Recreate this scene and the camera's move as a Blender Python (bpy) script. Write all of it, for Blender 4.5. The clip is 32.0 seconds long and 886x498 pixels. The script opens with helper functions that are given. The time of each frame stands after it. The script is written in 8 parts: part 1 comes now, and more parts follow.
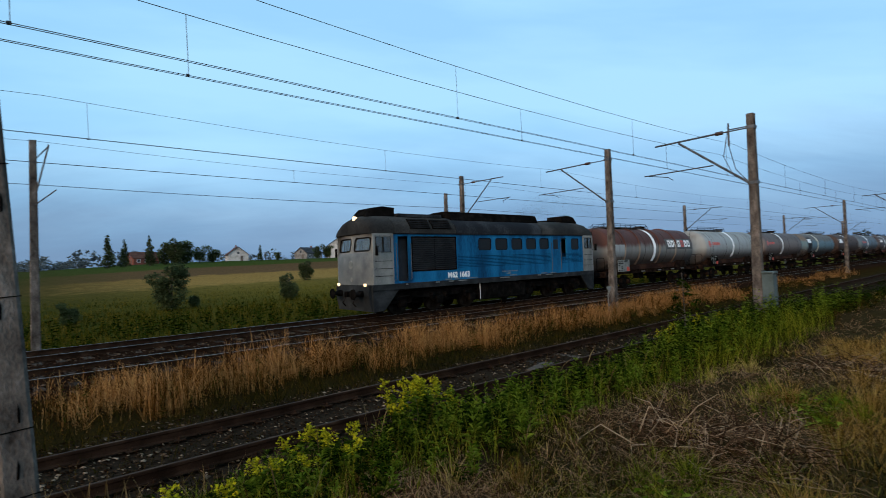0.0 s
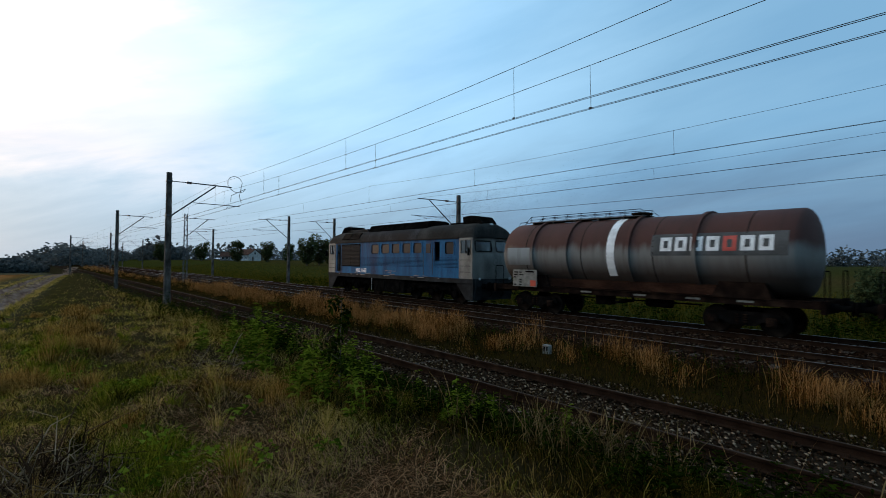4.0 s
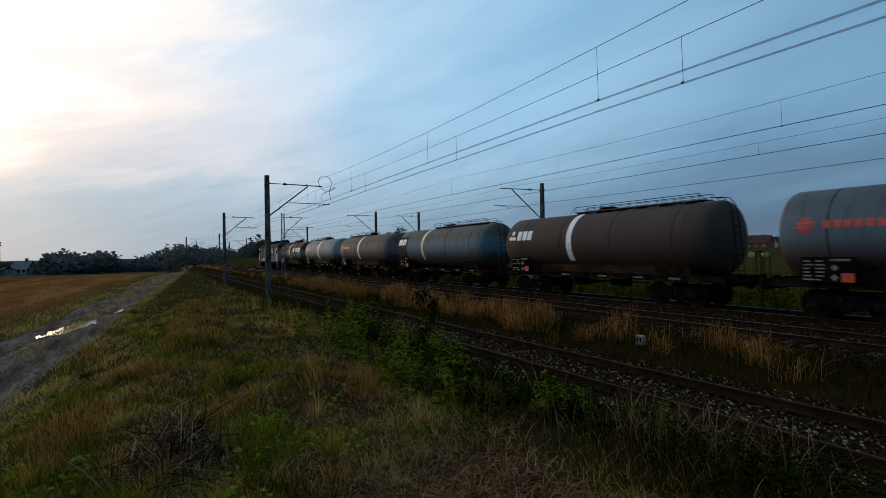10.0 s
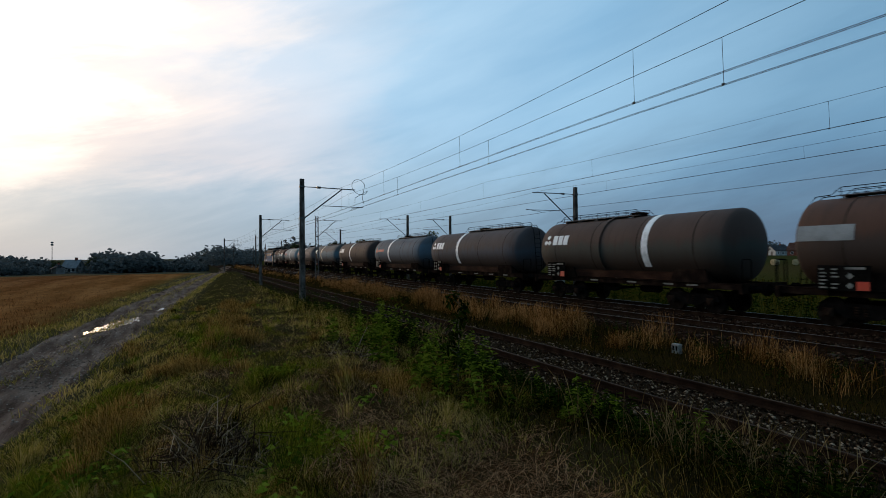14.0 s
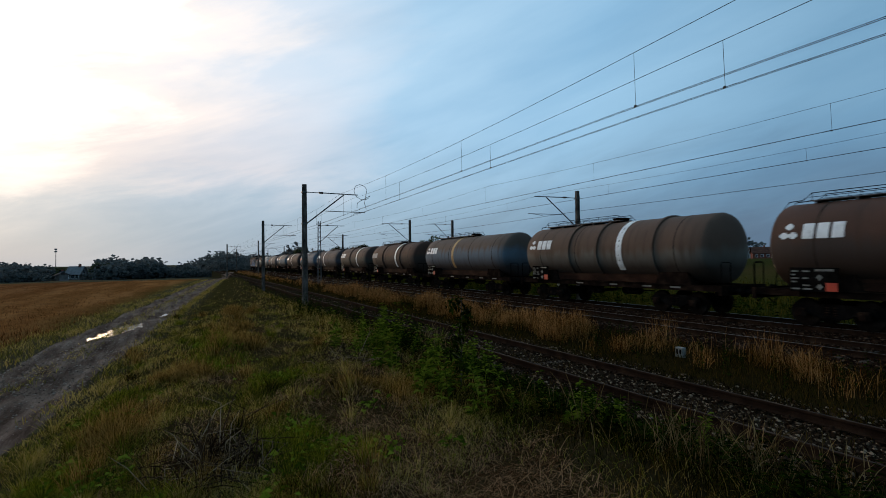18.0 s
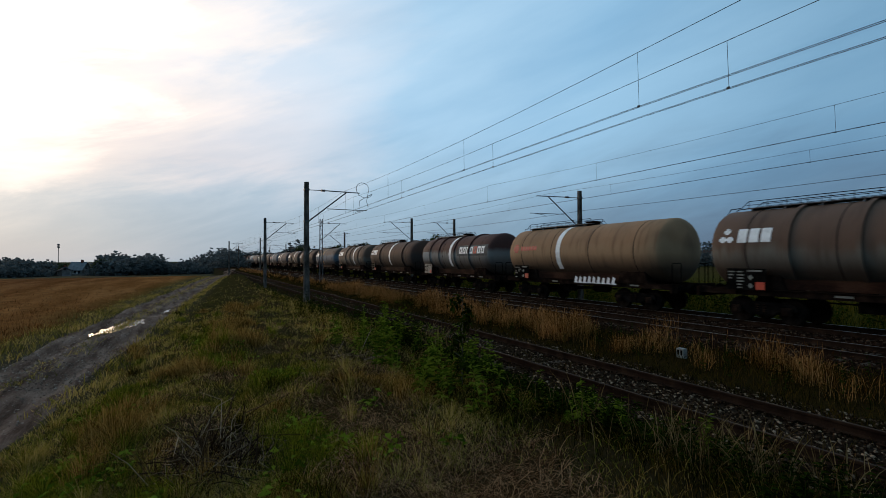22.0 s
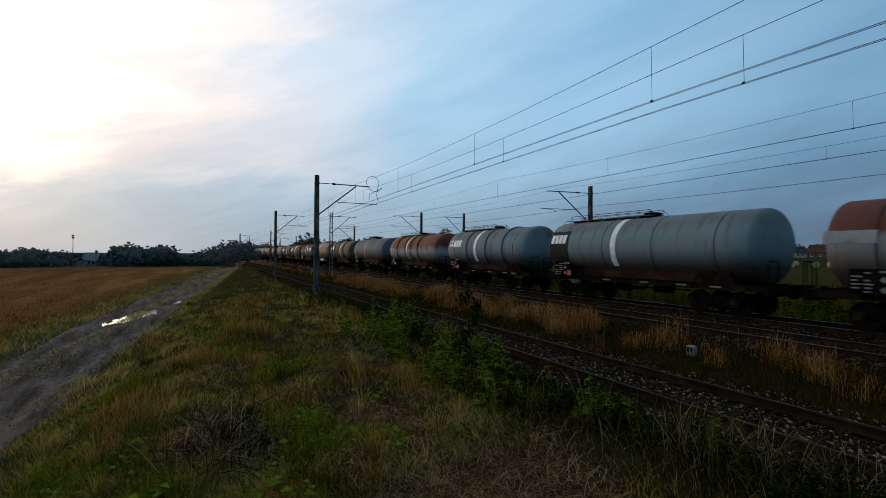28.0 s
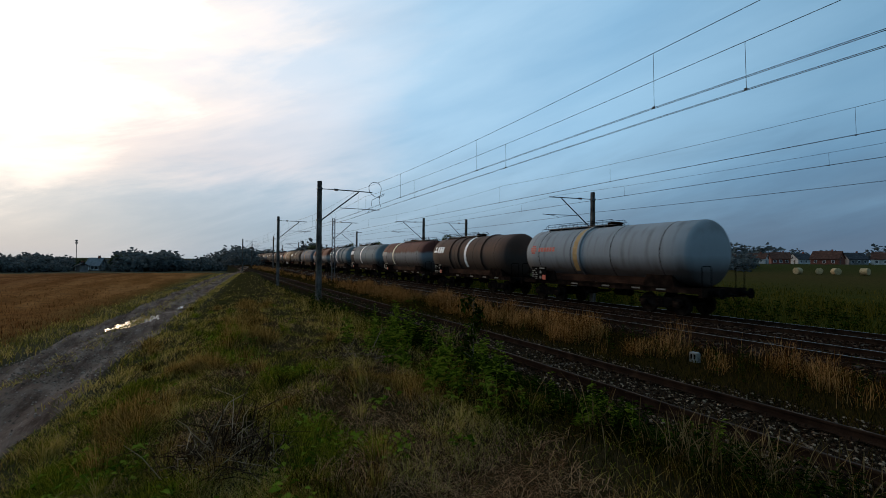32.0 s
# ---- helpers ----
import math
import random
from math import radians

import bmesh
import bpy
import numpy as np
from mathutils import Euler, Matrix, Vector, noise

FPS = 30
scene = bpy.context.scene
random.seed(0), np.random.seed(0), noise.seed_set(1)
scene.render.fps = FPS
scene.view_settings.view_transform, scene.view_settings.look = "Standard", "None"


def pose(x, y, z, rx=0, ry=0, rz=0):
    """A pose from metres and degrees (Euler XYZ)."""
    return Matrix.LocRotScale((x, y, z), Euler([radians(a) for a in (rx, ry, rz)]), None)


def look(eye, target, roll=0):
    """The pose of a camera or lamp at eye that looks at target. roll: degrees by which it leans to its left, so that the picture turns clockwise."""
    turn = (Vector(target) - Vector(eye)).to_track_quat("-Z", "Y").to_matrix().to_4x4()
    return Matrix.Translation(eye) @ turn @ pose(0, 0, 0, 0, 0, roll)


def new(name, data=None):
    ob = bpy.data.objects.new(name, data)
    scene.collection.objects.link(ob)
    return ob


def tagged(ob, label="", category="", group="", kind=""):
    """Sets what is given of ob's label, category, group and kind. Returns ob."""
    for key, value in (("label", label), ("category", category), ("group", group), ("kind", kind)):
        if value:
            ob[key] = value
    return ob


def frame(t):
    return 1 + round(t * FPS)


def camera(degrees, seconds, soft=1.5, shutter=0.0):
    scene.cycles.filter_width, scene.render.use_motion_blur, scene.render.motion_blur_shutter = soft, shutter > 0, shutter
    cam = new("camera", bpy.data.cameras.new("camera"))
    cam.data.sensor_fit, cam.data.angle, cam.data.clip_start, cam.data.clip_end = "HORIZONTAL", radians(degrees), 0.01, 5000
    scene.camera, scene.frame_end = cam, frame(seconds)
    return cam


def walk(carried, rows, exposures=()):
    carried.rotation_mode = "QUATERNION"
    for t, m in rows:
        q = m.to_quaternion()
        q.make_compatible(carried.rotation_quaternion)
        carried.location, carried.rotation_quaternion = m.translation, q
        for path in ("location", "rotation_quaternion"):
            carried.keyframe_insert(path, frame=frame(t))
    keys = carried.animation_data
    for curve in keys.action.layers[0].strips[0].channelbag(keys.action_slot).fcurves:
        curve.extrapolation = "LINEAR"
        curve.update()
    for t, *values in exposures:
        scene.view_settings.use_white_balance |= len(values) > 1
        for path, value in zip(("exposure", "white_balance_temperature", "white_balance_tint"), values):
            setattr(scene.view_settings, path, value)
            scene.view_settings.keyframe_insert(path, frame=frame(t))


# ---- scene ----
# z = 0 is the top of the siding's rails; tracks run along x, the train goes towards -x
EYE = Vector((0.0, 0.0, 2.44))
cam = camera(82.4, 32.0, 0.9, 0.25)
# seconds, yaw to the left of the tracks' normal, pitch, roll
PATH = [
    (0, -40.50, 1.30, -1.96),
    (0.5, -32.60, 2.18, -1.57),
    (1, -20.76, 2.85, -1.10),
    (1.5, -4.26, 3.25, -0.42),
    (2, 12.81, 2.81, 0.07),
    (2.5, 28.69, 3.56, 0.93),
    (3, 40.44, 2.94, 0.73),
    (3.5, 46.95, 1.74, -0.24),
    (4, 50.47, 1.35, 0.54),
    (4.5, 53.68, 0.87, 0.23),
    (6.5, 61.67, 0.92, -1.18),
    (7, 61.40, 0.88, -0.71),
    (7.5, 60.37, 0.87, -0.88),
    (8, 60.67, 0.72, -1.06),
    (8.5, 60.20, 0.29, -0.81),
    (9, 59.82, 0.28, -0.96),
    (9.5, 60.09, 0.49, -0.64),
    (10, 59.94, 0.36, -1.06),
    (10.5, 59.67, 0.46, -0.79),
    (11, 60.72, 0.34, -0.78),
    (11.5, 61.04, 0.37, -0.81),
    (12, 61.48, 0.83, -1.00),
    (12.5, 62.03, 1.00, -0.48),
    (13, 62.56, 0.90, -0.62),
    (13.5, 63.24, 0.83, -0.42),
    (14, 63.46, 0.83, -0.42),
    (14.5, 63.68, 1.42, -0.40),
    (16.5, 63.10, 1.38, -0.56),
    (17, 62.99, 1.70, -0.41),
    (17.5, 63.45, 1.47, -0.29),
    (18, 63.72, 1.34, -0.74),
    (18.5, 63.59, 1.46, -0.64),
    (19, 63.91, 1.57, -0.54),
    (19.5, 63.98, 1.70, -0.43),
    (20, 63.78, 1.41, -0.08),
    (20.5, 64.17, 1.32, -0.20),
    (21, 64.17, 1.30, 0.04),
    (21.5, 63.78, 1.31, -0.25),
    (22, 63.91, 1.20, -0.26),
    (22.5, 63.89, 1.19, -0.04),
    (23, 64.17, 0.99, -0.25),
    (23.5, 64.05, 1.11, -0.21),
    (24, 64.16, 0.91, -0.20),
    (24.5, 64.39, 0.88, -0.13),
    (25, 64.44, 0.95, 0.09),
    (25.5, 64.53, 0.88, 0.15),
    (27.5, 65.06, 0.68, 0.28),
    (28, 64.97, 0.56, 0.34),
    (28.5, 64.89, 0.83, 0.24),
    (29, 65.06, 1.03, 0.59),
    (29.5, 64.98, 1.22, 0.77),
    (30, 65.07, 1.28, 0.57),
    (30.5, 64.71, 1.39, 0.14),
    (31, 64.44, 1.72, 0.31),
    (31.5, 64.97, 1.44, 0.65),
    (32, 65.23, 1.21, 0.44),
]
LIGHT = [(0.0, 0.95), (1.2, 0.95), (2.0, 0.84), (2.5, 0.80), (3.5, 0.52), (4.5, 0.28), (6.5, 0.0), (32.0, 0.0)]
walk(cam, [(t, pose(EYE.x, EYE.y, EYE.z, 90 + p, 0, y) @ pose(0, 0, 0, 0, 0, r)) for t, y, p, r in PATH], LIGHT)


def travelled(t):
    """Metres that the train has gone since the start."""
    nodes = [(0, 11.6), (1, 11.75), (2, 12.1), (3, 11.65), (4, 11.1), (6, 10.85), (8, 10.85), (12, 10.9), (15, 11.1), (18, 11.15), (24, 11.3), (32, 11.5)]
    s, step = 0.0, 0.02
    ts, vs = [n[0] for n in nodes], [n[1] for n in nodes]
    u = np.arange(0, t, step) + step / 2
    return float(np.interp(u, ts, vs).sum() * step) if len(u) else s


# ---- sky and sun ----
SUN_AZ, SUN_EL = 106.0, 9.0          # degrees to the left of +y, and up


def toward(az, el):
    a, e = radians(az), radians(el)
    return Vector((-math.sin(a) * math.cos(e), math.cos(a) * math.cos(e), math.sin(e)))


def build_world():
    w = bpy.data.worlds.new("dusk_sky")
    scene.world = w
    w.use_nodes = True
    nt = w.node_tree
    nt.nodes.clear()
    N, Lk = nt.nodes.new, nt.links.new
    out, bg = N("ShaderNodeOutputWorld"), N("ShaderNodeBackground")
    sky = N("ShaderNodeTexSky")
    sky.sky_type, sky.sun_disc = "NISHITA", False
    sky.sun_elevation, sky.sun_rotation = radians(SUN_EL), radians(-SUN_AZ)
    sky.altitude, sky.dust_density = 250, 2.0
    tc = N("ShaderNodeTexCoord")
    # cloud sheet: brightness falls off with the angle from the low sun
    dot = N("ShaderNodeVectorMath")
    dot.operation = "DOT_PRODUCT"
    dot.inputs[1].default_value = toward(113, 23)
    Lk(tc.outputs["Generated"], dot.inputs[0])
    stretch = N("ShaderNodeMapping")
    stretch.inputs["Scale"].default_value = (1.3, 1.3, 4.2)
    stretch.inputs["Rotation"].default_value = (0.22, 0.16, 0.3)
    Lk(tc.outputs["Generated"], stretch.inputs["Vector"])
    n1 = N("ShaderNodeTexNoise")
    n1.inputs["Scale"].default_value, n1.inputs["Detail"].default_value, n1.inputs["Roughness"].default_value = 2.1, 6, 0.55
    Lk(stretch.outputs[0], n1.inputs["Vector"])
    wob = N("ShaderNodeMath")
    wob.operation = "MULTIPLY_ADD"
    wob.inputs[1].default_value, wob.inputs[2].default_value = 0.13, -0.155
    Lk(n1.outputs["Fac"], wob.inputs[0])
    # wisps drawn out along the wind, rising away from the sunset
    axes = []
    for way in ((0.53, 1.08, 0.0), (-0.9, 0.44, 0.0), (-0.13 * 5.5, -0.27 * 5.5, 5.5)):
        q = N("ShaderNodeVectorMath")
        q.operation = "DOT_PRODUCT"
        q.inputs[1].default_value = way
        Lk(tc.outputs["Generated"], q.inputs[0])
        axes.append(q.outputs["Value"])
    wisp_at = N("ShaderNodeCombineXYZ")
    for i, q in enumerate(axes):
        Lk(q, wisp_at.inputs[i])
    wisp = N("ShaderNodeTexNoise")
    wisp.inputs["Scale"].default_value, wisp.inputs["Detail"].default_value, wisp.inputs["Roughness"].default_value = 2.6, 8, 0.6
    wisp.inputs["Distortion"].default_value = 0.35
    Lk(wisp_at.outputs[0], wisp.inputs["Vector"])
    wob2 = N("ShaderNodeMath")
    wob2.operation = "MULTIPLY_ADD"
    wob2.inputs[1].default_value = 0.17
    Lk(wisp.outputs["Fac"], wob2.inputs[0])
    Lk(wob.outputs[0], wob2.inputs[2])
    add = N("ShaderNodeMath")
    Lk(dot.outputs["Value"], add.inputs[0])
    Lk(wob2.outputs[0], add.inputs[1])
    half = N("ShaderNodeMapRange")
    half.inputs["From Min"].default_value, half.inputs["From Max"].default_value = -1, 1
    Lk(add.outputs[0], half.inputs["Value"])
    ramp = N("ShaderNodeValToRGB")
    cr = ramp.color_ramp
    stops = [(0.0, (0.22, 0.38, 0.55)), (0.12, (0.205, 0.39, 0.58)), (0.30, (0.205, 0.395, 0.58)), (0.58, (0.19, 0.385, 0.585)), (0.74, (0.31, 0.565, 0.81)), (0.86, (0.43, 0.68, 0.91)),
             (0.935, (0.66, 0.79, 0.93)), (0.97, (1.02, 0.98, 0.96)), (1.0, (2.4, 2.0, 1.7))]
    while len(cr.elements) < len(stops):
        cr.elements.new(0.5)
    for e, (p, c) in zip(cr.elements, stops):
        e.position, e.color = p, (*c, 1)
    Lk(half.outputs[0], ramp.inputs[0])
    # grey-blue bank low over the horizon
    sep = N("ShaderNodeSeparateXYZ")
    Lk(tc.outputs["Generated"], sep.inputs[0])
    low = N("ShaderNodeMapRange")
    low.interpolation_type = "SMOOTHSTEP"
    low.inputs["From Min"].default_value, low.inputs["From Max"].default_value = 0.26, 0.0
    low.inputs["To Max"].default_value = 0.94
    lz = N("ShaderNodeMath")
    lz.operation = "MULTIPLY_ADD"
    lz.inputs[1].default_value = 0.16
    Lk(wisp.outputs["Fac"], lz.inputs[0])
    Lk(sep.outputs["Z"], lz.inputs[2])
    lo2 = N("ShaderNodeMath")
    lo2.operation = "SUBTRACT"
    lo2.inputs[1].default_value = 0.08
    Lk(lz.outputs[0], lo2.inputs[0])
    Lk(lo2.outputs[0], low.inputs["Value"])
    bank = N("ShaderNodeValToRGB")
    cr = bank.color_ramp
    stops = [(0.0, (0.085, 0.155, 0.275)), (0.6, (0.110, 0.170, 0.255)), (0.8, (0.205, 0.325, 0.445)), (0.93, (0.27, 0.395, 0.515)), (1.0, (0.35, 0.455, 0.56))]
    while len(cr.elements) < len(stops):
        cr.elements.new(0.5)
    for e, (p, c) in zip(cr.elements, stops):
        e.position, e.color = p, (*c, 1)
    Lk(half.outputs[0], bank.inputs[0])
    mixb = N("ShaderNodeMix")
    mixb.data_type = "RGBA"
    Lk(low.outputs[0], mixb.inputs["Factor"])
    Lk(ramp.outputs[0], mixb.inputs["A"])
    Lk(bank.outputs[0], mixb.inputs["B"])
    # rosy streak above the bank on the sunset side
    ring = N("ShaderNodeValToRGB")
    cr = ring.color_ramp
    stops = [(0.0, (0, 0, 0)), (0.10, (0, 0, 0)), (0.17, (0.5, 0.5, 0.5)), (0.24, (0.3, 0.3, 0.3)), (0.34, (0, 0, 0))]
    while len(cr.elements) < len(stops):
        cr.elements.new(0.5)
    for e, (p, c) in zip(cr.elements, stops):
        e.position, e.color = p, (*c, 1)
    Lk(lo2.outputs[0], ring.inputs[0])
    near_sun = N("ShaderNodeMapRange")
    near_sun.interpolation_type = "SMOOTHSTEP"
    near_sun.inputs["From Min"].default_value, near_sun.inputs["From Max"].default_value = 0.84, 0.97
    Lk(half.outputs[0], near_sun.inputs["Value"])
    rf = N("ShaderNodeMath")
    rf.operation = "MULTIPLY"
    Lk(ring.outputs[0], rf.inputs[0])
    Lk(near_sun.outputs[0], rf.inputs[1])
    rosy = N("ShaderNodeMix")
    rosy.data_type = "RGBA"
    rosy.inputs["B"].default_value = (0.95, 0.80, 0.76, 1)
    Lk(rf.outputs[0], rosy.inputs["Factor"])
    Lk(mixb.outputs["Result"], rosy.inputs["A"])
    # uneven thin cloud: paler and darker drifts
    drift = N("ShaderNodeTexNoise")
    drift.inputs["Scale"].default_value, drift.inputs["Detail"].default_value, drift.inputs["Roughness"].default_value = 1.5, 5, 0.5
    Lk(wisp_at.outputs[0], drift.inputs["Vector"])
    dr = N("ShaderNodeValToRGB")
    dr.color_ramp.elements[0].position, dr.color_ramp.elements[0].color = 0.38, (0.90, 0.925, 0.945, 1)
    dr.color_ramp.elements[1].position, dr.color_ramp.elements[1].color = 0.62, (1.14, 1.075, 1.04, 1)
    Lk(drift.outputs["Fac"], dr.inputs[0])
    uneven = N("ShaderNodeMix")
    uneven.data_type, uneven.blend_type = "RGBA", "MULTIPLY"
    uneven.inputs["Factor"].default_value = 1.0
    Lk(rosy.outputs["Result"], uneven.inputs["A"])
    Lk(dr.outputs[0], uneven.inputs["B"])
    # the clear sky shows through the cloud sheet a little
    clear = N("ShaderNodeVectorMath")
    clear.operation = "SCALE"
    clear.inputs["Scale"].default_value = 0.06
    Lk(sky.outputs[0], clear.inputs[0])
    mix = N("ShaderNodeMix")
    mix.data_type = "RGBA"
    mix.inputs["Factor"].default_value = 0.94
    Lk(clear.outputs[0], mix.inputs["A"])
    Lk(uneven.outputs["Result"], mix.inputs["B"])
    bg.inputs["Strength"].default_value = 1.0
    Lk(mix.outputs["Result"], bg.inputs["Color"])
    Lk(bg.outputs[0], out.inputs[0])


build_world()
sun = new("sun", bpy.data.lights.new("sun", "SUN"))
sun.data.energy, sun.data.angle, sun.data.color = 0.75, radians(18), (1.0, 0.68, 0.42)
sun.matrix_world = look(toward(SUN_AZ, SUN_EL) * 60, (0, 0, 0))


# ---- materials ----
def material(name, stops, rough=0.8, metal=0.0, scale=6.0, fine=60.0, bump=0.3, dist=0.01, stretch=(1, 1, 1), island=0.0, random_ob=0.0, spec=0.4, thin=0.0):
    """Noise at two scales through a ramp of base colours; optional variation per piece."""
    m = bpy.data.materials.new(name)
    m.use_nodes = True
    nt = m.node_tree
    N, Lk = nt.nodes.new, nt.links.new
    b = nt.nodes["Principled BSDF"]
    b.inputs["Metallic"].default_value = metal
    b.inputs["Specular IOR Level"].default_value = spec
    tc, mp = N("ShaderNodeTexCoord"), N("ShaderNodeMapping")
    mp.inputs["Scale"].default_value = stretch
    Lk(tc.outputs["Object"], mp.inputs[0])
    a, c = N("ShaderNodeTexNoise"), N("ShaderNodeTexNoise")
    a.inputs["Scale"].default_value, a.inputs["Detail"].default_value = scale, 4
    c.inputs["Scale"].default_value, c.inputs["Detail"].default_value = fine, 3
    Lk(mp.outputs[0], a.inputs[0])
    Lk(mp.outputs[0], c.inputs[0])
    s = N("ShaderNodeMath")
    s.operation = "MULTIPLY_ADD"
    s.inputs[1].default_value = 0.4
    Lk(c.outputs["Fac"], s.inputs[0])
    s2 = N("ShaderNodeMath")
    s2.operation = "MULTIPLY_ADD"
    s2.inputs[1].default_value, s2.inputs[2].default_value = 1.0, -0.2
    Lk(a.outputs["Fac"], s2.inputs[0])
    Lk(s2.outputs[0], s.inputs[2])
    fac = s
    if island or random_ob:
        if island:
            g = N("ShaderNodeNewGeometry")
            src = g.outputs["Random Per Island"]
        else:
            g = N("ShaderNodeObjectInfo")
            src = g.outputs["Random"]
        k = island or random_ob
        s3 = N("ShaderNodeMath")
        s3.operation = "MULTIPLY_ADD"
        s3.inputs[1].default_value = k
        Lk(src, s3.inputs[0])
        s4 = N("ShaderNodeMath")
        s4.operation = "MULTIPLY_ADD"
        s4.inputs[1].default_value, s4.inputs[2].default_value = 1 - k, 0
        Lk(s.outputs[0], s4.inputs[0])
        Lk(s4.outputs[0], s3.inputs[2])
        fac = s3
    r = N("ShaderNodeValToRGB")
    cr = r.color_ramp
    while len(cr.elements) < len(stops):
        cr.elements.new(0.5)
    for e, (p, col) in zip(cr.elements, stops):
        e.position, e.color = p, (*col, 1)
    Lk(fac.outputs[0], r.inputs[0])
    Lk(r.outputs[0], b.inputs["Base Color"])
    rr = N("ShaderNodeMapRange")
    rr.inputs["To Min"].default_value, rr.inputs["To Max"].default_value = max(0.02, rough - 0.12), min(1, rough + 0.12)
    Lk(s.outputs[0], rr.inputs["Value"])
    Lk(rr.outputs[0], b.inputs["Roughness"])
    if bump:
        bp = N("ShaderNodeBump")
        bp.inputs["Strength"].default_value, bp.inputs["Distance"].default_value = bump, dist
        Lk(s.outputs[0], bp.inputs["Height"])
        Lk(bp.outputs[0], b.inputs["Normal"])
    if thin:          # leaves let light through
        tl, mx = N("ShaderNodeBsdfTranslucent"), N("ShaderNodeMixShader")
        mx.inputs[0].default_value = thin
        Lk(r.outputs[0], tl.inputs["Color"])
        Lk(b.outputs[0], mx.inputs[1])
        Lk(tl.outputs[0], mx.inputs[2])
        Lk(mx.outputs[0], nt.nodes["Material Output"].inputs["Surface"])
    return m


def tones(*cols):
    n = len(cols) - 1
    return [(0.28 + 0.44 * i / n, c) for i, c in enumerate(cols)]


def patches(*cols):
    """Like tones, with a steeper ramp: clear patches."""
    n = len(cols) - 1
    return [(0.37 + 0.26 * i / n, c) for i, c in enumerate(cols)]


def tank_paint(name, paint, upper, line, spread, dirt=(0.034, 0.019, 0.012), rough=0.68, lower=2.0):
    """Tank paint: rust or grime over the top with a ragged lower edge, streaks down the sides, spills low on the shell
    with the lower flank's shade painted in.
    """
    m = bpy.data.materials.new(name)
    m.use_nodes = True
    nt = m.node_tree
    N, Lk = nt.nodes.new, nt.links.new
    b = nt.nodes["Principled BSDF"]
    tc = N("ShaderNodeTexCoord")
    info = N("ShaderNodeObjectInfo")
    off = N("ShaderNodeVectorMath")
    off.operation = "MULTIPLY_ADD"
    off.inputs[1].default_value = (31, 0, 0)
    comb = N("ShaderNodeCombineXYZ")
    Lk(info.outputs["Random"], comb.inputs[0])
    Lk(comb.outputs[0], off.inputs[0])
    Lk(tc.outputs["Object"], off.inputs[2])
    streak_map = N("ShaderNodeMapping")
    streak_map.inputs["Scale"].default_value = (2.1, 0.5, 0.22)
    Lk(off.outputs[0], streak_map.inputs[0])
    st, bl, fi = N("ShaderNodeTexNoise"), N("ShaderNodeTexNoise"), N("ShaderNodeTexNoise")
    st.inputs["Scale"].default_value, st.inputs["Detail"].default_value = 1.3, 5
    bl.inputs["Scale"].default_value, bl.inputs["Detail"].default_value = 0.7, 4
    fi.inputs["Scale"].default_value, fi.inputs["Detail"].default_value = 26, 3
    Lk(streak_map.outputs[0], st.inputs[0])
    Lk(off.outputs[0], bl.inputs[0])
    Lk(off.outputs[0], fi.inputs[0])
    sep = N("ShaderNodeSeparateXYZ")
    Lk(tc.outputs["Object"], sep.inputs[0])

    def ma(src, k, c):
        n = N("ShaderNodeMath")
        n.operation = "MULTIPLY_ADD"
        n.inputs[1].default_value = k
        Lk(src, n.inputs[0])
        if isinstance(c, (int, float)):
            n.inputs[2].default_value = c
        else:
            Lk(c, n.inputs[2])
        return n.outputs[0]
    h = ma(st.outputs["Fac"], spread, ma(bl.outputs["Fac"], spread * 0.9, sep.outputs["Z"]))
    top = N("ShaderNodeMapRange")
    top.interpolation_type = "SMOOTHSTEP"
    top.inputs["From Min"].default_value = line + spread * 0.62
    top.inputs["From Max"].default_value = line + spread * 1.26
    Lk(h, top.inputs["Value"])

    def mixc(f, a, bcol):
        x = N("ShaderNodeMix")
        x.data_type = "RGBA"
        Lk(f, x.inputs["Factor"])
        for sock, v in (("A", a), ("B", bcol)):
            if isinstance(v, tuple):
                x.inputs[sock].default_value = (*v, 1)
            else:
                Lk(v, x.inputs[sock])
        return x.outputs["Result"]
    up = mixc(bl.outputs["Fac"], tuple(0.65 * c for c in upper), tuple(min(1, 1.35 * c) for c in upper))
    pa = mixc(st.outputs["Fac"], tuple(0.82 * c for c in paint), tuple(min(1, 1.15 * c) for c in paint))
    col = mixc(top.outputs[0], pa, up)
    sm = N("ShaderNodeMapRange")
    sm.inputs["From Min"].default_value, sm.inputs["From Max"].default_value, sm.inputs["To Max"].default_value = 0.52, 0.75, 0.6
    Lk(st.outputs["Fac"], sm.inputs["Value"])
    col = mixc(sm.outputs[0], col, dirt)
    # rust spills along the bottom, and shade of the lower flank painted above them
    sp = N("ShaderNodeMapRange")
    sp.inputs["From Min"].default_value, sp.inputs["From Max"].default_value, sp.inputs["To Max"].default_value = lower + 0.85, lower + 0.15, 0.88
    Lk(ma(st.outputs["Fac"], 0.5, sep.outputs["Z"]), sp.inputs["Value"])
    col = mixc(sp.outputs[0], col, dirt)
    Lk(col, b.inputs["Base Color"])
    b.inputs["Specular IOR Level"].default_value = 0.22
    ro = N("ShaderNodeMapRange")
    ro.inputs["To Min"].default_value, ro.inputs["To Max"].default_value = rough - 0.1, rough + 0.25
    Lk(fi.outputs["Fac"], ro.inputs["Value"])
    Lk(ro.outputs[0], b.inputs["Roughness"])
    bp = N("ShaderNodeBump")
    bp.inputs["Strength"].default_value, bp.inputs["Distance"].default_value = 0.25, 0.01
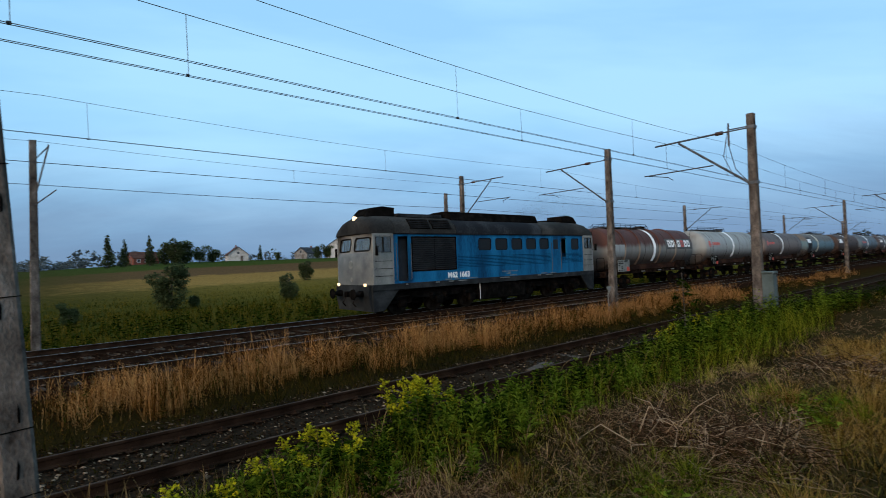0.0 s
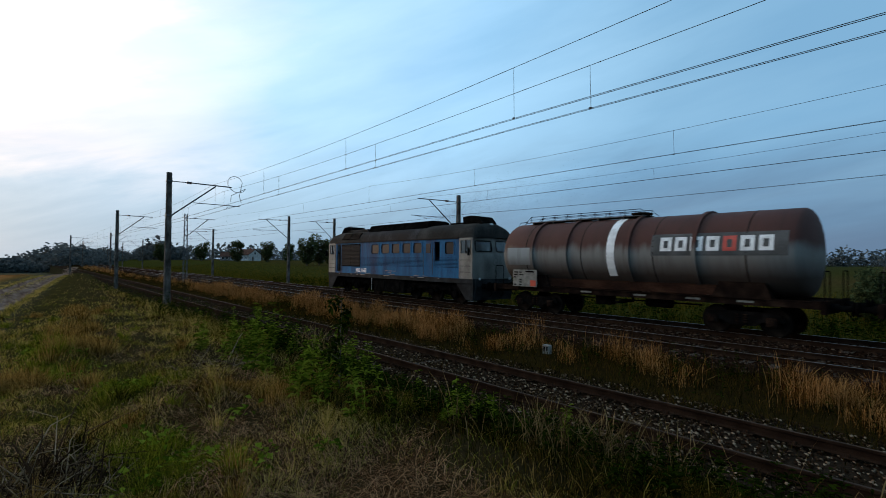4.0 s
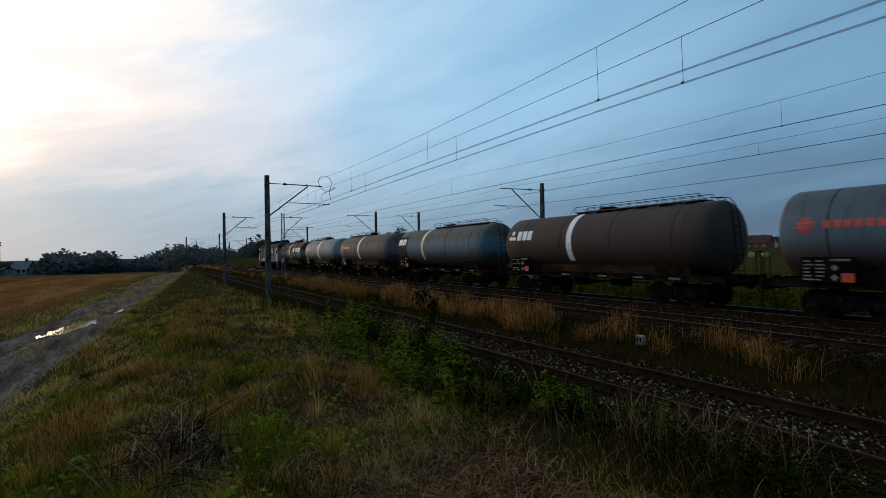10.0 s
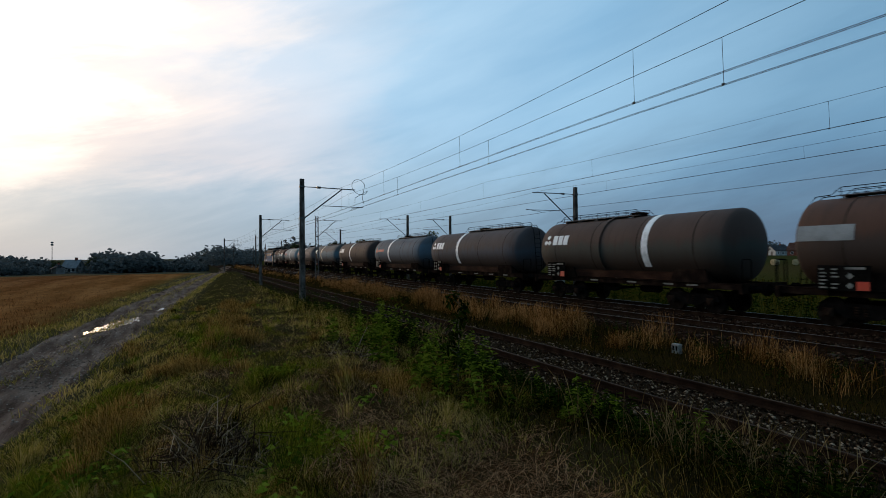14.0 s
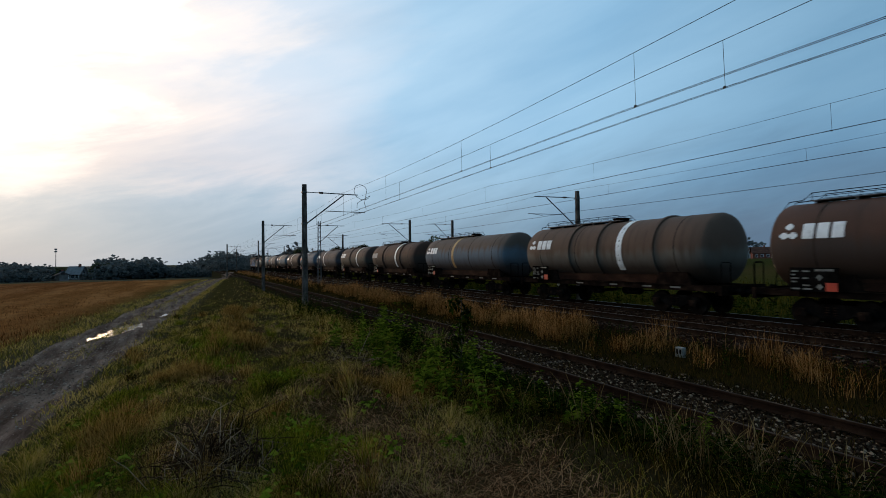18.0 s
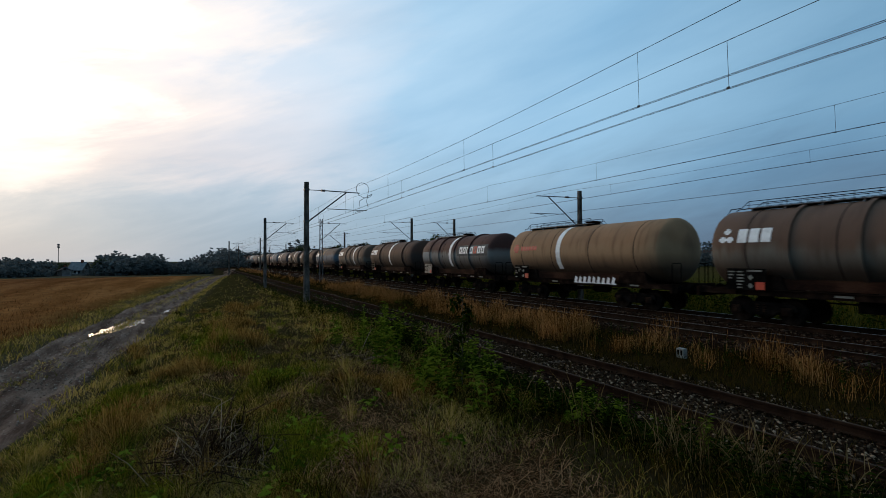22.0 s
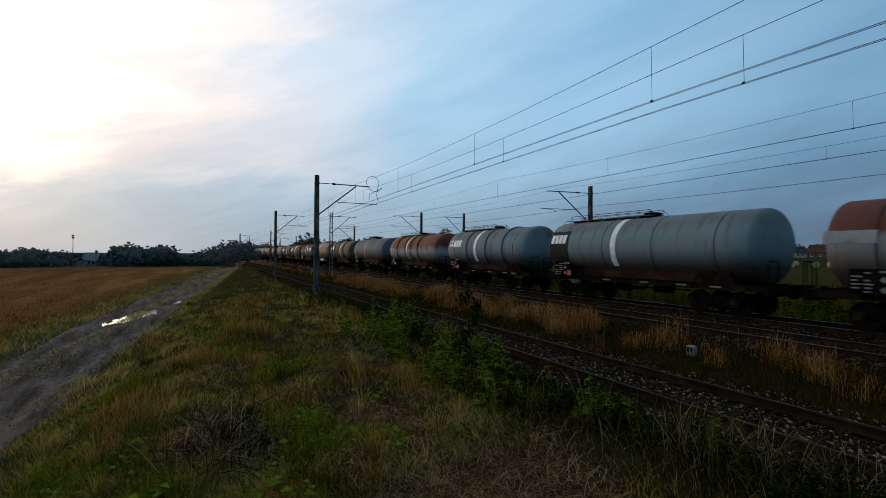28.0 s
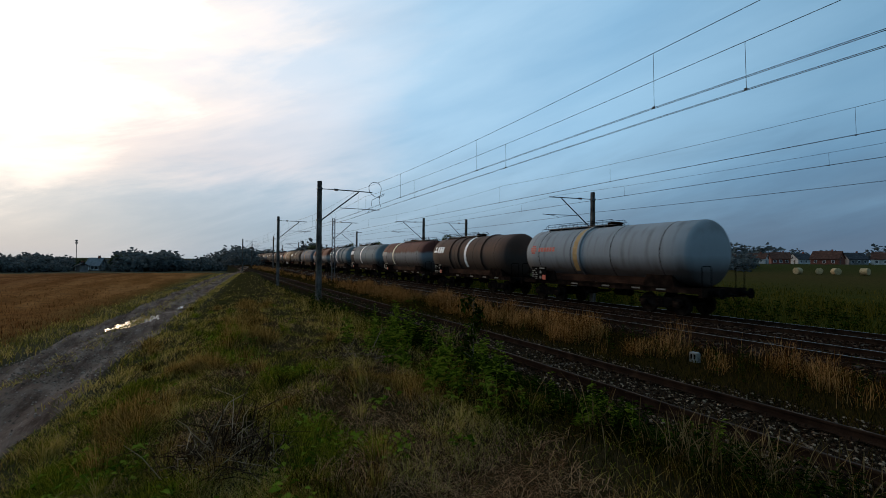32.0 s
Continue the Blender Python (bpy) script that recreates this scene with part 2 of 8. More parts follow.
    Lk(ma(fi.outputs["Fac"], 0.5, bl.outputs["Fac"]), bp.inputs["Height"])
    Lk(bp.outputs[0], b.inputs["Normal"])
    return m


def glow(name, col, k):
    m = bpy.data.materials.new(name)
    m.use_nodes = True
    b = m.node_tree.nodes["Principled BSDF"]
    b.inputs["Base Color"].default_value = (*col, 1)
    b.inputs["Emission Color"].default_value = (*col, 1)
    b.inputs["Emission Strength"].default_value = k
    return m


def glass(name, tint, rough=0.06, clear=0.55):
    m = bpy.data.materials.new(name)
    m.use_nodes = True
    b = m.node_tree.nodes["Principled BSDF"]
    b.inputs["Base Color"].default_value = (*tint, 1)
    b.inputs["Roughness"].default_value = rough
    b.inputs["IOR"].default_value = 1.5
    b.inputs["Transmission Weight"].default_value = clear
    b.inputs["Specular IOR Level"].default_value = 0.5 if clear else 0.12
    return m


M = {
    "blue": material("loco_blue_paint", [(0.25, (0.0014, 0.026, 0.068)), (0.42, (0.002, 0.056, 0.132)), (0.55, (0.004, 0.090, 0.195)), (0.75, (0.008, 0.122, 0.25))], 0.7, 0, 1.1, 20, 0.12, stretch=(1.6, 1, 0.35), spec=0.12),
    "cream": material("loco_cream_paint", tones((0.06, 0.06, 0.055), (0.14, 0.14, 0.125), (0.21, 0.205, 0.18)), 0.6, 0, 1.6, 30, 0.1, stretch=(1, 1, 0.4)),
    "roof": material("sooty_roof_paint", tones((0.004, 0.004, 0.005), (0.010, 0.0105, 0.012), (0.04, 0.042, 0.044)), 0.8, 0, 0.8, 18, 0.2, stretch=(0.8, 1, 0.5), spec=0.08),
    "grey": material("grey_frame_paint", tones((0.004, 0.004, 0.0045), (0.008, 0.0085, 0.009), (0.02, 0.0205, 0.0215)), 0.7, 0, 1.5, 30, 0.2, spec=0.05),
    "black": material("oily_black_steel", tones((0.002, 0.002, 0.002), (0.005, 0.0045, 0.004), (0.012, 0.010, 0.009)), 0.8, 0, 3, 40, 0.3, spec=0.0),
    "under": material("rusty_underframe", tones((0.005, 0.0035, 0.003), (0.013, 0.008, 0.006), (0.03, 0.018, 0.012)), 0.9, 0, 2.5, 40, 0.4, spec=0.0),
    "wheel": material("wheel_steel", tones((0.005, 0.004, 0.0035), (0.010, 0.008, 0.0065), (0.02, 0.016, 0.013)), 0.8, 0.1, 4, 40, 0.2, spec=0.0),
    "white": material("white_marking_paint", tones((0.5, 0.5, 0.48), (0.72, 0.72, 0.7), (0.8, 0.8, 0.78)), 0.55, 0, 3, 50, 0.05),
    "redmark": material("faded_red_marking", tones((0.30, 0.03, 0.025), (0.42, 0.05, 0.035), (0.5, 0.08, 0.05)), 0.55, 0, 3, 50, 0.05),
    "orange": material("orange_hazard_plate", tones((0.36, 0.03, 0.012), (0.5, 0.055, 0.02)), 0.5, 0, 3, 50, 0.02),
    "plate": material("label_plate_paint", tones((0.06, 0.062, 0.055), (0.13, 0.13, 0.115), (0.2, 0.2, 0.175)), 0.6, 0, 4, 50, 0.02),
    "yellowband": material("faded_ochre_band", tones((0.22, 0.125, 0.035), (0.33, 0.19, 0.055), (0.38, 0.24, 0.09)), 0.6, 0, 3, 40, 0.05),
    "creamband": material("faded_cream_band", tones((0.40, 0.35, 0.22), (0.58, 0.52, 0.36), (0.66, 0.6, 0.45)), 0.55, 0, 3, 40, 0.05),
    "glassdark": glass("dusty_engine_room_glass", (0.012, 0.014, 0.016), 0.35, 0.0),
    "cabglass": glass("cab_window_glass", (0.16, 0.19, 0.2), 0.08, 0.7),
    "inside": material("dark_interior", tones((0.01, 0.01, 0.012), (0.025, 0.025, 0.028)), 0.9, 0, 3, 20, 0.1),
    "lamp": glow("headlamp_glow", (1.0, 0.72, 0.4), 0.7),
    "lampoff": material("lamp_glass_unlit", tones((0.25, 0.25, 0.25), (0.4, 0.4, 0.4)), 0.2, 0, 3, 20, 0.0),
    "rail": material("rusty_rail_steel", tones((0.010, 0.006, 0.004), (0.021, 0.012, 0.008), (0.036, 0.021, 0.013)), 0.9, 0.1, 3, 50, 0.3, spec=0.0),
    "railtop": material("worn_rail_head", tones((0.12, 0.115, 0.11), (0.20, 0.195, 0.19)), 0.42, 1, 2, 50, 0.05),
    "raildull": material("dull_brown_rail_head", tones((0.018, 0.010, 0.006), (0.035, 0.021, 0.014), (0.07, 0.045, 0.03)), 0.85, 0.0, 2, 50, 0.1, spec=0.1),
    "sleeper": material("tarred_wooden_sleeper", tones((0.025, 0.02, 0.016), (0.05, 0.038, 0.03), (0.09, 0.07, 0.055)), 0.85, 0, 4, 30, 0.6, 0.02, (4, 0.6, 4), random_ob=0.35, spec=0.0),
    "stone": material("ballast_stone", [(0.1, (0.007, 0.0035, 0.0018)), (0.45, (0.022, 0.012, 0.0065)), (0.74, (0.050, 0.029, 0.017)), (0.95, (0.26, 0.18, 0.12))], 0.95, 0, 10, 60, 0.3, island=0.92, spec=0.0),
    "stone_main": material("brown_ballast_stone", [(0.1, (0.008, 0.004, 0.0024)), (0.5, (0.022, 0.0115, 0.007)), (0.84, (0.044, 0.024, 0.015)), (0.95, (0.12, 0.075, 0.048))], 0.95, 0, 10, 60, 0.3, island=0.92, spec=0.0),
    "concrete": material("weathered_mast_concrete", tones((0.022, 0.017, 0.014), (0.06, 0.05, 0.042), (0.10, 0.084, 0.071), (0.17, 0.145, 0.125)), 0.95, 0, 5, 45, 1.0, 0.03, (1, 1, 0.45), spec=0.0),
    "steel": material("galvanised_dark_steel", tones((0.03, 0.032, 0.035), (0.06, 0.063, 0.068), (0.10, 0.105, 0.11)), 0.6, 0.4, 4, 50, 0.2),
    "ceramic": material("brown_insulator_glaze", tones((0.03, 0.018, 0.014), (0.07, 0.04, 0.03)), 0.25, 0, 4, 40, 0.0),
    "wire": material("oxidised_copper_wire", tones((0.02, 0.022, 0.024), (0.05, 0.05, 0.05)), 0.6, 0.5, 6, 60, 0.0),
    "cabinet": material("grey_green_cabinet_paint", tones((0.035, 0.048, 0.047), (0.06, 0.08, 0.077), (0.085, 0.105, 0.10)), 0.7, 0, 2, 40, 0.1, spec=0.15),
    # tuft and leaf carry the dim corner's shade in their near-black colour
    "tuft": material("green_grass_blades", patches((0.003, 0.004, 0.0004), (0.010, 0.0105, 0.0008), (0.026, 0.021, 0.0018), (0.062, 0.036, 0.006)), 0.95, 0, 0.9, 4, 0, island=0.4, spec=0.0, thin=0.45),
    "verge": material("verge_grass_blades", patches((0.055, 0.052, 0.006), (0.15, 0.128, 0.016), (0.235, 0.185, 0.030), (0.32, 0.225, 0.05), (0.42, 0.29, 0.095)), 0.95, 0, 0.9, 3.2, 0, island=0.36, spec=0.0, thin=0.45),
    "straw": material("ripe_golden_grass", patches((0.030, 0.010, 0.0015), (0.112, 0.041, 0.007), (0.25, 0.104, 0.025), (0.46, 0.235, 0.080)), 0.95, 0, 0.5, 5, 0, island=0.5, spec=0.0, thin=0.3),
    "stubble": material("mown_stubble", patches((0.038, 0.013, 0.003), (0.088, 0.032, 0.009), (0.15, 0.060, 0.019), (0.23, 0.105, 0.036)), 0.95, 0, 0.3, 4, 0, island=0.4, spec=0.0, thin=0.45),
    "dry": material("dead_dry_stalks", tones((0.045, 0.025, 0.008), (0.10, 0.060, 0.022), (0.21, 0.138, 0.058)), 0.95, 0, 2, 20, 0, island=0.7, spec=0.0, thin=0.3),
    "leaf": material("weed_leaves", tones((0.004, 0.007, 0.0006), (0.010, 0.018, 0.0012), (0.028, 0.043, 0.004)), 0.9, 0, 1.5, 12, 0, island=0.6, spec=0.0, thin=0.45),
    "leafbright": material("goldenrod_leaves", tones((0.030, 0.048, 0.003), (0.082, 0.120, 0.008), (0.17, 0.21, 0.020)), 0.9, 0, 1.5, 12, 0, island=0.7, spec=0.0, thin=0.4),
    "flower": material("yellow_goldenrod_flowers", tones((0.14, 0.13, 0.006), (0.27, 0.24, 0.009), (0.42, 0.36, 0.014)), 0.95, 0, 3, 30, 0, island=0.6, spec=0.0, thin=0.3),
    "crown": material("tree_leaves", tones((0.026, 0.036, 0.016), (0.050, 0.066, 0.028), (0.085, 0.103, 0.043)), 0.9, 0, 0.4, 5, 0, island=0.5, spec=0.0, thin=0.45),
    "bark": material("tree_bark", tones((0.03, 0.024, 0.02), (0.07, 0.055, 0.045), (0.11, 0.09, 0.075)), 0.9, 0, 4, 30, 0.6, 0.03, (1, 1, 0.3)),
    "wall": material("white_render_wall", tones((0.22, 0.215, 0.2), (0.36, 0.35, 0.33), (0.45, 0.44, 0.41)), 0.95, 0, 0.8, 10, 0.2, spec=0.1),
    "wallgrey": material("grey_render_wall", tones((0.09, 0.085, 0.08), (0.15, 0.145, 0.14), (0.2, 0.195, 0.185)), 0.95, 0, 0.8, 10, 0.2, spec=0.1),
    "brickwall": material("red_brick_wall", tones((0.09, 0.03, 0.02), (0.15, 0.05, 0.033), (0.19, 0.07, 0.045)), 0.95, 0, 2, 12, 0.3, spec=0.1),
    "tiles": material("brown_roof_tiles", tones((0.03, 0.015, 0.011), (0.065, 0.03, 0.021), (0.09, 0.045, 0.03)), 0.95, 0, 1, 8, 0.4, 0.05, (1, 1, 1), spec=0.08),
    "slate": material("dark_grey_roof", tones((0.016, 0.017, 0.019), (0.032, 0.033, 0.036), (0.055, 0.055, 0.058)), 0.95, 0, 1, 8, 0.4, 0.05, spec=0.08),
    "grit": material("road_grit_stone", [(0.1, (0.07, 0.047, 0.034)), (0.6, (0.14, 0.097, 0.073)), (0.92, (0.26, 0.20, 0.16))], 0.95, 0, 10, 60, 0.2, island=0.92, spec=0.0),
    "wordgrey": material("dull_grey_strip_paint", tones((0.045, 0.046, 0.045), (0.075, 0.076, 0.074), (0.11, 0.11, 0.105)), 0.7, 0, 1.5, 30, 0.05, spec=0.1),
    "seam": material("grimy_weld_seam", tones((0.012, 0.009, 0.008), (0.025, 0.018, 0.014), (0.05, 0.035, 0.025)), 0.9, 0, 2, 30, 0.1, spec=0.05),
    "panelblack": material("dull_black_panel_paint", tones((0.010, 0.010, 0.011), (0.018, 0.018, 0.019), (0.032, 0.03, 0.029)), 0.75, 0, 2, 30, 0.05, spec=0.1),
    "palesheet": material("pale_grey_sheet_roof", tones((0.08, 0.088, 0.095), (0.12, 0.13, 0.138), (0.16, 0.17, 0.175)), 0.7, 0, 1, 8, 0.2, spec=0.1),
    "pane": glass("house_window_glass", (0.1, 0.12, 0.14)),
    "soot": material("diesel_smoke", tones((0.03, 0.03, 0.035), (0.06, 0.06, 0.065)), 1, 0, 1, 4, 0),
    "water": material("muddy_puddle_water", tones((0.03, 0.026, 0.022), (0.05, 0.043, 0.037)), 0.2, 0, 1.5, 8, 0.15, spec=0.5),
    "mud": material("rutted_dirt_road", tones((0.050, 0.029, 0.020), (0.102, 0.064, 0.047), (0.158, 0.106, 0.080), (0.22, 0.157, 0.121)), 0.95, 0, 1.9, 34, 0.9, 0.05, (0.32, 2.0, 1), spec=0.0),
    # pale blue-grey leaves: the distance haze is mixed into this base colour
    "hazed_wood": material("far_woods", tones((0.045, 0.055, 0.058), (0.075, 0.087, 0.088), (0.11, 0.125, 0.12)), 0.95, 0, 0.05, 0.6, 0, island=0.5, spec=0.0, thin=0.4),
    "nosegrey": material("dusty_nose_paint", tones((0.05, 0.055, 0.056), (0.095, 0.10, 0.097), (0.15, 0.15, 0.138)), 0.6, 0, 1.6, 30, 0.1),
    "withered": material("withered_brown_grass", patches((0.022, 0.010, 0.003), (0.055, 0.027, 0.008), (0.10, 0.053, 0.017), (0.19, 0.11, 0.042)), 0.95, 0, 0.8, 4, 0, island=0.55, spec=0.0, thin=0.4),
    "stalk": material("pale_cut_stalks", [(0.3, (0.018, 0.009, 0.005)), (0.5, (0.048, 0.026, 0.014)), (0.72, (0.10, 0.060, 0.034)), (0.88, (0.30, 0.21, 0.13))], 0.95, 0, 2, 20, 0, island=0.9, spec=0.0),
    # dark blue that paints in the shadow lines of the pressed ribs
    "blueshadow": material("grimy_blue_pressing", tones((0.0006, 0.010, 0.028), (0.001, 0.022, 0.055), (0.002, 0.04, 0.09)), 0.85, 0, 1.2, 25, 0.1, stretch=(0.4, 1, 1), spec=0.05),
    "skirt": material("dusty_grey_skirt_paint", tones((0.007, 0.008, 0.0085), (0.017, 0.0185, 0.019), (0.034, 0.036, 0.037)), 0.8, 0, 1.5, 30, 0.2, spec=0.05),
    "roofdust": material("dusty_tan_roof_paint", tones((0.007, 0.0065, 0.006), (0.022, 0.021, 0.019), (0.055, 0.051, 0.046)), 0.85, 0, 0.7, 18, 0.2, stretch=(0.7, 1, 0.6), spec=0.05),
    "rustplate": material("rust_brown_steel", tones((0.010, 0.0045, 0.003), (0.026, 0.011, 0.0065), (0.05, 0.024, 0.014)), 0.9, 0, 1.8, 30, 0.3, stretch=(0.5, 1, 1), spec=0.05),
    "meadow": material("meadow_grass_blades", patches((0.012, 0.015, 0.001), (0.030, 0.030, 0.002), (0.062, 0.052, 0.004), (0.11, 0.075, 0.012)), 0.95, 0, 0.25, 2.6, 0, island=0.36, spec=0.0, thin=0.3),
    "lush": material("lush_green_grass", patches((0.020, 0.028, 0.002), (0.055, 0.070, 0.004), (0.11, 0.125, 0.008), (0.19, 0.18, 0.016)), 0.95, 0, 0.9, 4, 0, island=0.45, spec=0.0, thin=0.4),
    "tawny": material("tawny_grass", patches((0.050, 0.026, 0.004), (0.12, 0.066, 0.012), (0.22, 0.125, 0.026), (0.34, 0.20, 0.055)), 0.95, 0, 0.9, 4, 0, island=0.5, spec=0.0, thin=0.4),
    "hayfloor": material("mown_hay_litter", tones((0.018, 0.007, 0.0028), (0.054, 0.022, 0.0085), (0.115, 0.054, 0.022), (0.27, 0.15, 0.072)), 0.95, 0, 1.2, 20, 0, island=0.85, spec=0.0),
    "panel": material("repainted_panel_grey", tones((0.13, 0.14, 0.14), (0.21, 0.222, 0.22), (0.27, 0.28, 0.275)), 0.65, 0, 1.5, 30, 0.05),
    "hay": material("straw_bale", tones((0.24, 0.17, 0.08), (0.38, 0.28, 0.14)), 0.9, 0, 4, 30, 0.4),
}
M["water"].node_tree.nodes["Principled BSDF"].inputs["IOR"].default_value = 1.33


# ---- building helpers ----
def box(bm, x0, x1, y0, y1, z0, z1, bevel=0.0):
    v = [bm.verts.new((x, y, z)) for z in (z0, z1) for y in (y0, y1) for x in (x0, x1)]
    fs = [bm.faces.new([v[i] for i in q]) for q in ((0, 2, 3, 1), (4, 5, 7, 6), (0, 1, 5, 4), (2, 6, 7, 3), (0, 4, 6, 2), (1, 3, 7, 5))]
    if bevel:
        es = {e for f in fs for e in f.edges}
        bmesh.ops.bevel(bm, geom=list(es), offset=bevel, segments=2, affect="EDGES", profile=0.5)


def tube(bm, pts, r, n=6, r2=None, close=True):
    """A round bar through points; r2: radius at the far end."""
    pts = [Vector(p) for p in pts]
    rings = []
    for i, p in enumerate(pts):
        d = (pts[min(i + 1, len(pts) - 1)] - pts[max(i - 1, 0)]).normalized()
        a = d.cross(Vector((0, 0, 1)) if abs(d.z) < 0.9 else Vector((1, 0, 0))).normalized()
        b = d.cross(a)
        k = r if r2 is None else r + (r2 - r) * i / (len(pts) - 1)
        rings.append([bm.verts.new(p + k * (math.cos(6.28319 * j / n) * a + math.sin(6.28319 * j / n) * b)) for j in range(n)])
    for u, w in zip(rings, rings[1:]):
        for j in range(n):
            bm.faces.new((u[j], u[(j + 1) % n], w[(j + 1) % n], w[j]))
    if close:
        bm.faces.new(rings[0][::-1])
        bm.faces.new(rings[-1])


def lathe(bm, prof, axis="x", n=32, at=(0, 0, 0)):
    """Turns (along, radius) pairs about an axis through at."""
    rings = []
    ox, oy, oz = at
    for s, r in prof:
        ring = []
        for j in range(n):
            c, d = math.cos(2 * math.pi * j / n), math.sin(2 * math.pi * j / n)
            p = {"x": (ox + s, oy + r * c, oz + r * d), "y": (ox + r * c, oy + s, oz + r * d), "z": (ox + r * c, oy + r * d, oz + s)}[axis]
            ring.append(bm.verts.new(p))
        rings.append(ring)
    for u, w in zip(rings, rings[1:]):
        for j in range(n):
            bm.faces.new((u[j], u[(j + 1) % n], w[(j + 1) % n], w[j]))
    bm.faces.new(rings[0][::-1])
    bm.faces.new(rings[-1])


def prism(bm, poly, axis, a, b):
    """Extrudes a 2D polygon: axis y takes (x, z) pairs, axis x takes (y, z) pairs."""
    def at(p, s):
        return {"y": (p[0], s, p[1]), "x": (s, p[0], p[1]), "z": (p[0], p[1], s)}[axis]
    u = [bm.verts.new(at(p, a)) for p in poly]
    w = [bm.verts.new(at(p, b)) for p in poly]
    n = len(poly)
    bm.faces.new(u)
    bm.faces.new(w[::-1])
    for i in range(n):
        bm.faces.new((u[i], w[i], w[(i + 1) % n], u[(i + 1) % n]))


def mesh_of(bm, name, mat, smooth=False):
    bmesh.ops.recalc_face_normals(bm, faces=bm.faces)
    me = bpy.data.meshes.new(name)
    bm.to_mesh(me)
    bm.free()
    me.materials.append(mat)
    if smooth:
        for p in me.polygons:
            p.use_smooth = True
        me.set_sharp_from_angle(angle=radians(38))
    return me


def part(name, bm, mat, parent=None, label="", smooth=False):
    ob = new(name, mesh_of(bm, name, mat, smooth))
    if parent is not None:
        ob.parent = parent
    return tagged(ob, label)


def twin(ob, m, parent):
    """Another object on the same mesh."""
    o = new(ob.name.split(".")[0], ob.data)
    o.parent = parent
    o.matrix_local = m
    return o


def bmnew():
    return bmesh.new()


def raw(name, verts, faces, mat, smooth=False):
    """A mesh from arrays; faces: n x 3 or n x 4."""
    verts, faces = np.asarray(verts, np.float32), np.asarray(faces, np.int32)
    me = bpy.data.meshes.new(name)
    k = faces.shape[1]
    me.vertices.add(len(verts))
    me.vertices.foreach_set("co", verts.ravel())
    me.loops.add(faces.size)
    me.loops.foreach_set("vertex_index", faces.ravel())
    me.polygons.add(len(faces))
    me.polygons.foreach_set("loop_start", np.arange(0, faces.size, k, dtype=np.int32))
    me.polygons.foreach_set("loop_total", np.full(len(faces), k, np.int32))
    if smooth:
        me.polygons.foreach_set("use_smooth", np.ones(len(faces), bool))
    me.update(calc_edges=True)
    me.validate()
    me.materials.append(mat)
    return new(name, me)


RNG = np.random.default_rng(7)


# ---- the lie of the land ----
def road_y(x):
    u = np.maximum(0, -np.asarray(x, float))
    return -3.72 + 0.073 * u + 0.012 * np.maximum(0, u - 30)


def smooth01(v):
    v = np.clip(v, 0, 1)
    return v * v * (3 - 2 * v)


def land(x, y):
    """Height of the ground."""
    x, y = np.asarray(x, float), np.asarray(y, float)
    rc = road_y(x)
    far_x = np.abs(x)
    crest = 0.42 + 0.33 * np.exp(-(x / 16) ** 2)
    field = 0.22 - 2.6 * smooth01((-x - 60) / 140) * smooth01((rc + 12 - y) / 14)
    z = field + 0.0 * x
    up = smooth01((y - rc - 1.3) / 2.2)
    z = z + (crest - field) * up
    edge = np.maximum(3.2, rc + 4.0)
    down = smooth01((y - edge) / np.maximum(0.8, 6.2 - edge))
    z = z + (-0.20 - z) * down
    z = np.where(y > 6.2, -0.20, z)
    between = smooth01((y - 9.4) / 1.2) * (1 - smooth01((y - 12.2) / 1.2))
    z = z + 0.10 * between
    bed = smooth01((y - 12.4) / 1.2) * (1 - smooth01((y - 21.0) / 1.4))
    z = z + 0.11 * bed - 0.30 * smooth01((y - 21.2) / 2.0)
    dist = np.hypot(x, y)
    az = np.degrees(np.arctan2(-x, y))
    rise = 2.1 + 3.7 * smooth01((14 - az) / 30) * (1 - smooth01((-az - 48) / 26))
    z = z + rise * smooth01((dist - 45) / 190) * smooth01((y - 24) / 30)
    bumps = 0.05 * np.sin(x * 0.9 + 1.3 * np.sin(y * 0.7)) * np.sin(y * 1.1 + 0.8 * np.sin(x * 0.43))
    quiet = smooth01((y - 5.6) / 0.8) * (1 - smooth01((y - 22) / 3))
    onroad = np.exp(-((y - rc) / 1.5) ** 4)
    z = z + bumps * (1 - quiet) * (1 - onroad) * np.clip(1.6 - 0.0 * dist, 0, 1.6)
    ruts = np.exp(-((np.abs(y - rc) - 0.62) / 0.24) ** 2)
    z = z - 0.08 * ruts * (1 - smooth01((dist - 60) / 40)) - 0.04 * onroad
    # hummocks and hollows on the bank
    bank = smooth01((y - rc - 1.2) / 0.8) * (1 - smooth01((y - 4.2) / 1.2)) * smooth01((dist - 1.5) / 1.5)
    lumps = np.sin(x * 2.1 + 0.9 * np.sin(y * 1.7)) * np.sin(y * 2.9 + 1.1 * np.sin(x * 1.3) + 0.7) + 0.55 * np.sin(x * 4.3 - y * 2.2 + 1.9) * np.sin(y * 5.1 + x * 1.2)
    z = z + 0.062 * bank * lumps
    return z


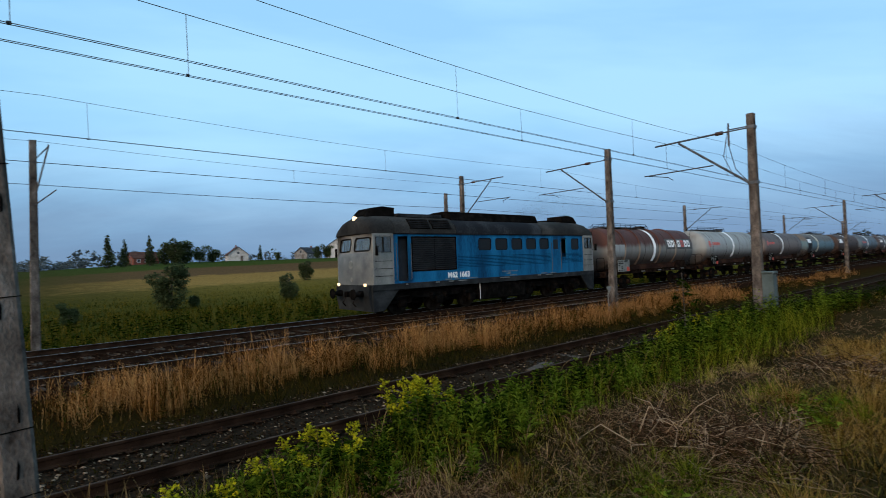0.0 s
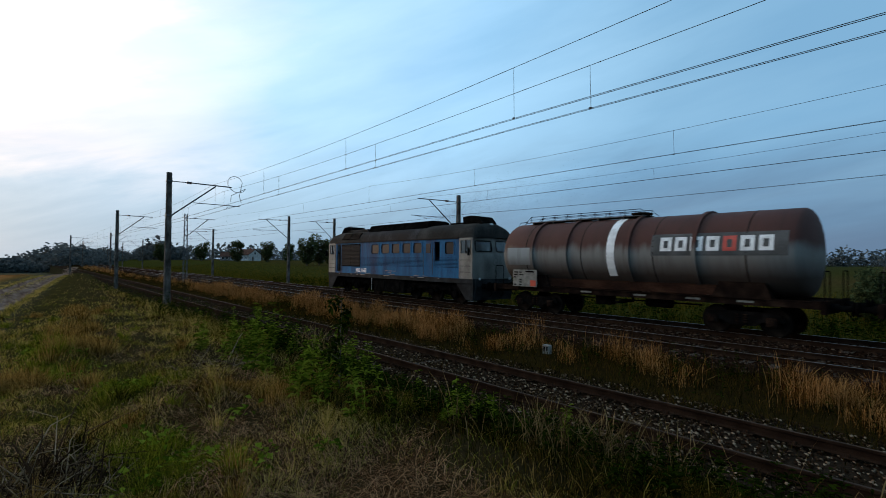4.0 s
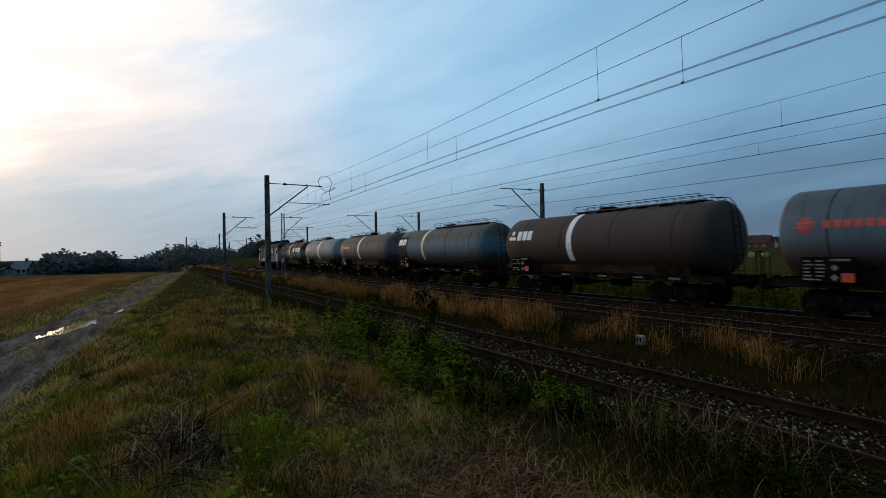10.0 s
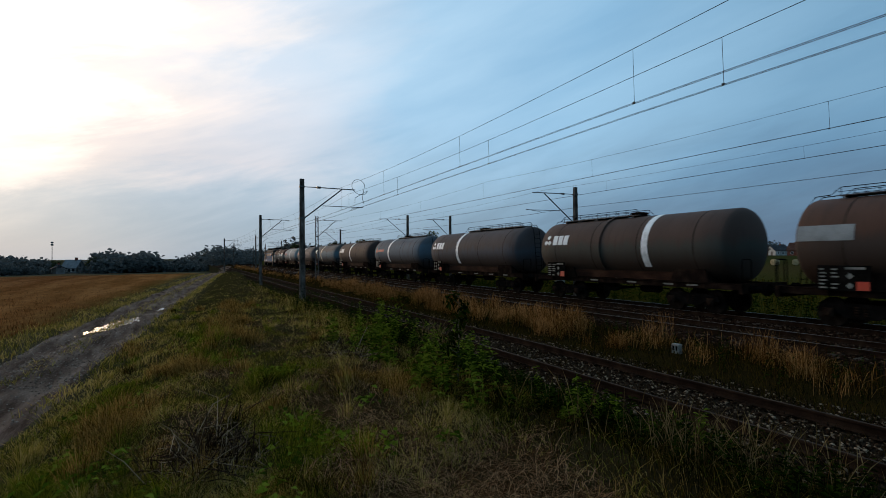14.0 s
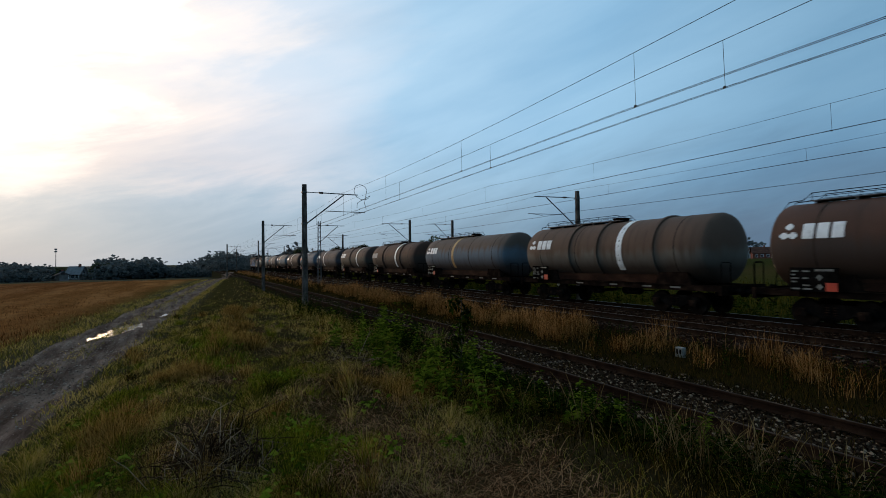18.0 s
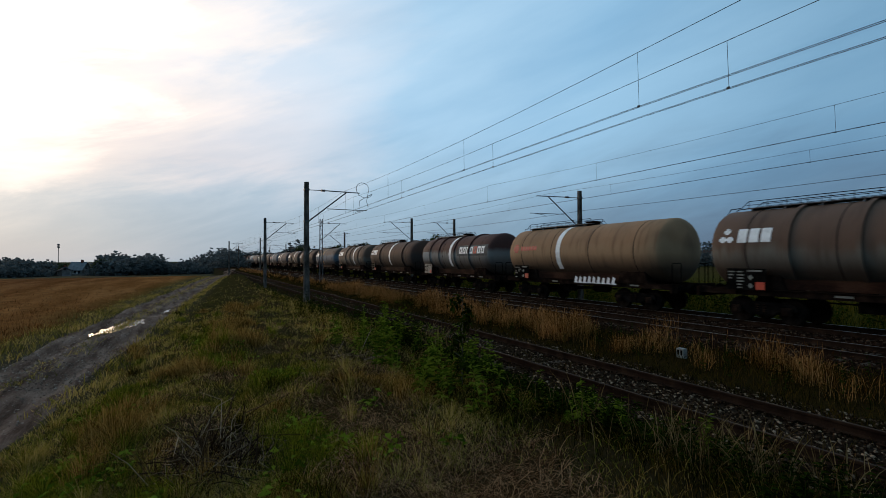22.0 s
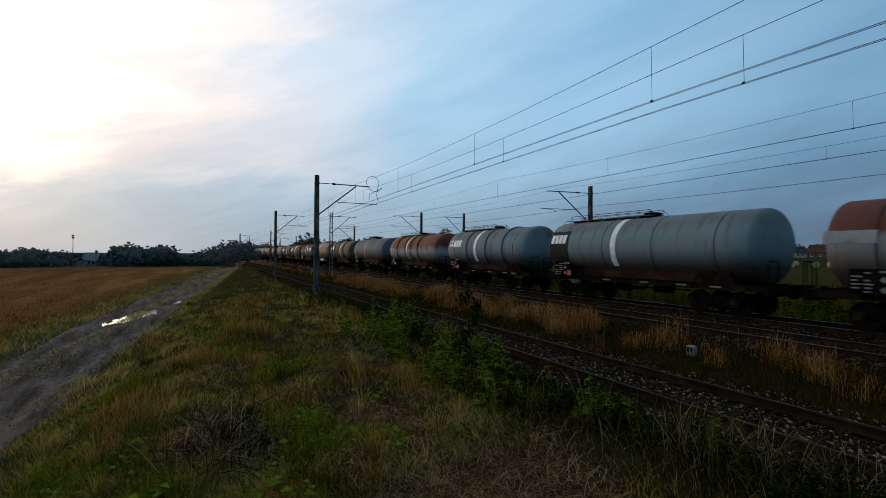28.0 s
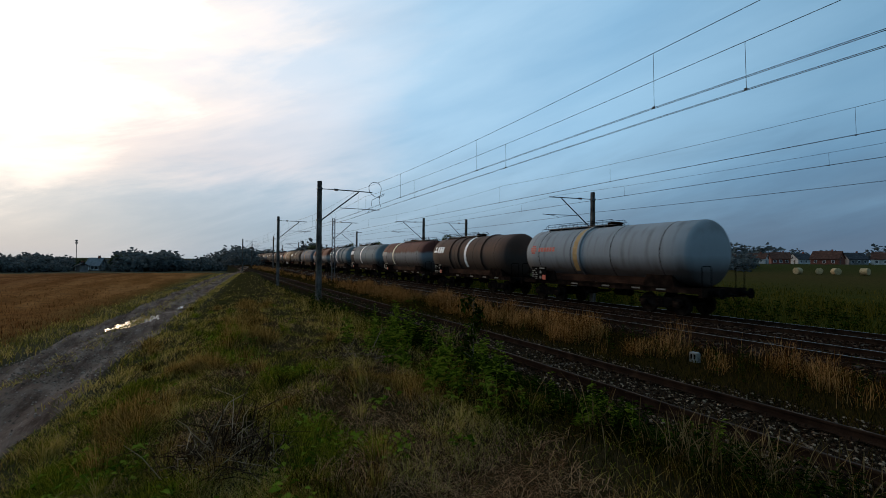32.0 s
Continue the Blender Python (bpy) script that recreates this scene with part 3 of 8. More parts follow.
# ---- ground ----
def ground_material():
    m = bpy.data.materials.new("ground_soil_and_fields")
    m.use_nodes = True
    nt = m.node_tree
    N, Lk = nt.nodes.new, nt.links.new
    b = nt.nodes["Principled BSDF"]
    b.inputs["Roughness"].default_value, b.inputs["Specular IOR Level"].default_value = 0.95, 0.0
    tc, sep = N("ShaderNodeTexCoord"), N("ShaderNodeSeparateXYZ")
    Lk(tc.outputs["Object"], sep.inputs[0])

    def noise_of(scale, detail=4, stretch=None):
        n = N("ShaderNodeTexNoise")
        n.inputs["Scale"].default_value, n.inputs["Detail"].default_value = scale, detail
        if stretch:
            mp = N("ShaderNodeMapping")
            mp.inputs["Scale"].default_value = stretch
            Lk(tc.outputs["Object"], mp.inputs[0])
            Lk(mp.outputs[0], n.inputs[0])
        else:
            Lk(tc.outputs["Object"], n.inputs[0])
        return n.outputs["Fac"]

    def op(kind, a, c):
        n = N("ShaderNodeMath")
        n.operation = kind
        for i, v in enumerate((a, c)):
            if isinstance(v, (int, float)):
                n.inputs[i].default_value = v
            else:
                Lk(v, n.inputs[i])
        return n.outputs[0]
    big, mid, small = noise_of(0.35), noise_of(2.2), noise_of(18, 3)

    def ramp(src, lo, hi, stops, const=False):
        r, mr = N("ShaderNodeValToRGB"), N("ShaderNodeMapRange")
        mr.inputs["From Min"].default_value, mr.inputs["From Max"].default_value = lo, hi
        Lk(src, mr.inputs["Value"])
        Lk(mr.outputs[0], r.inputs[0])
        cr = r.color_ramp
        while len(cr.elements) < len(stops):
            cr.elements.new(0.5)
        for e, (p, c) in zip(cr.elements, stops):
            e.position, e.color = (p - lo) / (hi - lo), (*c, 1)
        return r.outputs[0]

    def mix(f, a, c):
        x = N("ShaderNodeMix")
        x.data_type = "RGBA"
        Lk(f, x.inputs["Factor"])
        Lk(a, x.inputs["A"])
        Lk(c, x.inputs["B"])
        return x.outputs["Result"]
    y = sep.outputs["Y"]
    wy = op("ADD", y, op("MULTIPLY", op("SUBTRACT", mid, 0.5), 1.6))
    side = op("SUBTRACT", wy, op("SUBTRACT", op("MULTIPLY", op("MINIMUM", sep.outputs["X"], 0.0), -0.073), 3.72))
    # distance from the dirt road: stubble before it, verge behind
    # soil under the grass is darkened, with the shade between blades in its colour
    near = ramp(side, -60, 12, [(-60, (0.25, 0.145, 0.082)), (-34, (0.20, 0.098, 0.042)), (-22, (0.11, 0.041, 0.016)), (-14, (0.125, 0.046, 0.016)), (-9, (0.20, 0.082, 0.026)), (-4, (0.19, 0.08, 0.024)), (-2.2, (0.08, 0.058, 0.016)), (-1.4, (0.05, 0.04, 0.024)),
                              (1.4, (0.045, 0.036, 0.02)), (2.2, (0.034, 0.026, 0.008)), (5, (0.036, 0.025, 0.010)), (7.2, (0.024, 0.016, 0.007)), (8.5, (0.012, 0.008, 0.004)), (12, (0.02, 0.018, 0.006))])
    stubble = ramp(noise_of(1.0, 4, (0.06, 0.55, 1)), 0.3, 0.7, [(0.38, (0.055, 0.020, 0.007)), (0.5, (0.13, 0.052, 0.018)), (0.62, (0.25, 0.112, 0.042))])
    instub = N("ShaderNodeMapRange")
    instub.inputs["From Min"].default_value, instub.inputs["From Max"].default_value, instub.inputs["To Max"].default_value = -1.6, -3.0, 0.42
    Lk(side, instub.inputs["Value"])
    near = mix(instub.outputs[0], near, stubble)
    wfar = op("ADD", y, op("MULTIPLY", op("SUBTRACT", big, 0.5), 14.0))
    strip = op("ADD", op("MULTIPLY", wy, 1.0), 0.0)
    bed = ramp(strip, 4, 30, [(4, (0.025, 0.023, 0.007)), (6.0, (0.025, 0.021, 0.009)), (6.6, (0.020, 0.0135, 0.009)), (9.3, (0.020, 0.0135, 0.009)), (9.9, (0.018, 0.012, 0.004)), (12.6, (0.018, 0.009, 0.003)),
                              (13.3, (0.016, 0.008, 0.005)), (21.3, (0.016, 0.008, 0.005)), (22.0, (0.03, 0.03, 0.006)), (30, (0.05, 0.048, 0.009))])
    fields = ramp(wfar, 24, 240, [(24, (0.05, 0.05, 0.009)), (60, (0.085, 0.064, 0.014)), (74, (0.10, 0.072, 0.018)), (80, (0.19, 0.115, 0.034)), (104, (0.18, 0.105, 0.032)), (109, (0.085, 0.05, 0.024)), (140, (0.08, 0.046, 0.022)),
                                  (146, (0.036, 0.048, 0.012)), (190, (0.030, 0.044, 0.012)), (240, (0.03, 0.038, 0.014))])
    pasture = ramp(wfar, 24, 240, [(24, (0.030, 0.030, 0.006)), (50, (0.034, 0.033, 0.008)), (90, (0.046, 0.034, 0.012)), (130, (0.034, 0.033, 0.010)), (240, (0.03, 0.033, 0.013))])
    east = N("ShaderNodeMapRange")
    east.inputs["From Min"].default_value, east.inputs["From Max"].default_value = 0, 22
    Lk(op("ADD", sep.outputs["X"], op("MULTIPLY", op("SUBTRACT", big, 0.5), 20.0)), east.inputs["Value"])
    fields = mix(east.outputs[0], pasture, fields)
    # scrub and pasture beyond the stubble
    beyond = N("ShaderNodeMapRange")
    beyond.inputs["From Min"].default_value, beyond.inputs["From Max"].default_value = -112, -128
    Lk(op("ADD", sep.outputs["X"], op("MULTIPLY", op("SUBTRACT", big, 0.5), 14.0)), beyond.inputs["Value"])
    scrub = ramp(noise_of(0.06, 4, (1, 0.3, 1)), 0.3, 0.7, [(0.35, (0.030, 0.036, 0.022)), (0.5, (0.055, 0.050, 0.030)), (0.65, (0.085, 0.062, 0.036))])
    near = mix(beyond.outputs[0], near, scrub)
    k1, k2 = N("ShaderNodeMapRange"), N("ShaderNodeMapRange")
    k1.inputs["From Min"].default_value, k1.inputs["From Max"].default_value = 4.6, 6.2
    k2.inputs["From Min"].default_value, k2.inputs["From Max"].default_value = 24, 29
    Lk(wy, k1.inputs["Value"])
    Lk(wy, k2.inputs["Value"])
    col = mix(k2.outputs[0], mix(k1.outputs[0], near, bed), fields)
    v = N("ShaderNodeMix")
    v.data_type, v.blend_type = "RGBA", "MULTIPLY"
    v.inputs["Factor"].default_value = 1.0
    tone = ramp(op("ADD", op("MULTIPLY", small, 0.5), op("MULTIPLY", mid, 0.5)), 0.3, 0.7, [(0.3, (0.5, 0.5, 0.5)), (0.5, (1, 1, 1)), (0.7, (1.5, 1.45, 1.35))])
    Lk(col, v.inputs["A"])
    Lk(tone, v.inputs["B"])
    Lk(v.outputs["Result"], b.inputs["Base Color"])
    bp = N("ShaderNodeBump")
    bp.inputs["Strength"].default_value, bp.inputs["Distance"].default_value = 0.7, 0.06
    Lk(op("ADD", small, mid), bp.inputs["Height"])
    Lk(bp.outputs[0], b.inputs["Normal"])
    return m


def spaced(lo, hi, step, out_lo, out_hi, grow=1.14):
    a = list(np.arange(lo, hi + 1e-6, step))
    s, p = step, hi
    while p < out_hi:
        s *= grow
        p += s
        a.append(p)
    s, p, b = step, lo, []
    while p > out_lo:
        s *= grow
        p -= s
        b.append(p)
    return np.array(b[::-1] + a)


def build_ground():
    xs, ys = spaced(-45, 22, 0.45, -3200, 3200), spaced(-9, 26, 0.25, -3200, 3200)
    X, Y = np.meshgrid(xs, ys)
    Z = land(X, Y)
    n, k = len(xs), len(ys)
    i = np.arange(n * k).reshape(k, n)
    f = np.stack([i[:-1, :-1], i[:-1, 1:], i[1:, 1:], i[1:, :-1]], -1).reshape(-1, 4)
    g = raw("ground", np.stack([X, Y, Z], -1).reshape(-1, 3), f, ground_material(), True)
    tagged(g, "grassy bank, stubble field and farmland under dusk light", "ground", kind="structure")
    # dirt road with two ruts
    xs = spaced(-45, 8, 0.16, -160, 40, 1.06)
    us = np.linspace(-1.2, 1.2, 44)
    X, U = np.meshgrid(xs, us)
    Y = road_y(X) + U + 0.10 * np.sin(X * 0.7 + U) * smooth01((np.abs(U) - 0.6) / 0.5)
    Z = road_z(X, Y, U)
    n, k = len(xs), len(us)
    i = np.arange(n * k).reshape(k, n)
    f = np.stack([i[:-1, :-1], i[:-1, 1:], i[1:, 1:], i[1:, :-1]], -1).reshape(-1, 4)
    r = raw("road", np.stack([X, Y, Z], -1).reshape(-1, 3), f, M["mud"], True)
    tagged(r, "rutted grey-brown dirt road beside the stubble field", "dirt road", kind="structure")


def road_z(X, Y, U):
    """Surface of the dirt road: ruts, a low crown, clods and a hollow where rain stands."""
    clods = 0.016 * np.sin(X * 5.1 + 3 * np.sin(U * 6)) * np.sin(U * 9 + X) + 0.02 * np.sin(X * 1.3 + U * 2) + 0.012 * np.sin(X * 11 + 2 * np.sin(U * 13)) * np.sin(U * 17 - X * 3)
    edge = smooth01((1.2 - np.abs(U)) / 0.3)
    wet = np.exp(-((X + 20.9) / 3.2) ** 4)
    lie = 0.02 - 0.065 * (X + 20.9)
    hollow = wet * (np.exp(-((U - lie - 0.10) / 0.20) ** 2) + 0.85 * np.exp(-((U - lie + 0.26) / 0.12) ** 2))
    filled = 0.09 * wet * np.exp(-((np.abs(U) - 0.62) / 0.26) ** 2)
    return land(X, Y) + (0.035 + clods * (0.8 + 0.7 * wet)) * edge - 0.03 * (1 - edge) + 0.05 * np.exp(-(U / 0.28) ** 2) * edge * (1 - wet) + filled - 0.07 * hollow


def puddle(x0, x1, u0, u1, share):
    """Rain water in a hollow of the road: a thin sheet whose shore is where the ground rises through it."""
    X, U = np.meshgrid(np.linspace(x0, x1, 60), np.linspace(u0, u1, 24))
    level = float(np.quantile(road_z(X, road_y(X) + U, U), share))
    bm = bmnew()
    n = 12
    line = [x0 + (x1 - x0) * i / n for i in range(n + 1)]
    prism(bm, [(x, float(road_y(x)) + u1) for x in line] + [(x, float(road_y(x)) + u0) for x in line[::-1]], "z", level - 0.01, level)
    ob = part("puddle", bm, M["water"])
    tagged(ob, "shallow rain puddle reflecting the sky in a road rut", "puddle")


# ---- tracks ----
RAIL = [(-0.0625, -0.155), (0.0625, -0.155), (0.0625, -0.142), (0.012, -0.128), (0.0085, -0.05), (0.034, -0.036), (0.034, -0.006), (0.028, 0.0), (-0.028, 0.0), (-0.034, -0.006), (-0.034, -0.036),
        (-0.0085, -0.05), (-0.012, -0.128), (-0.0625, -0.142)]


def track(name, yc, z, head, x0, x1, sleep0, sleep1, label, sunk=0.0):
    t = tagged(new(name), label, "railway track", kind="structure")
    t.location = (0, yc, z)
    for s in (-0.7525, 0.7525):
        bm = bmnew()
        prism(bm, [(s + a, b) for a, b in RAIL], "x", x0, x1)
        rail = part("rail", bm, M["rail"], t)
        bm = bmnew()
        box(bm, x0, x1, s - 0.022, s + 0.022, 0.0, 0.003)
        part("rail_head", bm, head, rail, "worn running surface")
    bm = bmnew()
    box(bm, -0.12, 0.12, -1.3, 1.3, -0.30 - sunk, -0.16 - sunk, 0.012)
    first = part("sleeper", bm, M["sleeper"], t)
    xs = np.arange(sleep0, sleep1, 0.62)
    first.location.x = xs[0]
    rng = random.Random(int(yc * 10))
    for x in xs[1:]:
        twin(first, pose(x + rng.uniform(-0.03, 0.03), rng.uniform(-0.03, 0.03), rng.uniform(-0.012, 0.006), 0, 0, rng.uniform(-1, 1)), t)
    # chairs and bolts that hold the rails on the nearest sleepers
    bm = bmnew()
    for s in (-0.7525, 0.7525):
        box(bm, -0.08, 0.08, s - 0.15, s + 0.15, -0.16, -0.148)
        for d in (-0.1, 0.1):
            lathe(bm, [(-0.15, 0.022), (-0.11, 0.022), (-0.10, 0.012)], "z", 6, (0, s + d, 0))
    me = None
    for x in xs[(xs > -28) & (xs < 16)]:
        if me is None:
            o = part("rail_chair", bm, M["rail"], t)
            me = o
            o.location.x = x
        else:
            twin(me, pose(x, 0, 0), t)
    return t


def stones(name, n, xr, yr, zfun, size, mat, parent, dens=None, seed=1, along=None):
    """Loose broken stones, one joined heap."""
    rng = np.random.default_rng(seed)
    base = np.array([(1, 0, 0), (-1, 0, 0), (0, 1, 0), (0, -1, 0), (0, 0, 0.8), (0, 0, -0.8), (0.6, 0.6, 0.4), (-0.6, 0.5, 0.4), (-0.5, -0.6, 0.45), (0.6, -0.55, 0.4)], float)
    fc = np.array([(4, 6, 7), (4, 7, 8), (4, 8, 9), (4, 9, 6), (6, 0, 2), (6, 2, 7), (7, 2, 1), (7, 1, 8), (8, 1, 3), (8, 3, 9), (9, 3, 0), (9, 0, 6)])
    u = rng.random(n)
    x = xr[0] + (xr[1] - xr[0]) * u
    if dens:
        x = np.clip(dens[0] + dens[1] * np.sign(rng.random(n) - dens[2]) * -np.log(1 - rng.random(n) * 0.97), xr[0], xr[1])
    y = yr[0] + (yr[1] - yr[0]) * rng.random(n)
    if along:
        y = y + along(x)
    s = size[0] + (size[1] - size[0]) * rng.random(n) ** 2
    ang = rng.random((n, 2)) * 6.283
    v = np.repeat(base[None], n, 0) * (0.65 + 0.7 * rng.random((n, len(base), 1)))
    c, d = np.cos(ang[:, 0:1]), np.sin(ang[:, 0:1])
    vx, vy = v[..., 0] * c - v[..., 1] * d, v[..., 0] * d + v[..., 1] * c
    c, d = np.cos(ang[:, 1:2] * 0.2), np.sin(ang[:, 1:2] * 0.2)
    vz, vx = v[..., 2] * c - vx * d, v[..., 2] * d + vx * c
    z = zfun(x, y)
    P = np.stack([x[:, None] + vx * s[:, None], y[:, None] + vy * s[:, None], z[:, None] + vz * s[:, None] * 0.75], -1)
    F = (fc[None] + (np.arange(n) * len(base))[:, None, None]).reshape(-1, 3)
    ob = raw(name, P.reshape(-1, 3), F, mat)
    if parent is not None:
        ob.parent = parent
        ob.matrix_parent_inverse = Matrix.Translation(parent.location).inverted()
    return ob


SIDING_Y, NEAR_Y, FAR_Y, MAIN_Z = 7.93, 15.40, 19.40, 0.09


def build_tracks():
    sid = track("track_siding", SIDING_Y, 0.0, M["raildull"], -420, 260, -70, 36, "rusty disused siding track sunk in gravel and weeds", 0.045)
    a = track("track_near", NEAR_Y, MAIN_Z, M["railtop"], -900, 500, -95, 40, "main line track on brown ballast")
    b = track("track_far", FAR_Y, MAIN_Z, M["railtop"], -900, 500, -95, 40, "main line track on brown ballast carrying the train")
    flat = lambda x, y: land(x, y) + 0.02
    o = stones("gravel", 32000, (-70, 36), (6.3, 9.8), flat, (0.011, 0.038), M["stone"], None, (-3, 11, 0.6), 3)
    tagged(o, "pale broken gravel between the rails of the siding", "gravel", kind="stuff")
    o = stones("road_grit", 6000, (-60, -5), (-1.05, 1.05), lambda x, y: road_z(x, y, y - road_y(x)) + 0.004, (0.008, 0.026), M["grit"], None, (-11, 9, 0.75), 6, road_y)
    tagged(o, "grey grit and pebbles pressed into the dirt road", "gravel", kind="stuff")
    hump = lambda x, y: land(x, y) + 0.035
    o = stones("ballast", 26000, (-110, 50), (12.9, 21.6), hump, (0.025, 0.06), M["stone_main"], None, (-5, 18, 0.6), 4)
    tagged(o, "rust-brown track ballast stones", "ballast", kind="stuff")


# ---- overhead line ----
def insulator(bm, a, b, r=0.06, n=5):
    a, b = Vector(a), Vector(b)
    for i in range(n):
        p = a.lerp(b, (i + 0.5) / n)
        d = (b - a).normalized()
        tube(bm, [p - d * 0.022, p, p + d * 0.022], r, 8)
    tube(bm, [a, b], r * 0.45, 6)


def mast(x, y, top, base, arm, width=0.28, lean=(0, 0), lattice=False, reg=None, label="", tie=True):
    """Overhead line mast. arm: reach of the cantilever along y (signed), 0 for none."""
    name = "catenary_mast"
    m = new(name)
    m.location = (x, y, base)
    tagged(m, label or "weathered concrete catenary mast with steel cantilever", "catenary mast", "catenary masts along the tracks")
    H = top - base
    m.rotation_euler = (radians(lean[0]), radians(lean[1]), 0)
    w0, w1 = width / 2, width * 0.36
    bm = bmnew()
    if lattice:
        for sx in (-1, 1):
            for sy in (-1, 1):
                tube(bm, [(sx * w0, sy * w0, -0.3), (sx * w1, sy * w1, H)], 0.025, 4)
        k = 14
        for i in range(k):
            a, b = i / k, (i + 1) / k
            wa, wb = w0 + (w1 - w0) * a, w0 + (w1 - w0) * b
            s = 1 if i % 2 else -1
            for q in (-1, 1):
                tube(bm, [(s * wa, q * wa, H * a), (-s * wb, q * wb, H * b)], 0.014, 4)
                tube(bm, [(q * wa, s * wa, H * a), (q * wb, -s * wb, H * b)], 0.014, 4)
        part("lattice_post", bm, M["steel"], m)
    else:
        poly = lambda w: [(-w, -w * 0.8), (-w * 0.8, -w), (w * 0.8, -w), (w, -w * 0.8), (w, w * 0.8), (w * 0.8, w), (-w * 0.8, w), (-w, w * 0.8)]
        k, rings = 16, []
        rng = random.Random(int(x * 7 + y))
        for i in range(k + 1):
            s = i / k
            w = w0 + (w1 - w0) * s
            rings.append([bm.verts.new((px * rng.uniform(0.985, 1.015), py * rng.uniform(0.985, 1.015), -0.5 + (H + 0.5) * s)) for px, py in poly(w)])
        for u, v in zip(rings, rings[1:]):
            for j in range(8):
                bm.faces.new((u[j], u[(j + 1) % 8], v[(j + 1) % 8], v[j]))
        bm.faces.new(rings[0][::-1])
        bm.faces.new(rings[-1])
        post = part("post", bm, M["concrete"], m)
        if abs(x) < 2 and y < 10:
            n = int(H / 0.52)
            first = None
            for i in range(n):
                z = 0.35 + i * 0.52
                w = w0 + (w1 - w0) * (z / H)
                if first is None:
                    bm = bmnew()
                    prism(bm, [(-0.009, 0.0), (0.008, 0.01), (0.012, 0.10), (0.0, 0.15), (-0.008, 0.09)], "y", -0.004, 0.004)
                    first = part("slot", bm, M["black"], post, "dark slot in the concrete")
                    bm = bmnew()
                    box(bm, -0.12, 0.12, -0.003, 0.003, 0.0, 0.008)
                    joint = part("joint", bm, M["black"], post, "dark joint across the concrete")
                    first.location, joint.location = (0.02, -w, z), (0, -w, z + 0.31)
                else:
                    twin(first, pose(rng.uniform(-0.05, 0.05), -w, z + rng.uniform(-0.16, 0.16), 0, rng.uniform(-6, 6), 0), post)
                    if i % 2:
                        twin(joint, pose(0, -w, z + 0.31), post)
    if arm:
        s = 1 if arm > 0 else -1
        za, zb = H * 0.935, H * 0.67
        end = (0, arm, za - 0.02)
        bm = bmnew()
        tube(bm, [(0, s * w1, za), (0, arm * 0.3, za)], 0.022, 6)
        tube(bm, [(0, arm * 0.38, za), (0, arm * 1.12, za - 0.03)], 0.03, 6)
        part("top_tie", bm, M["steel"], m)
        bm = bmnew()
        insulator(bm, (0, arm * 0.3, za), (0, arm * 0.38, za))
        part("insulator", bm, M["ceramic"], m, "brown ceramic insulator")
        bm = bmnew()
        tube(bm, [(0, s * w1 * 1.1, zb), (0, arm * 0.82, za - 0.06)], 0.036, 7)
        part("strut", bm, M["steel"], m)
        for zc, wc in ((zb, w0 * 0.92), (za, w1 * 1.2)):
            bm = bmnew()
            box(bm, -wc, wc, -wc, wc, zc - 0.045, zc + 0.045)
            part("clamp_band", bm, M["steel"], m, "steel clamp band round the post")
        zr = (reg if reg is not None else H * 0.78) 
        bm = bmnew()
        tube(bm, [(0, arm * 0.42, zr), (0, arm * 1.28, zr - 0.02)], 0.02, 6)
        tube(bm, [(0, arm * 1.28, zr), (0.25, arm * 1.02, zr - 0.12), (0.4, arm * 0.98, zr - 0.22)], 0.014, 6)
        part("registration_arm", bm, M["steel"], m)
    return m


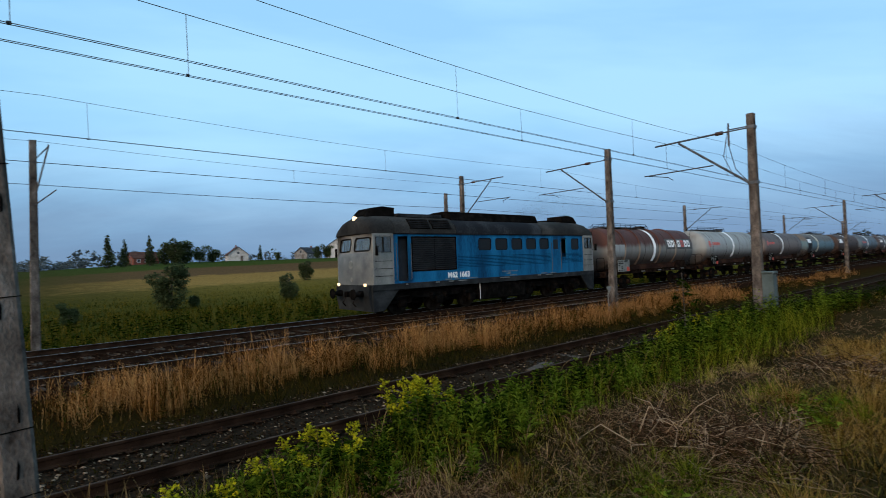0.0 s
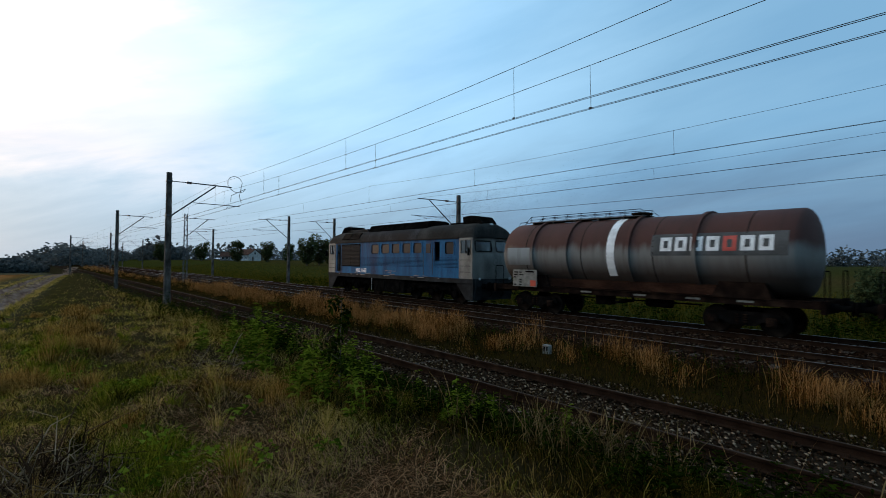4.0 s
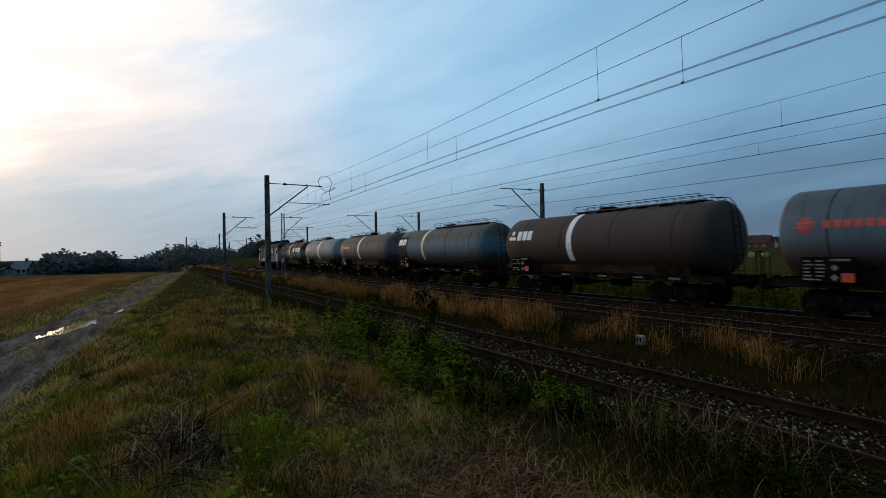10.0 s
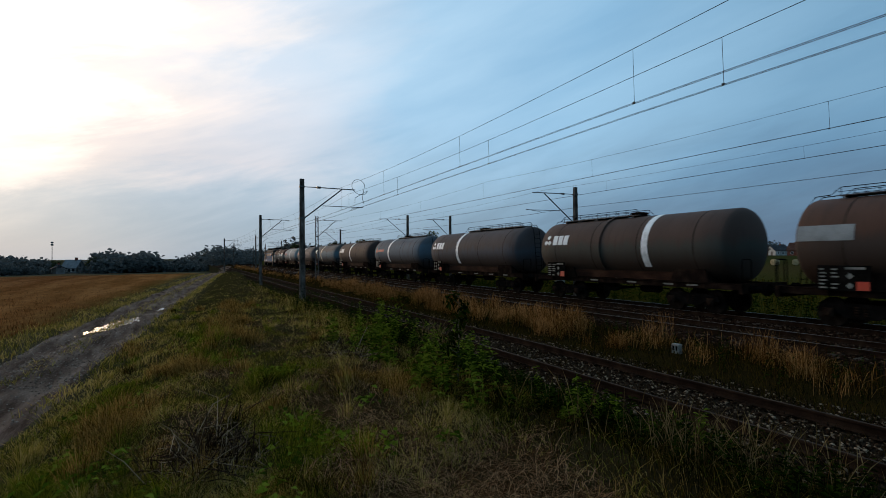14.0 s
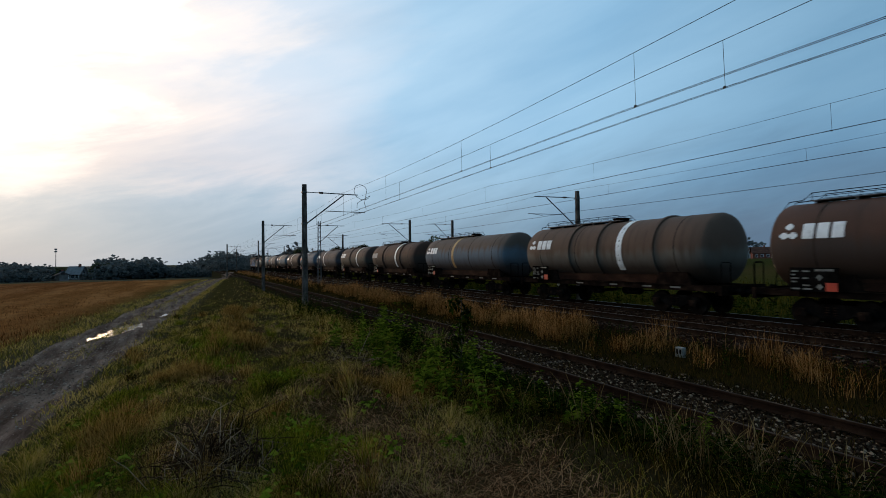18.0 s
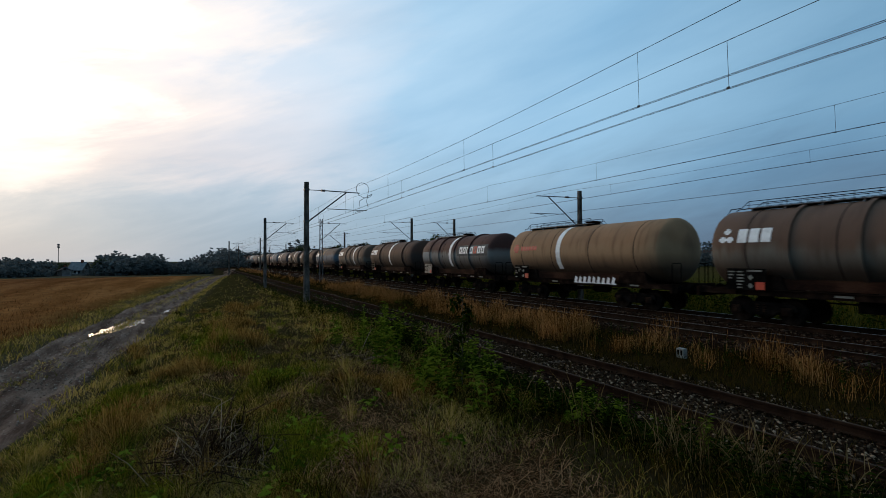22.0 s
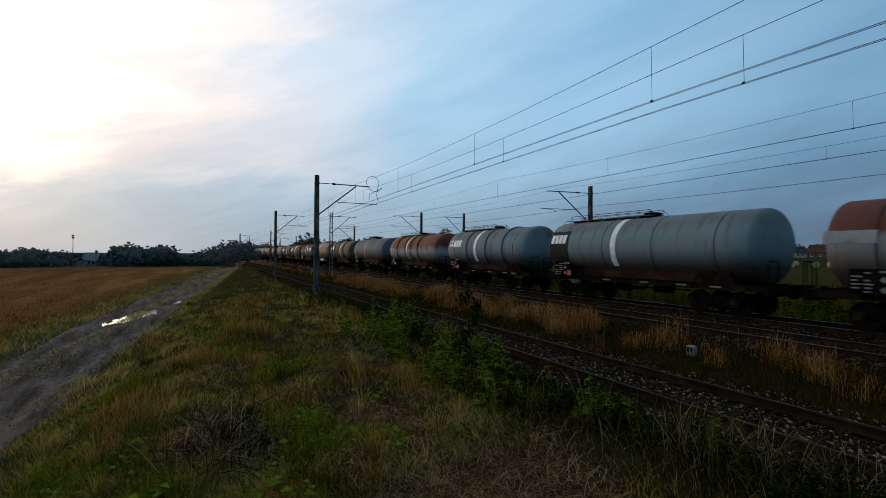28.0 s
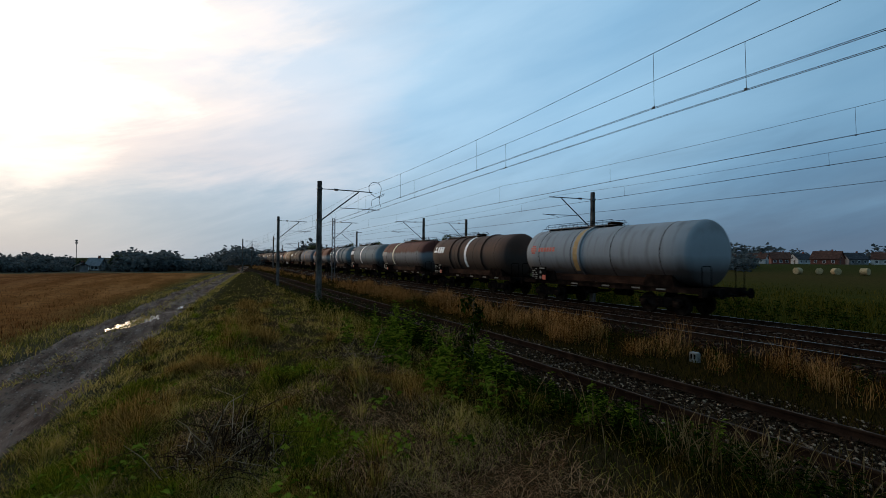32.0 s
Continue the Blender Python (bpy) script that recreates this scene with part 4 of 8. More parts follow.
def build_masts():
    # row between the bank and the siding
    near = mast(0.08, 5.3, 8.2, 0.05, 0, 0.24, (0, -3.6), label="leaning weathered concrete catenary mast beside the siding")
    bm = bmnew()
    tube(bm, [(0.0, 0.1, 5.35), (0.05, 1.9, 5.55)], 0.024, 8)
    tube(bm, [(0.05, 1.9, 5.55), (0.05, 2.02, 5.54)], 0.045, 8)
    part("registration_arm", bm, M["steel"], near)
    bm = bmnew()
    box(bm, -0.17, 0.17, -0.17, 0.17, 5.28, 5.42, 0.01)
    part("clamp_band", bm, M["steel"], near, "steel clamp band round the post")
    mR = mast(16.6, 5.3, 6.45, 0.3, 2.6, 0.27, label="concrete catenary mast with a grey-green switch cabinet at its foot")
    bm = bmnew()
    box(bm, -0.17, 0.17, -0.42, -0.14, 0.10, 1.45, 0.02)
    box(bm, -0.19, 0.19, -0.45, -0.13, 1.45, 1.51, 0.01)
    cab = part("switch_cabinet", bm, M["cabinet"], mR, "grey-green sheet metal cabinet")
    bm = bmnew()
    box(bm, -0.145, 0.145, -0.435, -0.42, 0.16, 1.38, 0.004)
    box(bm, 0.10, 0.12, -0.455, -0.435, 0.75, 0.9)
    part("cabinet_door", bm, M["cabinet"], cab)
    bm = bmnew()
    tube(bm, [(0, 0.1, 5.8), (0, 0.64, 5.8)], 0.02, 6)
    tube(bm, [(0, 0.62, 5.3), (0, 0.62, 6.0)], 0.03, 6)
    tube(bm, [(0, 0.62, 5.3), (0.1, 0.5, 4.6), (0.05, 0.1, 4.1)], 0.012, 5)
    tube(bm, [(0, 0.62, 5.9), (-0.1, 0.75, 5.0), (-0.1, 0.5, 4.4)], 0.012, 5)
    part("switch_gear", bm, M["steel"], mR, "line switch with hanging jumpers")
    mast(-27.3, 5.3, 6.6, 0.3, 2.6, 0.30)
    mast(-51.0, 6.0, 6.5, 0.3, 2.4, 0.30)
    for x in (48, 76):
        mast(x, 5.3, 6.6, 0.2, 2.6, 0.30)
    mast(-112, 6.2, 6.4, 0.0, 2.4, 0.30)
    # row between the siding and the main line
    mM = mast(19.9, 12.0, 7.05, 0.1, 3.0, 0.30)
    mast(-57.5, 12.8, 7.1, 0.1, 2.6, 0.36, lattice=True, label="steel lattice catenary mast between the tracks")
    for x in (-110, -168, 62, 110):
        mast(x, 12.0, 7.0, 0.0, 2.9, 0.30)
    # row behind the main line
    mast(20.6, 22.2, 7.45, -0.2, -3.0, 0.30)
    mast(22.6, 26.0, 7.0, -0.2, 0, 0.28, label="plain concrete catenary anchor mast")
    mL = mast(0.6, 22.0, 7.0, -0.2, 0, 0.28, label="slim concrete catenary mast with anchor bars near the top")
    bm = bmnew()
    tube(bm, [(0.05, -0.1, 5.3), (0.42, -0.3, 7.05)], 0.03, 6)
    tube(bm, [(0.05, -0.1, 5.0), (0.6, -0.4, 5.5)], 0.02, 6)
    tube(bm, [(0.1, -0.1, 6.6), (0.42, -0.3, 7.0)], 0.02, 6)
    part("anchor_bar", bm, M["steel"], mL)
    mast(-25.2, 22.1, 6.8, -0.2, -3.0, 0.30)
    mast(-53.2, 22.1, 7.15, -0.2, -3.0, 0.30)
    mast(-50.6, 26.2, 7.0, -0.2, -2.6, 0.30)
    for x in (-82, -112, -142, -175, -210, 50, 80, 112):
        mast(x, 22.1, 7.0, -0.2, -3.0, 0.30)
    # small warning board beside the line
    s = tagged(new("track_sign"), "small white triangular board on a short post", "sign")
    s.location = (19.0, 11.7, float(land(19.0, 11.7)))
    bm = bmnew()
    tube(bm, [(0, 0, -0.2), (0, 0, 0.95)], 0.022, 8)
    part("post", bm, M["plate"], s)
    bm = bmnew()
    prism(bm, [(-0.19, 1.22), (0.19, 1.22), (0.0, 0.92)], "y", -0.05, -0.03)
    part("board", bm, M["plate"], s)


def dip(x):
    """The siding's wires come down towards the next masts."""
    return -0.30 * min(1.0, max(0.0, (-x - 6) / 24))


def wire(name, y, z, x0, x1, masts=(), sag=0.0, r=0.008, twin_gap=0.0, label="", drop_to=None, every=8.0, tilt=0.0, dips=False):
    """An overhead wire, hung at the masts and sagging between; drop_to: droppers to the contact wire below."""
    stops = sorted([x0, *[m for m in masts if x0 < m < x1], x1])
    pts = []
    for a, b in zip(stops, stops[1:]):
        n = max(6, int((b - a) / 2.5))
        for i in range(n):
            s = i / n
            pts.append((a + (b - a) * s, y + tilt * (a + (b - a) * s), z - sag * 4 * s * (1 - s) * min(1, (b - a) / 30)))
    pts.append((x1, y + tilt * x1, z))
    if dips:
        pts = [(a, b, c + dip(a)) for a, b, c in pts]
    ob = tagged(new(name), label, "overhead wire")
    for k in ((-0.5, 0.5) if twin_gap else (0,)):
        bm = bmnew()
        tube(bm, [(px, py + k * twin_gap, pz) for px, py, pz in pts], r, 5)
        part("strand", bm, M["wire"], ob)
    if drop_to is not None:
        P = np.array(pts)
        x = x0 + every * 0.5
        while x < x1:
            zz = float(np.interp(x, P[:, 0], P[:, 2]))
            bm = bmnew()
            yy = y + tilt * x
            tube(bm, [(x, yy, zz), (x + 0.02, yy + drop_to[0], drop_to[1] + (dip(x) if dips else 0.0))], 0.0045, 4)
            low = dip(x) if dips else 0.0
            box(bm, x - 0.012, x + 0.03, yy + drop_to[0] - 0.012, yy + drop_to[0] + 0.012, drop_to[1] + low - 0.012, drop_to[1] + low + 0.025)
            part("dropper", bm, M["wire"], ob)
            x += every
    return ob


def build_wires():
    nm = (-112, -51, -26, 0, 19.8, 48, 76)
    wire("contact_wire", 6.95, 5.10, -112, 76, (), 0, 0.005, 0.05, "twin copper contact wire over the siding", dips=True)
    wire("contact_wire", 7.40, 5.07, -112, 76, (), 0, 0.005, 0.05, "twin copper contact wire over the siding", dips=True)
    wire("messenger_wire", 6.95, 6.28, -112, 76, nm, 0.34, 0.0055, 0, "sagging messenger wire with droppers over the siding", (0, 5.10), 6.4, dips=True)
    wire("messenger_wire", 7.40, 5.98, -112, 76, nm, 0.30, 0.0055, 0, "sagging messenger wire with droppers over the siding", (0, 5.07), 6.9, dips=True)
    fm = (-210, -142, -112, -82, -53, -25, 0.6, 20.6, 50, 80, 112)
    wire("contact_wire", 15.35, 5.80, -300, 130, (), 0, 0.0055, 0.06, "twin copper contact wire over the main line")
    wire("messenger_wire", 15.40, 6.75, -300, 130, fm, 0.28, 0.0055, 0, "messenger wire with droppers over the main line", (0, 5.80), 9.0)
    wire("contact_wire", 19.35, 5.80, -300, 130, (), 0, 0.0055, 0.06, "twin copper contact wire over the main line")
    wire("messenger_wire", 19.40, 6.45, -300, 130, fm, 0.25, 0.0055, 0, "messenger wire with droppers over the main line", (0, 5.80), 9.5)
    wire("feeder_wire", 22.4, 5.55, -300, 130, fm, 0.12, 0.0055, 0.12, "feeder wires along the far masts")
    # looped jumper that ties the two siding wires together
    bm = bmnew()
    loop = []
    for i in range(25):
        a = math.radians(-65 + 310 * i / 24)
        loop.append((-23.4 + 0.4 * math.sin(a * 0.6), 7.2 + 0.42 * math.cos(a + 1.57), 5.75 + 0.38 * math.sin(a + 1.57)))
    tube(bm, [(-23.2, 6.95, 4.98), (-23.3, 7.0, 5.25)] + loop[::-1] + [(-23.3, 7.35, 5.25), (-23.2, 7.4, 4.95)], 0.012, 5)
    j = part("jumper_cable", bm, M["wire"])
    tagged(j, "looped jumper cable between two contact wires", "cable")


build_ground()
puddle(-23.8, -18.0, -0.62, 0.56, 0.36)
puddle(-27.4, -25.6, 0.42, 0.82, 0.30)


# ---- train ----
def wheelset(r=0.46):
    """Axle with two flanged wheels, turned as one."""
    bm = bmnew()
    for s in (-1, 1):
        prof = [(-0.07, r * 0.3), (-0.065, r * 0.86), (-0.07, r), (0.05, r * 0.995), (0.052, r + 0.03), (0.08, r + 0.03), (0.08, r * 0.85), (0.06, r * 0.3)]
        lathe(bm, [(s * -1 * a, b) for a, b in prof][::(1 if s < 0 else 1)], "y", 20, (0, s * 0.7525, 0))
    lathe(bm, [(-1.0, 0.08), (1.0, 0.08)], "y", 10)
    # bolts on the hub, which show the turning
    for s in (-1, 1):
        for k in range(3):
            a = 2.094 * k
            lathe(bm, [(s * 0.82, 0.03), (s * 0.86, 0.03)], "y", 6, (0.18 * math.cos(a), 0, 0.18 * math.sin(a)))
    return bm


WHEELS = []          # (object, radius, local place)


def add_wheels(parent, xs, r, mesh_box):
    for x in xs:
        if mesh_box[0] is None:
            o = part("wheelset", wheelset(r), M["wheel"], parent, smooth=True)
            mesh_box[0] = o.data
        else:
            o = new("wheelset", mesh_box[0])
            o.parent = parent
        o.location = (x, 0, r)
        WHEELS.append((o, r, Vector((x, 0, r))))


def bar_text(bm, x, z, widths, h, y, gap=0.05):
    """A row of plain bars in place of lettering."""
    for w in widths:
        if w > 0:
            box(bm, x, x + w, y - 0.004, y, z, z + h)
        x += abs(w) + gap
    return x


def rounded_loop(x0, x1, z0, z1, r, n=5):
    out = []
    for cx, cz, a0 in ((x1 - r, z1 - r, 0), (x0 + r, z1 - r, 90), (x0 + r, z0 + r, 180), (x1 - r, z0 + r, 270)):
        for i in range(n + 1):
            a = radians(a0 + 90 * i / n)
            out.append((cx + r * math.cos(a), cz + r * math.sin(a)))
    return out


def rounded_frame(bm, x0, x1, z0, z1, ya, yb, out=0.05, inn=0.025, r=0.14):
    """A ring with rounded corners round an opening, from ya to yb."""
    A, B = rounded_loop(x0 - out, x1 + out, z0 - out, z1 + out, r), rounded_loop(x0 + inn, x1 - inn, z0 + inn, z1 - inn, r - 0.02)
    rings = [[bm.verts.new((x, y, z)) for x, z in loop] for loop, y in ((A, ya), (A, yb), (B, yb), (B, ya))]
    n = len(A)
    for k in range(4):
        u, v = rings[k], rings[(k + 1) % 4]
        for i in range(n):
            bm.faces.new((u[i], u[(i + 1) % n], v[(i + 1) % n], v[i]))


def build_loco():
    L = tagged(new("diesel_locomotive"), "blue and cream heavy diesel locomotive with a sooty grey roof", "locomotive")
    sk = lambda p: p
    # body shell: side walls in panels with true openings
    holes = [(-6.76, -6.20, 1.50, 3.22), (-1.92, -0.96, 2.60, 3.18), (-0.70, 0.26, 2.60, 3.18), (0.52, 1.42, 2.60, 3.18), (1.70, 2.58, 2.60, 3.18), (2.83, 3.70, 2.60, 3.18),
             (4.87, 5.34, 2.22, 3.18), (5.79, 6.58, 2.55, 3.18)]
    for s in (-1, 1):
        y0, y1 = (s * 1.475, s * 1.42)
        xs = sorted({-7.0, 7.0, *[h[0] for h in holes], *[h[1] for h in holes]})
        bm = bmnew()
        for a, b in zip(xs, xs[1:]):
            h = [q for q in holes if q[0] <= a + 1e-6 and q[1] >= b - 1e-6]
            spans = [(1.42, 3.32)] if not h else [(1.42, h[0][2]), (h[0][3], 3.32)]
            for z0, z1 in spans:
                box(bm, a, b, min(y0, y1), max(y0, y1), z0, z1)
        bmesh.ops.remove_doubles(bm, verts=bm.verts, dist=0.001)
        side = part("side_wall", bm, M["blue"], L)
        # pressed ribs along the lower wall, their shadow lines painted dark blue
        for z in (1.92, 1.985, 2.05, 2.115, 2.18, 2.245, 2.31, 2.375):
            bm = bmnew()
            for a, b in ((-3.3, 3.82), (4.8, 6.9)):
                prism(bm, [(s * 1.470, z), (s * 1.488, z + 0.006), (s * 1.488, z + 0.016), (s * 1.470, z + 0.022)], "x", a, b)
            part("side_rib", bm, M["blueshadow"], side, "pressed horizontal ribs with painted shadow lines")
        bm = bmnew()
        for z in (1.62, 1.74):
            box(bm, -1.9, 3.82, s * 1.475 - 0.01, s * 1.475 + 0.01, z, z + 0.012)
        part("side_rib", bm, M["blue"], side, "pressed horizontal ribs")
        # framed windows
        for q in holes[1:6] + holes[7:]:
            bm = bmnew()
            x0, x1, z0, z1 = q
            box(bm, x0 - 0.01, x1 + 0.01, s * 1.45 - 0.008, s * 1.45 + 0.008, z0 - 0.01, z1 + 0.01)
            w = part("window", bm, M["glassdark"], L, "dusty dark engine room window")
            bm = bmnew()
            rounded_frame(bm, x0, x1, z0, z1, min(s * 1.455, s * 1.493), max(s * 1.455, s * 1.493))
            part("window_frame", bm, M["blue"], w, "rounded blue window frame")
            bm = bmnew()
            rounded_frame(bm, x0 + 0.022, x1 - 0.022, z0 + 0.022, z1 - 0.022, min(s * 1.457, s * 1.490), max(s * 1.457, s * 1.490), -0.002, 0.02, 0.11)
            part("rubber_seal", bm, M["black"], w, "black rubber window seal")
        # cooling grille with slats
        bm = bmnew()
        for bx in ((-6.04, -3.36, 1.84, 1.90), (-6.04, -3.36, 3.16, 3.22), (-6.04, -5.96, 1.9, 3.16), (-3.44, -3.36, 1.9, 3.16), (-4.73, -4.67, 1.9, 3.16)):
            box(bm, bx[0], bx[1], s * 1.475 - 0.01, s * 1.475 + 0.035, bx[2], bx[3])
        g = part("grille", bm, M["black"], L, "dark slatted cooling grille")
        bm = bmnew()
        box(bm, -5.96, -3.44, s * 1.475 - 0.002, s * 1.475 + 0.004, 1.9, 3.16)
        part("grille_back", bm, M["inside"], g)
        for i in range(15):
            bm = bmnew()
            z = 1.93 + i * 0.083
            prism(bm, [(s * 1.478, z + 0.05), (s * 1.482, z + 0.058), (s * 1.51, z + 0.008), (s * 1.506, z)], "x", -5.96, -3.44)
            part("slat", bm, M["grey"], g)
        # door leaf with its window
        bm = bmnew()
        box(bm, 3.98, 4.66, s * 1.475 - 0.01, s * 1.475 + 0.02, 1.46, 3.24, 0.008)
        d = part("door", bm, M["blue"], L, "blue side door with handrails")
        bm = bmnew()
        box(bm, 4.10, 4.52, s * 1.475 + 0.005 * s - 0.018, s * 1.475 + 0.005 * s + 0.018, 2.62, 3.10)
        part("door_window", bm, M["glassdark"], d)
        bm = bmnew()
        for x in (3.90, 4.75, -6.88, -6.08):
            tube(bm, [(x, s * 1.475, 1.55), (x, s * 1.53, 1.6), (x, s * 1.53, 2.9), (x, s * 1.475, 2.95)], 0.016, 6)
        part("handrail", bm, M["steel"], L, "grey vertical handrails")
        # running number and small writing
        if s < 0:
            bm = bmnew()
            bar_text(bm, -0.2, 1.62, [0.07] * 12, 0.05, -1.475, 0.03)
            bar_text(bm, 0.1, 1.53, [0.07] * 4, 0.05, -1.475, 0.03)
            bar_text(bm, 0.35, 1.44, [0.06] * 7, 0.045, -1.478, 0.02)
            bar_text(bm, -4.1, 1.44, [0.06] * 5 + [-0.2] + [0.06] * 3 + [-0.5] + [0.06] * 9, 0.04, -1.478, 0.02)
            bar_text(bm, 2.9, 1.44, [0.06] * 7 + [-0.3] + [0.06] * 6, 0.04, -1.478, 0.02)
            tagged(part("small_lettering", bm, M["plate"], side), "small white stencilled data", kind="stuff")
            cu = bpy.data.curves.new("number", "FONT")
            cu.body, cu.size, cu.extrude, cu.offset = "M62 1663", 0.35, 0.004, 0.013
            tmp = new("number", cu)
            dg = bpy.context.evaluated_depsgraph_get()
            me = bpy.data.meshes.new_from_object(tmp.evaluated_get(dg))
            bpy.data.objects.remove(tmp)
            me.materials.clear()
            me.materials.append(M["white"])
            o = new("running_number", me)
            o.parent = side
            o.matrix_local = pose(-3.95, -1.487, 1.54, 90)
            tagged(o, "white painted running number")
    # short white stencil bars along the sill
    for s in (-1, 1):
        bm = bmnew()
        for x, w in ((-4.7, 0.22), (-3.9, 0.3), (-3.3, 0.55), (-0.4, 0.7), (2.6, 0.3), (3.3, 0.6), (5.2, 0.12), (-6.4, 0.12)):
            box(bm, x, x + w, s * 1.495 - 0.004, s * 1.495 + 0.004, 1.345, 1.395)
        tagged(part("sill_marking", bm, M["plate"], L), "pale stencil bars on the sill", kind="stuff")
    # inner dark mass seen through the openings
    bm = bmnew()
    box(bm, -6.9, -4.2, -1.2, 1.2, 1.42, 3.3)
    box(bm, -4.1, 6.9, -0.8, 0.8, 1.42, 3.1)
    part("engine_block", bm, M["inside"], L)
    # frame beam under the body
    bm = bmnew()
    box(bm, -8.1, 8.1, -1.49, 1.49, 1.16, 1.42, 0.02)
    part("frame_beam", bm, M["skirt"], L)
    # rounded roof, in three lengths
    def roof_poly(k=1.0):
        pts = []
        for i in range(13):
            a = math.pi * i / 12
            pts.append((-1.47 * math.cos(a), 3.32 + 0.78 * k * math.sin(a) ** 0.8))
        return pts
    for i, (a, b) in enumerate(((-6.9, -3.3), (-3.3, 3.15), (3.15, 6.9))):
        bm = bmnew()
        prism(bm, roof_poly(), "x", a + 0.01, b - 0.01)
        part("roof_section", bm, M["roof"] if i == 1 else M["roofdust"], L, smooth=True)
    bm = bmnew()
    for s in (-1, 1):
        box(bm, -7.0, 7.0, s * 1.5 - 0.03, s * 1.5 + 0.03, 3.30, 3.345)
    part("gutter", bm, M["grey"], L)
    # roof shutters beside the fan
    for s in (-1, 1):
        for x in (-6.05, -4.75):
            bm = bmnew()
            prism(bm, [(s * 1.44, 3.52), (s * 1.47, 3.54), (s * 1.19, 3.92), (s * 1.15, 3.90)], "x", x, x + 1.15)
            sh = part("roof_shutter", bm, M["black"], L, "dark slatted roof shutter")
            for k in range(5):
                bm = bmnew()
                f = (k + 0.5) / 5
                yy, zz = s * (1.475 - 0.28 * f), 3.545 + 0.38 * f
                box(bm, x + 0.05, x + 1.1, yy - 0.012, yy + 0.012, zz - 0.02, zz + 0.02)
                part("slat", bm, M["grey"], sh)
    bm = bmnew()
    box(bm, -6.2, -3.6, -0.75, 0.75, 4.02, 4.17, 0.03)
    part("fan_housing", bm, M["roof"], L)
    bm = bmnew()
    prism(bm, [(-1.02, 3.82), (1.02, 3.82), (0.78, 4.30), (0.5, 4.36), (-0.5, 4.36), (-0.78, 4.30)], "x", -3.15, 3.45)
    part("roof_hatch", bm, M["black"], L, "long sooty black engine hatch")
    bm = bmnew()
    box(bm, -3.75, -3.25, -0.4, 0.4, 4.0, 4.26, 0.03)
    part("vent_box", bm, M["black"], L)
    bm = bmnew()
    lathe(bm, [(4.0, 0.42), (4.2, 0.46), (4.32, 0.42), (4.34, 0.3)], "z", 16, (3.3, 0, 0))
    part("exhaust_stack", bm, M["black"], L, "sooty exhaust outlet")
    bm = bmnew()
    box(bm, 4.9, 6.0, -0.35, 0.35, 4.0, 4.16, 0.03)
    part("roof_box", bm, M["black"], L)
    # cabs
    for e in (-1, 1):
        # cab side walls with window openings
        for s in (-1, 1):
            bm = bmnew()
            for a, b, z0, z1 in ((7.0, 7.14, 1.42, 3.32), (7.92, 8.05, 1.42, 3.32), (7.14, 7.92, 1.42, 2.62), (7.14, 7.92, 3.2, 3.32)):
                box(bm, min(e * a, e * b), max(e * a, e * b), s * 1.47 - 0.025, s * 1.47 + 0.025, z0, z1)
            bmesh.ops.remove_doubles(bm, verts=bm.verts, dist=0.001)
            cabin = part("cab_side", bm, M["cream"], L, "cream painted cab side")
            bm = bmnew()
            box(bm, min(e * 7.14, e * 7.92), max(e * 7.14, e * 7.92), s * 1.46 - 0.006, s * 1.46 + 0.006, 2.62, 3.2)
            part("cab_window", bm, M["cabglass"], cabin, "cab side window")
            bm = bmnew()
            for x in (7.12, 7.52, 7.92):
                box(bm, e * x - 0.022, e * x + 0.022, s * 1.475 - 0.02, s * 1.475 + 0.02, 2.6, 3.22)
            for z in (2.58, 3.2):
                box(bm, min(e * 7.1, e * 7.95), max(e * 7.1, e * 7.95), s * 1.475 - 0.02, s * 1.475 + 0.02, z, z + 0.04)
            part("cab_window_frame", bm, M["black"], cabin)
            for z in (1.72, 2.0, 2.28):
                bm = bmnew()
                box(bm, min(e * 7.08, e * 7.95), max(e * 7.08, e * 7.95), s * 1.47 - 0.034, s * 1.47 + 0.034, z, z + 0.018)
                part("panel_joint", bm, M["grey"], cabin)
            bm = bmnew()
            tube(bm, [(e * 7.95, s * 1.5, 2.55), (e * 8.0, s * 1.72, 2.62)], 0.012, 6)
            box(bm, e * 8.0 - 0.03, e * 8.0 + 0.03, s * 1.72 - 0.07, s * 1.72 + 0.07, 2.5, 2.85, 0.01)
            part("mirror", bm, M["black"], cabin)
        # nose: rounded front, upper windows leaning back
        bm = bmnew()
        secs = []
        cols = 9
        for (x0, bulge, z, half) in ((8.05, 0.16, 1.42, 1.47), (8.05, 0.20, 2.0, 1.47), (8.03, 0.20, 2.5, 1.47), (7.97, 0.2, 2.62, 1.47)):
            secs.append([bm.verts.new((e * (x0 + bulge * (1 - (2 * i / (cols - 1) - 1) ** 4)), half * (2 * i / (cols - 1) - 1), z)) for i in range(cols)])
        for u, v in zip(secs, secs[1:]):
            for i in range(cols - 1):
                bm.faces.new((u[i], u[i + 1], v[i + 1], v[i]))
        bmesh.ops.solidify(bm, geom=list(bm.faces), thickness=0.03)
        nose = part("nose", bm, M["cream"] if e > 0 else M["nosegrey"], L, "dusty grey rounded nose", smooth=True)
        # upper front with two framed windscreens
        def front(y, z):
            f = (z - 2.62) / 0.70
            return e * (7.97 - 0.13 * f + 0.2 * (1 - (abs(y) / 1.47) ** 4))
        bm = bmnew()
        ys = (-1.47, -1.38, -1.27, -0.85, -0.5, -0.15, 0.0, 0.15, 0.5, 0.85, 1.27, 1.38, 1.47)
        zs = (2.62, 2.70, 3.17, 3.32)
